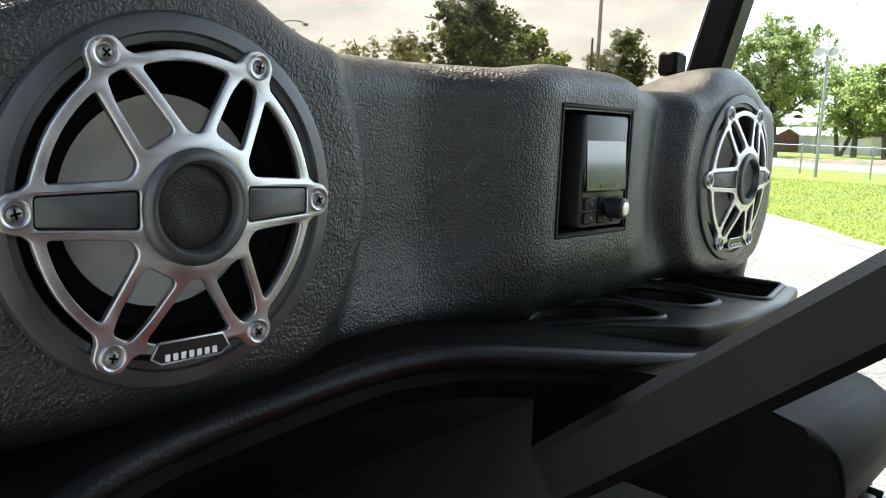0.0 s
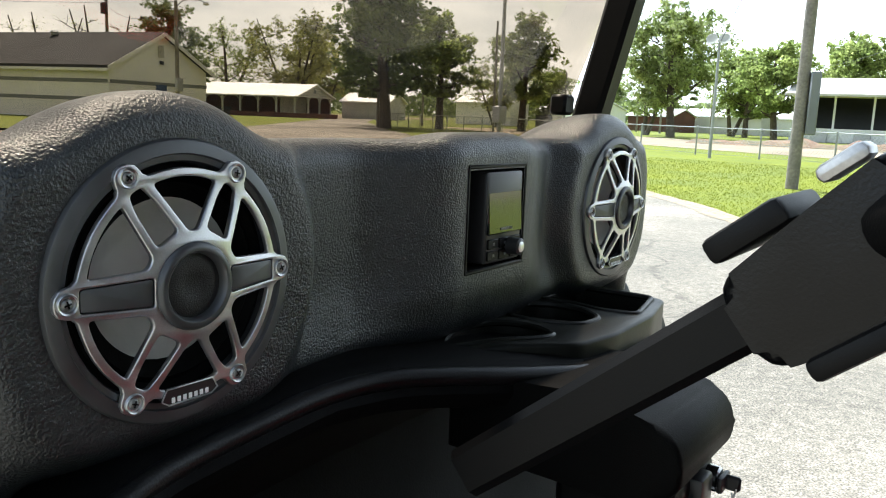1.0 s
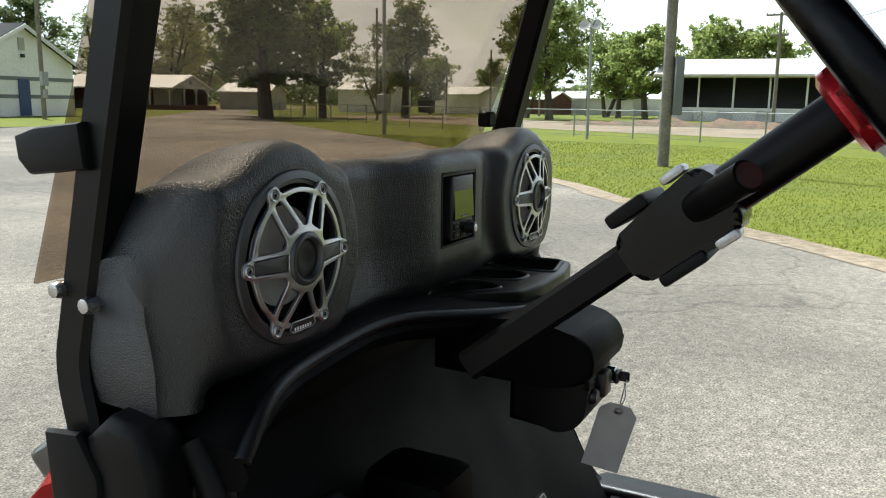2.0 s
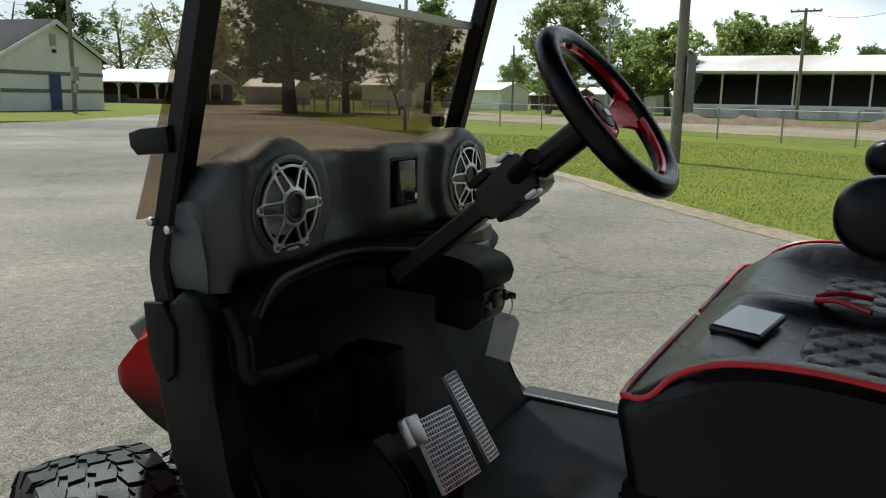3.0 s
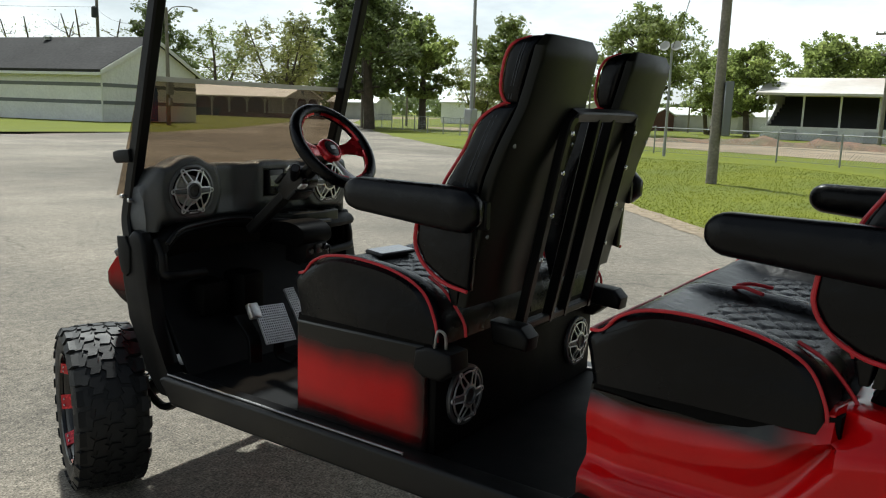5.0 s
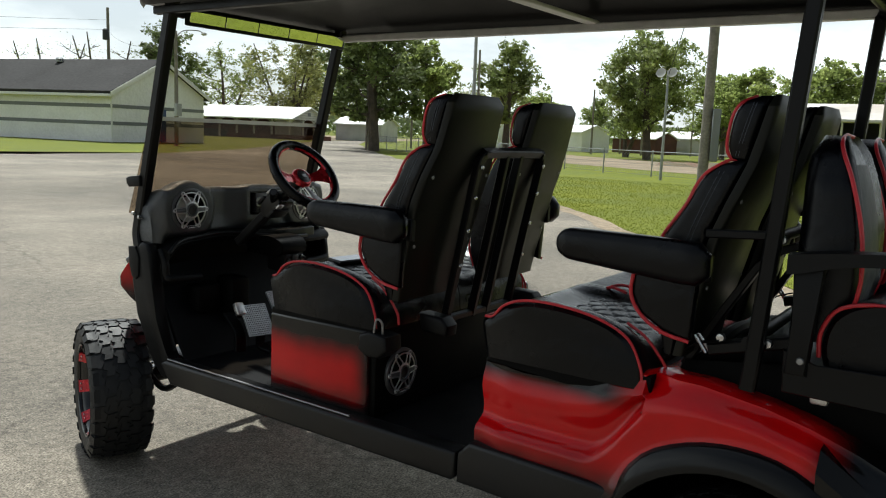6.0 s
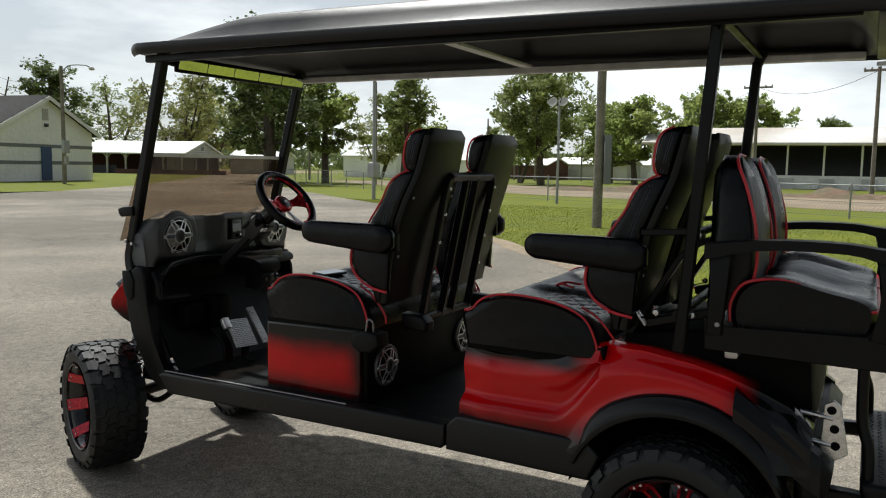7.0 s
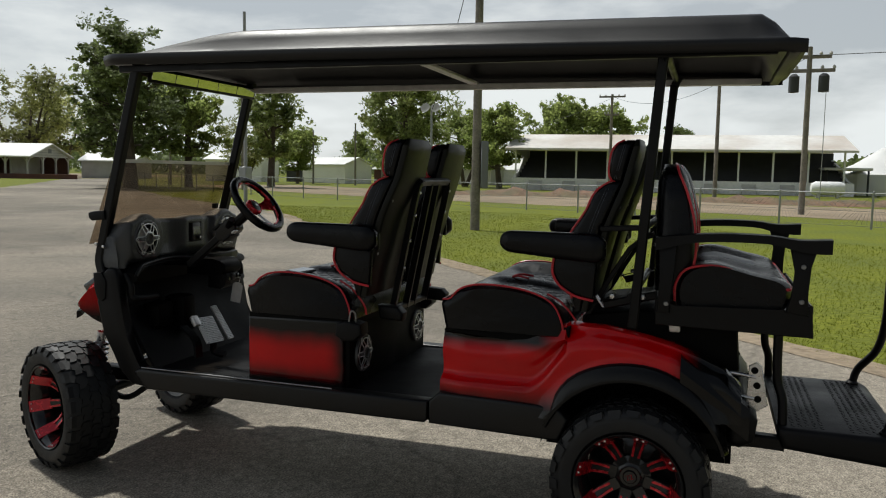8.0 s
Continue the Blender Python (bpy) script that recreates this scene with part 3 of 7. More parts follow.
# ---- speakers ----
def speaker(parent, m, r=SPK_R):
    """A round coaxial speaker with a six-armed grille; its own face looks along +z."""
    k = r / 0.088
    S = m @ Matrix.Scale(k, 4)
    b = NB()
    lathe(b, [(0.0895, -0.006), (0.0895, 0.003), (0.0882, 0.0056), (0.0862, 0.0064), (0.0805, 0.0072), (0.0795, 0.0050), (0.0760, 0.0046), (0.0752, 0.0030), (0.0742, -0.012), (0.070, -0.014)], seg=72)
    basket = part("speaker", b, M_GRILLE_DARK, parent, "round marine speaker with brushed gunmetal grille", at=S)
    b = NB()
    lathe(b, [(0.074, -0.006), (0.070, -0.004), (0.066, -0.009), (0.062, -0.005), (0.056, -0.010), (0.052, -0.013)], seg=48)
    part("surround", b, M_MATTE, basket)
    b = NB()
    lathe(b, [(0.054, -0.013), (0.038, -0.032), (0.022, -0.044), (0.0, -0.045)], seg=48)
    part("cone", b, M_CONE, basket, "pale grey speaker cone")
    pol = lambda rad, deg: (rad * math.cos(radians(deg)), rad * math.sin(radians(deg)))
    side = lambda arm, s_, w, rad: pol(rad, arm + s_ * math.degrees(math.asin(w / rad)))
    half = lambda arm, inner: (0.0136 if inner else 0.0116) if arm % 180 == 0 else (0.0143 if inner else 0.0118)
    rise = lambda rad: 0.0092 + 0.0080 * (1 - smooth(0.024, 0.074, rad))
    # outline: a ring with a rounded lug at each screw
    rim_line = []
    for k6 in range(6):
        a_ = 60 * k6
        for d, rad in ((-13, 0.0722), (-9.5, 0.0726), (-7.2, 0.0752), (-6.3, 0.0790), (-5.2, 0.0822), (-2.8, 0.0846), (0, 0.0852),
                       (2.8, 0.0846), (5.2, 0.0822), (6.3, 0.0790), (7.2, 0.0752), (9.5, 0.0726), (13, 0.0722), (18, 0.0720), (24, 0.0720), (30, 0.0720), (36, 0.0720), (42, 0.0720)):
            rim_line.append(pol(rad, a_ + d))
    holes = [circle(0.0270, 40)]
    for k6 in range(6):
        A_, B_ = 60 * k6, 60 * k6 + 60
        lo_a, hi_a = side(A_, 1, half(A_, True), 0.0345), side(B_, -1, half(B_, True), 0.0345)
        ang = lambda p_: math.degrees(math.atan2(p_[1], p_[0])) % 360
        oa, ob_ = side(A_, 1, half(A_, False), 0.0668), side(B_, -1, half(B_, False), 0.0668)
        a0, a1 = ang(oa), ang(ob_)
        if a1 < a0:
            a1 += 360
        arc = [pol(0.0668, a0 + (a1 - a0) * j / 8) for j in range(9)]
        holes.append(rounded([lo_a] + arc + [hi_a], [0.0045, 0.004] + [0.0] * 7 + [0.004, 0.0045]))
    for a_ in (60, 120, 240, 300):
        line = [side(a_, 1, 0.0088, 0.0358), side(a_, 1, 0.0074, 0.058), side(a_, 1, 0.0048, 0.0685), side(a_, -1, 0.0048, 0.0685), side(a_, -1, 0.0074, 0.058), side(a_, -1, 0.0088, 0.0358)]
        holes.append(rounded(line, [0.004, 0.004, 0.003, 0.003, 0.004, 0.004]))
    slot = lambda a_, g: rounded([side(a_, 1, 0.0088 - g, 0.0294 + g), side(a_, 1, 0.0070 - g, 0.0705 - g), side(a_, -1, 0.0070 - g, 0.0705 - g), side(a_, -1, 0.0088 - g, 0.0294 + g)], 0.002)
    holes += [slot(0, 0), slot(180, 0)]
    b = plate([rim_line] + holes, 0.0044, 0.0010, 2)
    for v in b.verts:
        v.co.z += rise(math.hypot(v.co.x, v.co.y)) - 0.0015
    part("grille", b, M_GRILLE, basket, "brushed gunmetal six-armed grille", sharp=28)
    for a_ in (0, 180):
        b = plate([slot(a_, 0.0007)], 0.003, 0.0003)
        for v in b.verts:
            v.co.z += rise(math.hypot(v.co.x, v.co.y)) - 0.0016
        part("arm_inlay", b, M_GRILLE_DARK, basket, "dark satin arm inlay")
        b = NB()
        box(b, (0.026, -0.0105, 0.004), (0.071, 0.0105, 0.0078), 0.0008, 1, Matrix.Rotation(radians(a_), 4, "Z"))
        part("arm_backing", b, M_MATTE, basket)
    for k6 in range(6):
        # raised screw boss with a dished seat
        x, y = pol(0.0775, 60 * k6)
        b = NB()
        lathe(b, [(0.0064, 0.004), (0.0064, 0.0108), (0.0058, 0.0116), (0.0049, 0.0112), (0.0045, 0.0096), (0.0044, 0.006)], Matrix.Translation((x, y, 0)), 24)
        part("screw_boss", b, M_GRILLE, basket)
    b = NB()
    lathe(b, [(0.0275, 0.006), (0.0275, 0.0188), (0.0262, 0.0206), (0.0240, 0.0215), (0.0222, 0.0213), (0.0208, 0.0199), (0.0200, 0.0150)], seg=48)
    part("tweeter_ring", b, M_GRILLE_DARK, basket)
    b = NB()
    lathe(b, [(0.0202, 0.0152), (0.015, 0.0168), (0.008, 0.0158), (0.0, 0.0140)], seg=32)
    part("tweeter", b, M_MESH, basket, "black mesh tweeter dome")
    for k6 in range(6):
        x, y = pol(0.0775, 60 * k6)
        b = NB()
        lathe(b, [(0, 0.0112), (0.0022, 0.0110), (0.0036, 0.0101), (0.0042, 0.0090), (0.0042, 0.004)], Matrix.Translation((x, y, 0)), 18)
        part("screw", b, M_SCREW, basket, "dull steel cross-head screw")
        b = NB()
        for rz in (0.4 + k6, 0.4 + k6 + math.pi / 2):
            box(b, (-0.0022, -0.00045, 0.0100), (0.0022, 0.00045, 0.01135), 0, 1, Matrix.Translation((x, y, 0)) @ Matrix.Rotation(rz, 4, "Z"))
        part("screw_slot", b, M_MATTE, basket)
    b = NB()
    prof = [(-0.021, -0.004), (-0.017, 0.0045), (0.017, 0.0045), (0.021, -0.004), (0.016, -0.0055), (-0.016, -0.0055)]
    A = [Vector((x, y - 0.0715 + 0.9 * (x * x) / 0.088, 0.0085)) for x, y in prof]
    B = [v + Vector((0, 0, 0.0025)) for v in A]
    loft(b, [A, B], ring=True, caps=True)
    part("badge", b, M_BUTTON, basket, "small black badge")
    b = NB()
    tube(b, [v + Vector((0, 0, 0.0004)) for v in B], 0.0006, 5, sub=1, closed=True)
    part("badge_rim", b, M_GRILLE, basket)
    # the maker's mark is kept as plain pale bars
    b = NB()
    for j in range(7):
        x = -0.0125 + j * 0.0042
        box(b, (x - 0.0013, -0.0735, 0.0108), (x + 0.0013, -0.0700, 0.0115), 0.0003, 1)
    part("badge_mark", b, M_WHITE, basket)
    return basket


UPFACE = lambda x, y, z: frame_of((x, y, z), (1, 0, 0), (0, 0, 1))
speaker(cart, UPFACE(-SPK_X, 0.011, SPK_Z))
speaker(cart, UPFACE(SPK_X, 0.011, SPK_Z))
for sx in (-1, 1):
    speaker(cart, UPFACE(sx * 0.335, -1.112, 0.640), 0.080)

# display
b = NB()
box(b, (0.012, 0.0, 1.052), (0.080, 0.03, 1.143), 0.004, 2)
disp = part("media_display", b, M_BUTTON, cart, "black marine media receiver with small glass screen")
b = NB()
box(b, (0.0145, -0.0025, 1.081), (0.0775, 0.002, 1.1405), 0.0015, 1, Matrix.Translation((0, 0, 1.081)) @ Matrix.Rotation(radians(-3.5), 4, "X") @ Matrix.Translation((0, 0, -1.081)))
part("screen", b, M_SCREEN, disp, "dark glossy screen")
b = NB()
for i in range(3):
    for j in range(2):
        box(b, (0.0155 + i * 0.021, -0.0015, 1.0555 + j * 0.0115), (0.0345 + i * 0.021, 0.002, 1.0655 + j * 0.0115), 0.001, 1)
part("button", b, M_PLASTIC, disp)
b = NB()
for i in range(3):
    for j in range(2):
        cx, cz = 0.025 + i * 0.021, 1.0605 + j * 0.0115
        box(b, (cx - 0.0018, -0.0022, cz - 0.0012), (cx + 0.0018, -0.0012, cz + 0.0012), 0, 1)
for j in range(7):
    box(b, (0.036 + j * 0.0031, -0.0030, 1.0848), (0.0383 + j * 0.0031, -0.0022, 1.0875), 0, 1)
part("marking", b, M_GREYVINYL, disp)
b = NB()
lathe(b, [(0, 0.014), (0.0065, 0.014), (0.0085, 0.0125), (0.009, 0.0)], frame_of((0.0545, -0.002, 1.068), (1, 0, 0), (0, 0, 1)), 24)
part("knob", b, M_BUTTON, disp)
b = NB()
lathe(b, [(0, 0.0146), (0.0045, 0.0146), (0.0058, 0.0138)], frame_of((0.0545, -0.002, 1.068), (1, 0, 0), (0, 0, 1)), 20)
part("knob_cap", b, M_CHROME, disp, "polished knob cap")

# ---- steering ----
COL_A, COL_B = Vector((-0.19, -0.11, 0.941)), Vector((-0.188, -0.50, 1.257))
cd = (COL_B - COL_A).normalized()
cu = Vector((1, 0, 0)).cross(cd).normalized()
if cu.z < 0:
    cu = -cu
CF = lambda s: frame_of(COL_A + cd * s, (1, 0, 0), cu)     # x right, y away from the floor, z along -cd or cd
b = NB()
tube(b, [COL_A + cd * 0.025, COL_A + cd * 0.25], 0.02, sub=1, flat=(0.042, 0.034))
col = part("steering_column", b, M_STEEL, cart, "square black steering column")
m = Matrix((( 1, 0, 0, 0), (0, cd.y, cu.y, 0), (0, cd.z, cu.z, 0), (0, 0, 0, 1)))
m.translation = COL_A
b = NB()
prism(b, [tuple(q) for q in rounded([(0.247, -0.028), (0.247, 0.022), (0.300, 0.030), (0.352, 0.036), (0.362, 0.018), (0.362, -0.024), (0.348, -0.037), (0.285, -0.034)], 0.012, 4)], -0.038, 0.038, 0.008, 3, m)
part("switch_housing", b, M_RAIL, col, "matte black switch housing clamped to the column")
b = NB()
box(b, (-0.043, 0.255, 0.030), (0.043, 0.300, 0.044), 0.004, 2, m)
part("clamp_plate", b, M_PLASTIC, col)
b = NB()
box(b, (-0.043, 0.265, -0.042), (0.043, 0.315, -0.030), 0.004, 2, m)
part("clamp_plate", b, M_PLASTIC, col)
b = NB()
box(b, (-0.040, 0.318, 0.036), (-0.012, 0.344, 0.045), 0.004, 2, m)
part("alloy_clamp", b, M_ALU, col, "bare alloy clamp")
b = NB()
box(b, (-0.040, 0.325, -0.040), (-0.012, 0.350, -0.030), 0.004, 2, m)
part("alloy_clamp", b, M_ALU, col, "bare alloy clamp")
b = NB()
tube(b, [m @ Vector((-0.030, 0.330, 0.004)), m @ Vector((-0.050, 0.355, 0.003)), m @ Vector((-0.074, 0.388, 0.001))], 0.0150, 18, sub=3)
part("stalk", b, M_PLASTIC, col)
b = NB()
tube(b, [m @ Vector((-0.0735, 0.3873, 0.001)), m @ Vector((-0.0765, 0.3905, 0.001))], 0.0118, 18, sub=1)
part("stalk_cap", b, M_BUTTON, col)
b = NB()
tube(b, [m @ Vector((0, 0.33, 0)), m @ Vector((0, 0.40, 0)), m @ Vector((0, 0.42, 0)), m @ Vector((0, 0.495, 0))], 0.024, 18, sub=1)
part("upper_tube", b, M_STEEL, col)
W = Matrix(((1, 0, 0, COL_B.x), (0, cu.y, cd.y, COL_B.y), (0, cu.z, cd.z, COL_B.z), (0, 0, 0, 1)))   # wheel plane: x, y; z to the driver
b = NB()
R = 0.140
tube(b, [W @ Vector((R * math.cos(t * math.pi / 16), R * math.sin(t * math.pi / 16), 0.0)) for t in range(32)], 0.0185, 12, sub=2, closed=True)
wheel = part("steering_wheel", b, M_LEATHER, cart, "black leather steering wheel with red trim")
b = NB()
for a0, a1 in ((8, 82), (98, 172), (-170, -100), (-80, -10)):
    pts = [W @ Vector(((R - 0.0165) * math.cos(radians(a0 + (a1 - a0) * t / 8)), (R - 0.0165) * math.sin(radians(a0 + (a1 - a0) * t / 8)), 0.004)) for t in range(9)]
    tube(b, pts, 0.006, 6, sub=2)
part("rim_inlay", b, M_REDMETAL, wheel, "red rim inlay")
for deg, mt, nm in ((0, M_REDMETAL, "red spoke"), (180, M_REDMETAL, "red spoke"), (270, M_ALU, "bright metal spoke")):
    b = NB()
    c, s_ = math.cos(radians(deg)), math.sin(radians(deg))
    secs = []
    for t, w in ((0.026, 0.020), (0.045, 0.017), (0.07, 0.018), (0.095, 0.026), (0.118, 0.040), (0.130, 0.050)):
        if deg == 270:
            w *= 0.6
        z = -0.030 + 0.030 * (t / 0.128) ** 1.5
        secs.append([W @ Vector((t * c - q * s_, t * s_ + q * c, z + dz)) for q, dz in ((-w, -0.003), (w, -0.003), (w, 0.003), (w * 0.5, 0.005), (-w * 0.5, 0.005), (-w, 0.003))])
    loft(b, secs, ring=True, caps=True)
    part("spoke", b, mt, wheel, nm)
b = NB()
lathe(b, [(0.034, -0.035), (0.042, -0.03), (0.042, -0.018), (0.036, -0.010), (0.030, -0.008), (0.029, -0.012)], W, 32)
part("hub", b, M_REDMETAL, wheel, "red hub")
b = NB()
lathe(b, [(0.029, -0.011), (0.02, -0.006), (0, -0.004)], W, 28)
part("horn_cap", b, M_BUTTON, wheel)
b = NB()
box(b, (-0.010, -0.007, -0.005), (0.010, 0.007, -0.0025), 0.001, 1, W)
part("horn_mark", b, M_ALU, wheel)

# ---- pedals ----
PM = frame_of((-0.175, -0.225, 0.64), (0.96, -0.05, -0.06), (0.10, 0.55, 0.83))


def pedal(m, w, h, nx, ny, name):
    b = NB()
    box(b, (-w / 2, -h / 2, -0.008), (w / 2, h / 2, -0.004), 0.002, 1, m)
    pad = part(name, b, M_ALU, cart, "ribbed cast aluminium pedal")
    b = NB()
    for i in range(nx + 1):
        x = -w / 2 + w * i / nx
        box(b, (x - 0.0012, -h / 2, -0.005), (x + 0.0012, h / 2, 0.003), 0, 1, m)
    for j in range(ny + 1):
        y = -h / 2 + h * j / ny
        box(b, (-w / 2, y - 0.0012, -0.005), (w / 2, y + 0.0012, 0.003), 0, 1, m)
    tagged(part("tread_grid", b, M_ALU, pad), kind="stuff")
    return pad


bp = pedal(PM, 0.125, 0.135, 14, 15, "brake_pedal")
b = NB()
box(b, (-0.092, 0.028, -0.012), (-0.050, 0.082, 0.012), 0.006, 2, PM)
part("brake_lock", b, M_ALU, bp, "parking brake pad")
b = NB()
tube(b, [PM @ Vector((0, -0.06, -0.01)), PM @ Vector((0.01, -0.10, -0.04)), (-0.16, -0.30, 0.52)], 0.02, sub=3, flat=(0.04, 0.015))
tube(b, [(-0.24, -0.12, 0.66), (-0.25, -0.2, 0.60), (-0.26, -0.22, 0.52)], 0.02, sub=3, flat=(0.05, 0.012))
part("pedal_arm", b, M_STEEL, bp)
pedal(frame_of((-0.048, -0.21, 0.655), (1, 0.0, 0.0), (0.10, 0.55, 0.83)), 0.042, 0.185, 5, 22, "accelerator_pedal")
b = NB()
box(b, (-0.20, -0.10, 0.62), (-0.10, 0.02, 0.80), 0.02, 2)
box(b, (-0.34, -0.06, 0.66), (-0.22, 0.04, 0.78), 0.02, 2)
part("pedal_box", b, M_MATTE, cart)

# ---- windscreen, posts, roof ----
for sx in (-1, 1):
    b = NB()
    tube(b, [(sx * 0.46, -0.075, 1.90), (sx * 0.46, -0.04, 1.78), (sx * 0.46, 0.085, 1.30), (sx * 0.46, 0.15, 1.05), (sx * 0.463, 0.160, 0.985), (sx * 0.470, 0.140, 0.92), (sx * 0.478, 0.125, 0.83)], 0.016, sub=4, flat=(0.042, 0.044))
    fp = part("front_post", b, M_STEEL, cart, "square black roof post")
    b = NB()
    prism(b, [(0.165, 0.935), (0.160, 0.86), (0.145, 0.815), (0.12, 0.805), (0.10, 0.82), (0.095, 0.90), (0.12, 0.94)], sx * 0.498, sx * 0.512, 0.006, 2)
    part("post_bracket", b, M_PLASTIC, fp)
    for y, z in ((0.125, 1.055), (0.165, 1.065)):
        b = NB()
        lathe(b, [(0, 0.010), (0.007, 0.008), (0.009, 0.0), (0.006, -0.02)], frame_of((sx * 0.482, y, z), (0, 1, 0), (0, 0, sx)), 10)
        part("post_bolt", b, M_CHROME, fp)
    b = NB()
    tube(b, [(sx * 0.46, -2.350, 1.885), (sx * 0.46, -2.325, 1.84), (sx * 0.46, -2.315, 1.75), (sx * 0.46, -2.262, 1.0), (sx * 0.455, -2.25, 0.86)], 0.016, 12, sub=4, flat=(0.032, 0.036))
    part("rear_post", b, M_STEEL, cart, "black rear roof post")
# smoked windscreen in two folded panes
b = NB()
prism(b, [(0.215, 1.062), (0.220, 1.062), (0.066, 1.452), (0.061, 1.452)], -0.470, 0.470, 0.0)
screen_ob = part("windscreen", b, M_WIND, cart, "folded smoked acrylic windscreen")
b = NB()
prism(b, [(0.058, 1.440), (0.072, 1.440), (0.070, 1.456), (0.056, 1.456)], -0.470, 0.470, 0.002, 1)
part("screen_edge", b, M_STRAP, screen_ob, "pale screen edge strip")
b = NB()
box(b, (0.375, 0.11, 1.20), (0.405, 0.135, 1.228), 0.004, 1)
part("screen_clip", b, M_PLASTIC, screen_ob)
# side box beside the left post
b = NB()
prism(b, [(0.115, 1.222), (0.11, 1.18), (0.185, 1.172), (0.200, 1.185), (0.203, 1.208), (0.175, 1.216)], -0.492, -0.462, 0.006, 2)
part("screen_bracket", b, M_PLASTIC, cart)
# roof shell
secs = []
for k in range(61):
    t = k / 60
    y = 0.105 - 2.895 * t
    endf = smooth(0.015, 0.25, t) ** 0.7 * smooth(0.010, 0.048, 1 - t)
    e0 = 1.912 - 0.028 * t + 0.004 * math.sin(t * 3.1)
    w = 0.537 - 0.06 * (1 - smooth(0, 0.03, t)) - 0.03 * (1 - smooth(0, 0.02, 1 - t))
    crown = 0.010 + 0.108 * endf
    sec = []
    for j in range(49):
        u = -1 + 2 * j / 48
        h = crown * (1 - smooth(0.76, 0.93, abs(u))) * (1 - 0.22 * u * u)
        sec.append(Vector((w * u, y, e0 + h)))
    secs.append(sec + [Vector((w * 1.008, y, e0 - 0.006)), Vector((w * 1.011, y, e0 - 0.017)), Vector((w * 1.004, y, e0 - 0.032)), Vector((w * 0.975, y, e0 - 0.045)), Vector((w * 0.955, y, e0 - 0.028)),
                       Vector((w * 0.6, y, e0 + crown - 0.05)), Vector((-w * 0.6, y, e0 + crown - 0.05)),
                       Vector((-w * 0.955, y, e0 - 0.028)), Vector((-w * 0.975, y, e0 - 0.045)), Vector((-w * 1.004, y, e0 - 0.032)), Vector((-w * 1.011, y, e0 - 0.017)), Vector((-w * 1.008, y, e0 - 0.006))])
b = NB()
loft(b, secs, ring=True, caps=True)
roof = part("roof", b, M_ROOF, cart, "long black moulded roof canopy")
b = NB()
box(b, (-0.50, -2.775, 1.840), (0.50, -2.735, 1.868), 0.008, 2)
part("rear_lip", b, M_ROOF, roof)
for sx in (-1, 1):
    b = NB()
    box(b, (sx * 0.47 - 0.016, -2.70, 1.838), (sx * 0.47 + 0.016, 0.02, 1.868), 0.004, 1)
    part("roof_rail", b, M_STRAP if sx > 0 else M_STEEL, roof, "pale aluminium roof rail" if sx > 0 else "")
b = NB()
box(b, (-0.47, -1.375, 1.862), (0.47, -1.33, 1.876), 0.003, 1)
part("roof_strut", b, M_STRAP, roof, "pale aluminium cross strut")
b = NB()
rod(b, (-0.46, -0.05, 1.865), (0.46, -0.05, 1.865), 0.014)
part("cross_bar", b, M_STEEL, roof)
b = NB()
rod(b, (-0.46, -2.33, 1.865), (0.46, -2.33, 1.865), 0.014)
part("cross_bar", b, M_STEEL, roof)
# five-panel mirror
b = NB()
box(b, (-0.415, -0.089, 1.802), (0.465, -0.075, 1.862), 0.005, 2)
mir = part("panel_mirror", b, M_PLASTIC, cart, "wide five-panel rear-view mirror under the roof")
for i in range(5):
    b = NB()
    x0 = -0.40 + i * 0.171
    box(b, (x0, -0.0925, 1.807), (x0 + 0.167, -0.0885, 1.857), 0.001, 1, Matrix.Translation((0.025, -0.09, 1.832)) @ Matrix.Rotation(radians(12), 4, "X") @ Matrix.Translation((-0.025, 0.09, -1.832)))
    part("mirror_panel", b, M_MIRROR, mir)
b = NB()
tube(b, [(-0.42, -0.082, 1.835), (-0.445, -0.075, 1.84), (-0.46, -0.06, 1.85)], 0.012, 8)
part("mirror_clamp", b, M_STEEL, mir)


# ---- seats ----
CUSH = [(-0.635, 0.800), (-0.622, 0.86), (-0.615, 0.905), (-0.650, 0.932), (-0.70, 0.965), (-0.78, 0.985), (-0.90, 0.982), (-1.00, 0.965), (-1.07, 0.93), (-1.105, 0.87), (-1.115, 0.80)]


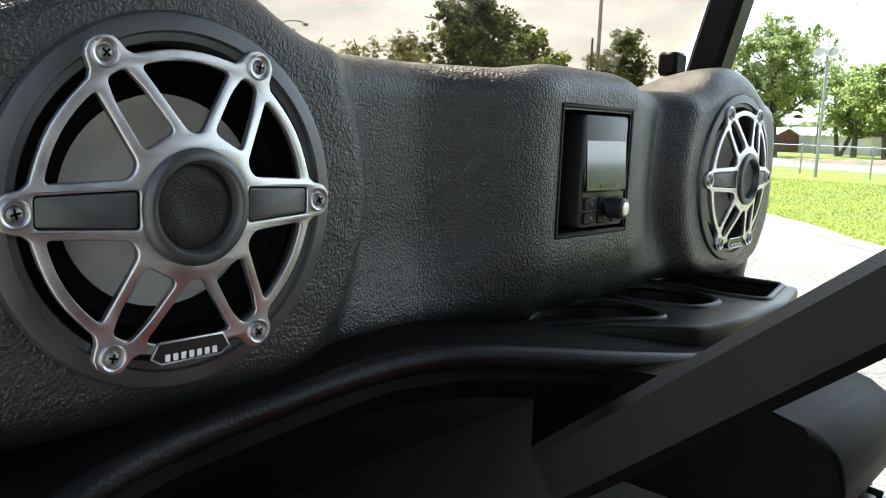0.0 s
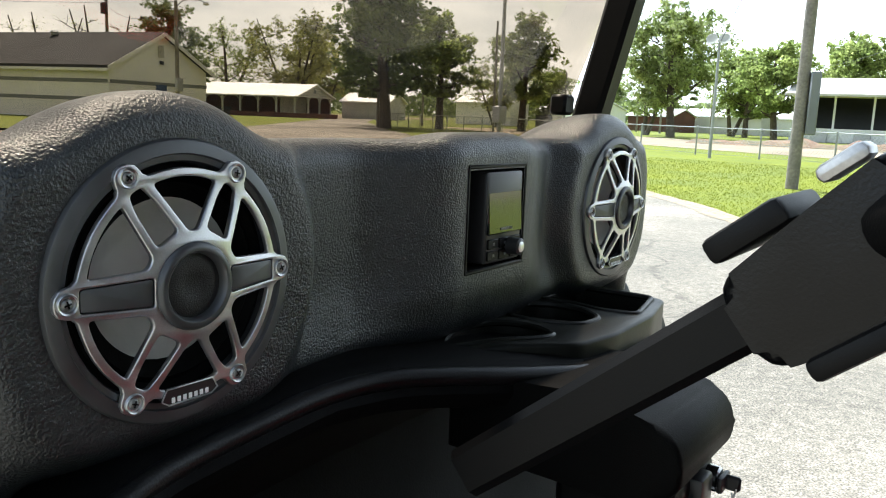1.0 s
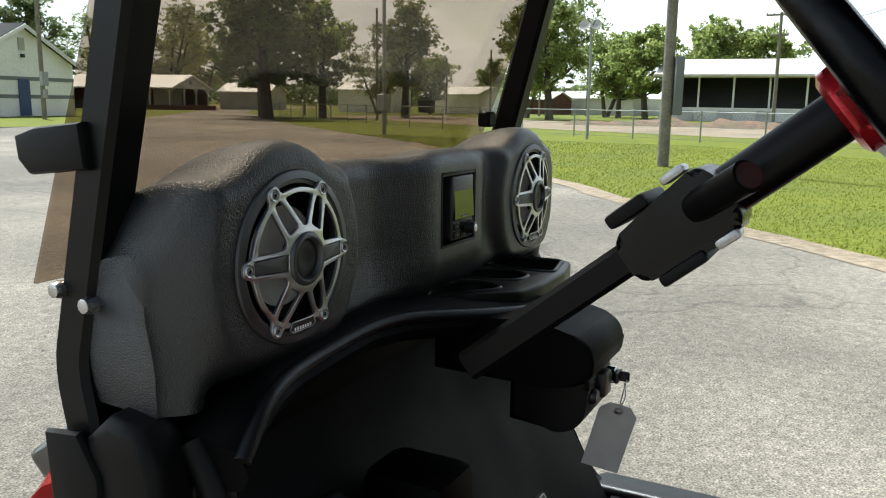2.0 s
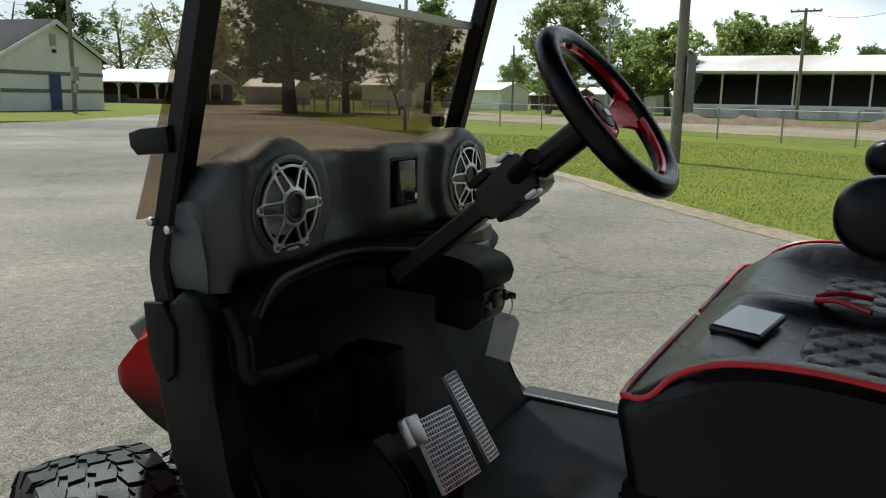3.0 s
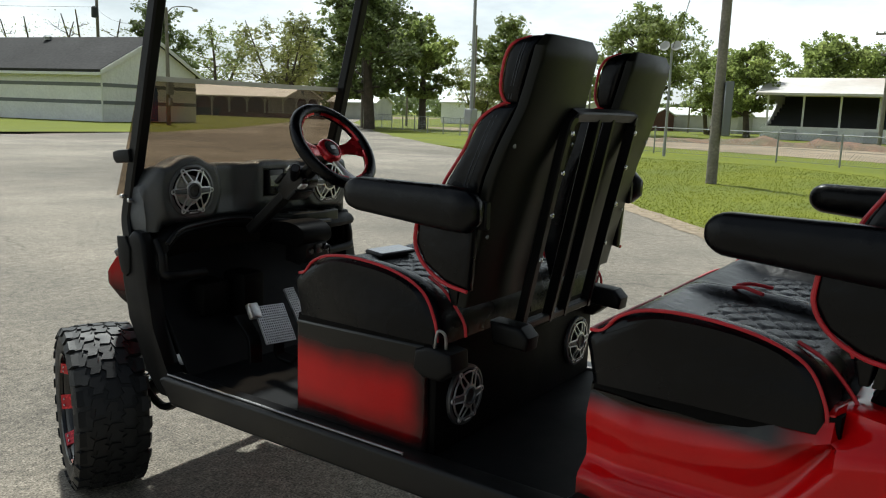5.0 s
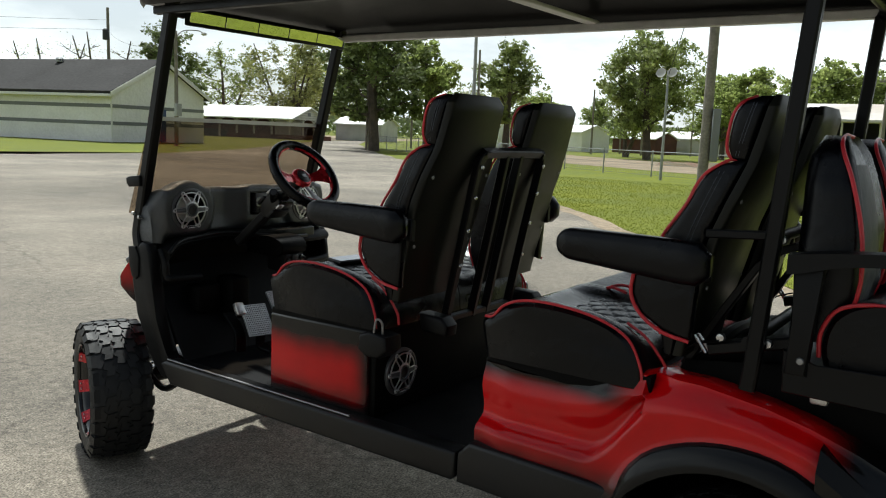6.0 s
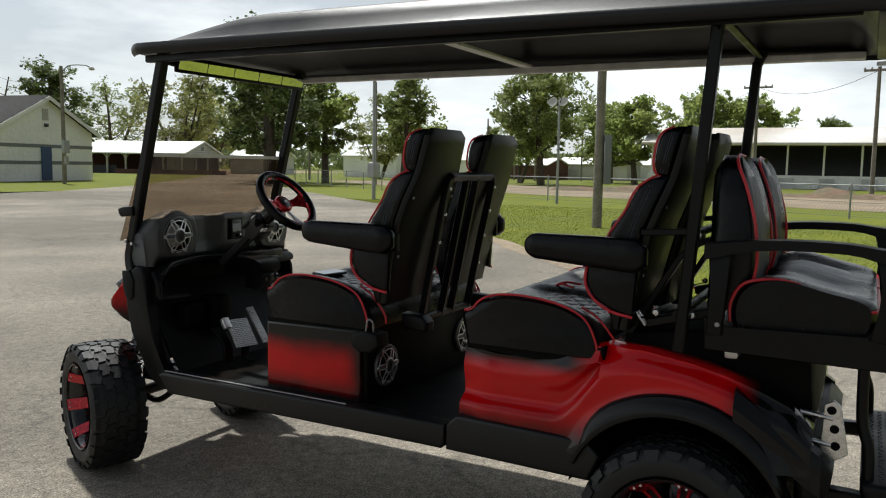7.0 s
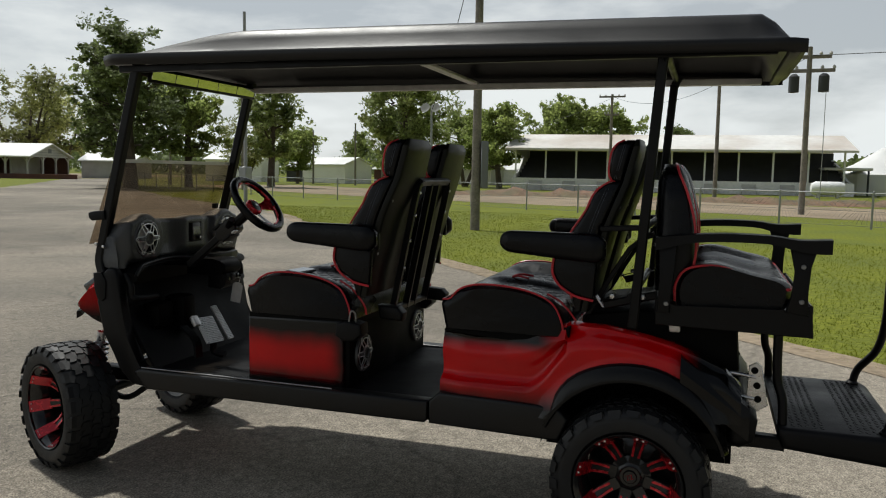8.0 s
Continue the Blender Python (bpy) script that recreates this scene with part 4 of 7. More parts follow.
def cushion(y_off, parent):
    """A bench of two bucket cushions with bolsters and red piping."""
    for sx in (-1, 1):
        secs = []
        prof = spline([(0, y, z) for y, z in CUSH], 4)
        for k in range(29):
            t = k / 28                       # outer side to the middle
            x = 0.482 - 0.480 * t
            edge = min(1.0, t / 0.09)
            bul = math.sqrt(max(0.0, 1 - (1 - edge) ** 2))
            mid = smooth(0.10, 0.30, t) * (1 - 0.55 * smooth(0.84, 0.97, t))
            sec = []
            for p in prof:
                cy, cz = -0.87, 0.86
                s_ = 0.90 + 0.10 * bul
                y, z = cy + (p.y - cy) * s_, cz + (p.z - cz) * s_
                up = smooth(0.88, 0.96, p.z)
                z -= 0.050 * mid * up * smooth(-0.66, -0.80, p.y) * (1 - 0.4 * smooth(-0.98, -1.08, p.y))
                sec.append(Vector((sx * x, y + y_off, z)))
            secs.append(sec)
        b = NB()
        loft(b, secs, ring=True, caps=True)
        c = part("seat_cushion", b, M_LEATHER, parent, "black vinyl bucket seat cushion with red piping", sharp=50)
        b = NB()
        def P(x, y, z):
            return (sx * x, y + y_off, z)
        tube(b, [P(0.02, -0.6185, 0.914), P(0.25, -0.6175, 0.915), P(0.43, -0.6185, 0.915), P(0.463, -0.630, 0.918), P(0.471, -0.657, 0.925), P(0.472, -0.69, 0.960), P(0.471, -0.75, 0.983), P(0.470, -0.85, 0.987),
                 P(0.468, -0.97, 0.970), P(0.468, -1.06, 0.930), P(0.468, -1.10, 0.86), P(0.468, -1.108, 0.81)], 0.0042, 8, sub=5)
        part("piping", b, M_PIPE, c)
        b = NB()
        tube(b, [P(0.40, -1.03, 0.955), P(0.41, -1.09, 0.925), P(0.41, -1.145, 0.86), P(0.41, -1.155, 0.82)], 0.0042, 8, sub=5)
        part("inner_piping", b, M_PIPE, c)
        b = NB()
        tube(b, [P(0.015, -0.80, 0.965), P(0.03, -0.83, 0.972), P(0.05, -0.88, 0.965)], 0.0048, 8, sub=4)
        part("inner_piping", b, M_PIPE, c)
        # quilted insert
        b = NB()
        nxq, nyq = 54, 54
        grid = []
        for i in range(nxq + 1):
            row = []
            for j in range(nyq + 1):
                x = 0.075 + 0.265 * i / nxq
                y = -0.80 - 0.26 * j / nyq
                u, v = (x - 0.075) / 0.265 * 3, (y + 0.80) / 0.26 * 4
                puff = 0.0075 * min(1.0, 1.5 * abs(math.sin(math.pi * (u + v) / 1.0) * math.sin(math.pi * (u - v) / 1.0)) ** 0.5)
                t = (0.482 - x) / 0.480
                mid = smooth(0.10, 0.30, t) * (1 - 0.55 * smooth(0.84, 0.97, t))
                zc = lerp_table([(-1.115, 0.80), (-1.105, 0.87), (-1.07, 0.93), (-1.00, 0.965), (-0.90, 0.982), (-0.78, 0.985), (-0.70, 0.965)], y)
                z = zc - 0.050 * mid * smooth(-0.66, -0.80, y) * (1 - 0.4 * smooth(-0.98, -1.08, y)) + 0.001 + puff
                rim = min(i, nxq - i, j, nyq - j)
                if rim == 0:
                    z -= 0.006
                row.append(Vector(P(x, y, z)))
            grid.append(row)
        loft(b, grid)
        part("quilted_insert", b, M_LEATHER, c, "diamond-quilted black vinyl insert", sharp=80)


def backrest(y_off, parent):
    """A pair of high bucket backrests with headrests on glossy black shells."""
    HW_B = [(0.90, 0.165), (1.0, 0.182), (1.2, 0.185), (1.30, 0.178), (1.36, 0.168), (1.385, 0.158), (1.398, 0.142)]
    YF_B = [(0.90, -1.115), (1.0, -1.088), (1.10, -1.074), (1.16, -1.077), (1.207, -1.092), (1.25, -1.120), (1.291, -1.145), (1.335, -1.162), (1.365, -1.182), (1.385, -1.208), (1.398, -1.245)]
    YJ = [(0.90, -1.140), (1.0, -1.160), (1.228, -1.216), (1.39, -1.277), (1.515, -1.308), (1.56, -1.318)]      # where padding meets shell
    HW_H = [(1.390, 0.128), (1.402, 0.146), (1.43, 0.151), (1.50, 0.150), (1.535, 0.142), (1.552, 0.120)]
    YF_H = [(1.390, -1.252), (1.402, -1.230), (1.43, -1.220), (1.48, -1.222), (1.520, -1.232), (1.540, -1.250), (1.552, -1.282)]
    for sx in (-1, 1):
        def S(x, y, z):
            return Vector((sx * (0.262 + x), y + y_off, z))

        def pad(zs, hws, yfs, power, dip_by):
            secs = []
            for z in zs:
                hw, yf, yb = lerp_table(hws, z), lerp_table(yfs, z), lerp_table(YJ, z) + 0.002
                sec = []
                for j in range(44):
                    a_ = 2 * math.pi * (j + 0.5) / 44
                    c, s_ = math.cos(a_), math.sin(a_)
                    sc = (abs(c) ** power + abs(s_) ** power) ** (-1 / power)
                    dip = dip_by * (1 - smooth(0.45, 0.88, abs(c * sc))) if s_ > 0.3 else 0
                    sec.append(S(hw * c * sc, (yf + yb) / 2 + (yf - yb) / 2 * s_ * sc - dip, z))
                secs.append(sec)
            b = NB()
            loft(b, secs, ring=True, caps=True)
            return b

        bk = part("backrest", pad([0.90 + 0.46 * k / 22 for k in range(23)] + [1.368, 1.376, 1.384, 1.39, 1.395, 1.398], HW_B, YF_B, 8, 0.026), M_LEATHER, parent, "black vinyl bucket backrest with red piping", sharp=55)
        part("headrest", pad([1.390, 1.395, 1.402, 1.412, 1.43, 1.46, 1.49, 1.515, 1.53, 1.54, 1.547, 1.552], HW_H, YF_H, 6, 0.012), M_LEATHER, bk, sharp=55)
        # shell over the back
        secs = []
        for k in range(25):
            z = 0.90 + 0.655 * k / 24
            hw = lerp_table([(0.90, 0.170), (1.2, 0.187), (1.30, 0.180), (1.38, 0.160), (1.45, 0.153), (1.53, 0.149), (1.555, 0.118)], z)
            yf = lerp_table(YJ, z)
            yb = yf - 0.026 + 0.012 * smooth(1.52, 1.555, z)
            secs.append([S(-hw, yf, z), S(-hw * 0.995, yf * 0.4 + yb * 0.6, z), S(-hw * 0.97, yb + 0.004, z), S(-hw * 0.90, yb, z), S(0, yb - 0.004, z),
                         S(hw * 0.90, yb, z), S(hw * 0.97, yb + 0.004, z), S(hw * 0.995, yf * 0.4 + yb * 0.6, z), S(hw, yf, z)])
        b = NB()
        loft(b, secs, ring=True, caps=True)
        part("seat_shell", b, M_SHELL, bk, "glossy black plastic seat back")
        for s2 in (-1, 1):
            b = NB()
            edge = lambda hws, yfs, z: S(s2 * (lerp_table(hws, z) * 0.965), lerp_table(yfs, z) - 0.003, z)
            tube(b, [edge(HW_B, YF_B, z) for z in (0.95, 1.0, 1.05, 1.10, 1.15, 1.20, 1.25, 1.29, 1.335, 1.365, 1.385)] + [S(s2 * 0.138, -1.236, 1.399), S(s2 * 0.133, -1.262, 1.401)], 0.0042, 8, sub=4)
            tube(b, [S(s2 * 0.136, -1.250, 1.398)] + [edge(HW_H, YF_H, z) for z in (1.405, 1.43, 1.47, 1.51, 1.535)] + [S(s2 * 0.10, -1.272, 1.552)], 0.0040, 8, sub=4)
            part("piping", b, M_PIPE, bk)
        for z in (1.08, 1.30):
            for s2 in (-1, 1):
                b = NB()
                lathe(b, [(0, 0.004), (0.005, 0.003), (0.0065, 0)], frame_of(S(s2 * 0.15, lerp_table(YJ, z) - 0.026, z), (1, 0, 0), (0, 0, 1)), 10)
                part("shell_screw", b, M_SCREW, bk)
        # twin stitched seams down the outer side
        for dy in (0.042, 0.052):
            b = NB()
            for hws, zs in ((HW_B, (1.0, 1.10, 1.20, 1.28, 1.34, 1.37)), (HW_H, (1.408, 1.45, 1.50, 1.535))):
                tube(b, [S(lerp_table(hws, z) + 0.0002, lerp_table(YJ, z) + (dy if z < 1.38 else dy * 0.7), z) for z in zs], 0.0009, 5, sub=4)
            part("seam", b, M_STITCH, bk)
        # armrest with rounded nose
        secs = []
        for k in range(25):
            t = (k / 24) ** 1.7
            y = -0.835 - 0.40 * t
            nose = math.sqrt(max(0.0, 1 - (1 - min(1, t / 0.11)) ** 2))
            zc = 1.165 - 0.005 * t
            hz = (0.040 + 0.013 * min(1, t * 1.3)) * (0.12 + 0.88 * nose)
            tail = math.sqrt(max(0.0, 1 - max(0.0, (t - 0.9) / 0.1) ** 2))
            hx = 0.036 * (0.35 + 0.65 * nose) * (0.4 + 0.6 * tail)
            hz *= 0.5 + 0.5 * tail
            sec = []
            for j in range(16):
                a_ = 2 * math.pi * j / 16
                c, s_ = math.cos(a_), math.sin(a_)
                sc = (abs(c) ** 3.4 + abs(s_) ** 3.4) ** (-1 / 3.4)
                sec.append(Vector((sx * 0.495 + hx * c * sc, y + y_off, zc - 0.012 * t + hz * s_ * sc)))
            secs.append(sec)
        b = NB()
        loft(b, secs, ring=True, caps=True)
        arm = part("armrest", b, M_LEATHER, parent, "padded black vinyl armrest", sharp=60)
        b = NB()
        lathe(b, [(0, 0.006), (0.016, 0.005), (0.018, 0)], frame_of((sx * 0.462, -1.19 + y_off, 1.14), (0, 1, 0), (0, 0, -sx)), 14)
        box(b, (sx * 0.44 - 0.012, -1.225 + y_off, 1.10), (sx * 0.44 + 0.012, -1.17 + y_off, 1.17), 0.004, 1)
        part("pivot", b, M_STEEL, arm)
        # padded side bolster below the armrest
        b = NB()
        prism(b, [(-1.035, 1.11), (-1.03, 1.05), (-1.06, 1.0), (-1.12, 0.965), (-1.19, 0.95), (-1.20, 1.13)], sx * 0.43, sx * 0.468, 0.014, 3, Matrix.Translation((0, y_off, 0)))
        part("side_bolster", b, M_LEATHER, parent)
        b = NB()
        tube(b, [(sx * 0.468, -1.037 + y_off, 1.11), (sx * 0.468, -1.033 + y_off, 1.05), (sx * 0.468, -1.062 + y_off, 1.0), (sx * 0.468, -1.12 + y_off, 0.964), (sx * 0.468, -1.19 + y_off, 0.950)], 0.005, 8, sub=4)
        part("piping", b, M_PIPE, parent)


cushion(0.0, cart)
backrest(0.0, cart)
cushion(-0.888, cart)
backrest(-0.915, cart)

# front seat base
b = NB()
prism(b, [(-0.625, 0.503), (-0.625, 0.79), (-1.075, 0.80), (-1.085, 0.503)], -0.474, 0.474, 0.014, 3)
base = part("seat_base", b, M_RED_BOX, cart, "red seat base panel sprayed to black at its edges")
b = NB()
prism(b, [(-0.628, 0.775), (-0.630, 0.805), (-1.11, 0.812), (-1.11, 0.775)], -0.470, 0.470, 0.006, 2)
part("seat_board", b, M_MATTE, cart)
b = NB()
box(b, (-0.46, -1.105, 0.503), (0.46, -1.078, 0.80), 0.01, 2)
part("base_back", b, M_MATTE, base)
for sx in (-1, 1):
    b = NB()
    prism(b, [(-1.045, 0.735), (-1.05, 0.785), (-1.09, 0.80), (-1.16, 0.79), (-1.165, 0.745), (-1.13, 0.715), (-1.08, 0.715)], sx * 0.40, sx * 0.487, 0.012, 3)
    part("grab_cup", b, M_PLASTIC, cart, "small black storage cup on the seat corner")
    b = NB()
    tube(b, [(sx * 0.475, -1.105, 0.79), (sx * 0.475, -1.115, 0.84), (sx * 0.465, -1.13, 0.83), (sx * 0.46, -1.13, 0.79)], 0.004, 8)
    part("belt_anchor", b, M_SCREW, cart)

# hoop behind the front seats
b = NB()
tube(b, [(-0.205, -1.190, 0.80), (-0.205, -1.250, 1.10), (-0.208, -1.298, 1.33), (-0.192, -1.306, 1.366), (-0.16, -1.308, 1.376), (0.16, -1.308, 1.376), (0.192, -1.306, 1.366),
         (0.208, -1.298, 1.33), (0.205, -1.250, 1.10), (0.205, -1.190, 0.80)], 0.013, sub=3, flat=(0.03, 0.026))
hoop = part("seat_hoop", b, M_STEEL, cart, "black tubular hoop behind the front seats")
for p_, q_ in (((-0.045, -1.19, 0.80), (-0.045, -1.303, 1.37)), ((0.045, -1.19, 0.80), (0.045, -1.303, 1.37)), ((-0.21, -1.19, 0.81), (0.21, -1.19, 0.81))):
    b = NB()
    tube(b, [p_, q_], 0.01, sub=1, flat=(0.02, 0.03))
    part("hoop_bar", b, M_STEEL, hoop)
for sx in (-1, 1):
    for z in (1.0, 1.12, 1.23, 1.33):
        b = NB()
        lathe(b, [(0, 0.006), (0.006, 0.004), (0.008, 0)], frame_of((sx * 0.205, -1.266 - (z - 1.1) * 0.21, z), (1, 0, 0), (0, 0, 1)), 10)
        part("hoop_bolt", b, M_CHROME, hoop)
for sx in (-1, 1):
    b = NB()
    prism(b, [(-1.17, 0.85), (-1.26, 0.845), (-1.285, 0.82), (-1.28, 0.785), (-1.18, 0.79)], sx * 0.26, sx * 0.33, 0.012, 3)
    part("belt_reel", b, M_PLASTIC, cart)

# ---- rear body ----
TOP = [(-2.64, 0.665), (-2.58, 0.73), (-2.50, 0.765), (-2.40, 0.800), (-2.30, 0.825), (-2.15, 0.848), (-2.03, 0.850), (-1.95, 0.835), (-1.86, 0.800), (-1.77, 0.780), (-1.65, 0.776), (-1.515, 0.792)]
AC, AR = (-2.262, 0.335), 0.345


def body_low(y):
    d = AR * AR - (y - AC[0]) ** 2
    arch = AC[1] + math.sqrt(d) if d > 0 else 0
    return max(arch, 0.55 if y < AC[0] - 0.2 else 0.50)


secs = []
N = 96
for k in range(N + 1):
    y = -1.515 - 1.125 * k / N
    zt, zb = lerp_table(TOP, y), body_low(y)
    zt = max(zt, zb + 0.03)
    fwd = smooth(-1.62, -1.515, y)
    half = []
    for j in range(31):
        t = j / 30
        z = zb + (zt - zb) * t
        flare = 0.030 * math.exp(-((math.hypot(y - AC[0], z - AC[1]) - AR) / 0.045) ** 2)
        zr = 0.590 + 0.215 * smooth(-1.86, -2.10, y)       # ridge that sweeps up round the arch
        crease = 0.046 * smooth(zr, zr + 0.040, z) * (1 - smooth(zr + 0.055, 0.795, z)) * smooth(-2.10, -1.98, y)
        shoulder = 0.05 * smooth(0.55, 1.0, t) ** 2
        half.append((0.517 + flare - crease - shoulder - 0.02 * fwd, z))
    xi, zi = half[-1]
    top = [(xi - 0.02, zi + 0.008), (xi - 0.05, zi + 0.008), (xi - 0.12, zi - 0.004)]
    L = [Vector((-x, y, z)) for x, z in half + top]
    Rr = [Vector((x, y, z)) for x, z in reversed(half + top)]
    secs.append(L + Rr)
b = NB()
loft(b, secs)
b.faces.new([b.verts.new(v) for v in secs[0]])
b.faces.new([b.verts.new(v) for v in secs[-1]])
bmesh.ops.remove_doubles(b, verts=b.verts[:], dist=0.0005)
body = part("rear_body", b, M_RED_BODY, cart, "glossy red rear body sprayed to black round the wheel arches", sharp=50)
for sx in (-1, 1):
    b = NB()
    secs = []
    for a_ in range(24, 165, 6):
        c, q = math.cos(radians(a_)), math.sin(radians(a_))
        out = 0.345 + 0.058 * smooth(16, 60, a_) - 0.040 * smooth(100, 164, a_)
        secs.append([Vector((sx * x, AC[0] + r * c, AC[1] + r * q)) for r, x in
                     ((0.334, 0.500), (0.334, 0.552), (0.339, 0.560), (0.350, 0.560), (out - 0.014, 0.549), (out, 0.530), (out, 0.500))])
    loft(b, secs, ring=True, caps=True)
    part("arch_flare", b, M_GLOSS, body, "glossy black wheel-arch flare")
    b = NB()
    secs = []
    for a_ in range(10, 171, 8):
        yy, zz = AC[0] + (AR - 0.004) * math.cos(radians(a_)), AC[1] + (AR - 0.004) * math.sin(radians(a_))
        secs.append([Vector((sx * 0.515, yy, zz)), Vector((sx * 0.22, yy, zz))])
    loft(b, secs)
    bmesh.ops.solidify(b, geom=b.faces[:], thickness=0.004)
    part("wheel_well", b, M_MATTE, body)
    b = NB()
    prism(b, [(AC[0] + (AR + 0.02) * math.cos(radians(a_)), AC[1] + (AR + 0.02) * math.sin(radians(a_))) for a_ in range(-5, 186, 10)], sx * 0.20, sx * 0.22)
    part("inner_guard", b, M_MATTE, body)
    b = NB()
    secs = []
    for k in range(13):
        t = k / 12
        y = -2.43 - 0.24 * t
        zc = 0.72 - 0.17 * t
        secs.append([Vector((sx * (0.515 - 0.02 * t), y, zc + 0.055)), Vector((sx * (0.545 - 0.03 * t), y, zc + 0.01)), Vector((sx * (0.535 - 0.03 * t), y, zc - 0.06)), Vector((sx * 0.46, y, zc - 0.07)), Vector((sx * 0.44, y, zc + 0.06))])
    loft(b, secs, ring=True, caps=True)
    part("tail_moulding", b, M_GLOSS, body, "glossy black tail moulding")
b = NB()
prism(b, [(-2.60, 0.47), (-2.60, 0.60), (-2.66, 0.61), (-2.70, 0.56), (-2.69, 0.48), (-2.64, 0.455)], -0.50, 0.50, 0.03, 4)
part("rear_bumper", b, M_PLASTIC, cart, "rounded black rear bumper")
b = NB()
prism(b, [(-1.52, 0.503), (-1.515, 0.80), (-2.05, 0.84), (-2.60, 0.70), (-2.60, 0.52), (-2.50, 0.69), (-2.02, 0.69), (-1.95, 0.503)], -0.42, 0.42, 0.01, 1)
part("rear_tub", b, M_MATTE, cart)
# matte black block, added to fill the shaded gap below the rear seat
b = NB()
prism(b, [(-2.03, 0.80), (-2.06, 0.88), (-2.30, 0.915), (-2.62, 0.90), (-2.64, 0.66), (-2.03, 0.66)], -0.36, 0.36, 0.02, 2)
part("under_seat_cover", b, M_MATTE, cart)
b = NB()
prism(b, [(-1.525, 0.785), (-1.53, 0.81), (-2.02, 0.845), (-2.02, 0.80), (-1.78, 0.775)], -0.47, 0.47, 0.008, 2)
part("rear_seat_board", b, M_MATTE, cart)

# ---- rear-facing seat ----
b = NB()
for sx in (-1, 1):
    prism(b, [(-2.33, 0.985), (-2.335, 0.885), (-2.86, 0.875), (-2.85, 0.99), (-2.80, 0.965), (-2.40, 0.955)], sx * 0.497, sx * 0.507, 0.003, 1)
box(b, (-0.50, -2.84, 0.925), (0.50, -2.33, 0.945), 0.004, 1)
box(b, (-0.50, -2.855, 0.88), (0.50, -2.845, 0.985), 0.003, 1)
rear_frame = part("rear_seat_frame", b, M_STEEL, cart, "folded black steel pan of the rear seat")
for sx in (-1, 1):
    b = NB()
    secs = []
    line = spline([(0, -2.325, 1.19), (0, -2.42, 1.203), (0, -2.55, 1.213), (0, -2.70, 1.212), (0, -2.80, 1.20), (0, -2.90, 1.205)], 3)
    for k, p in enumerate(line):
        t = k / (len(line) - 1)
        h = 0.018 + 0.020 * smooth(0.6, 1, t) + 0.016 * (1 - smooth(0, 0.3, t))
        x = sx * 0.50
        secs.append([Vector((x - 0.028, p.y, p.z + 0.010)), Vector((x, p.y, p.z + 0.014)), Vector((x + 0.028, p.y, p.z + 0.010)), Vector((x + 0.028, p.y, p.z - h)), Vector((x - 0.028, p.y, p.z - h))])
    loft(b, secs, ring=True, caps=True)
    ra = part("rear_armrest", b, M_PLASTIC, cart, "moulded black rear armrest")
    b = NB()
    prism(b, [(-2.77, 1.185), (-2.795, 1.10), (-2.79, 1.03), (-2.765, 0.96), (-2.84, 0.95), (-2.83, 1.04), (-2.84, 1.12), (-2.86, 1.185)], sx * 0.50 - 0.014, sx * 0.50 + 0.014, 0.005, 2)
    part("armrest_post", b, M_PLASTIC, ra)
    b = NB()
    prism(b, [(-2.335, 1.19), (-2.345, 1.05), (-2.335, 0.93), (-2.385, 0.93), (-2.385, 1.08), (-2.405, 1.19)], sx * 0.50 - 0.016, sx * 0.50 + 0.016, 0.006, 2)
    part("armrest_bracket", b, M_PLASTIC, ra)
    for y, z in ((-2.815, 1.12), (-2.815, 1.0), (-2.37, 0.965)):
        b = NB()
        lathe(b, [(0, 0.005), (0.007, 0.004), (0.009, 0)], frame_of((sx * 0.517, y, z), (0, 1, 0), (0, 0, sx)), 10)
        part("armrest_bolt", b, M_SCREW, ra)
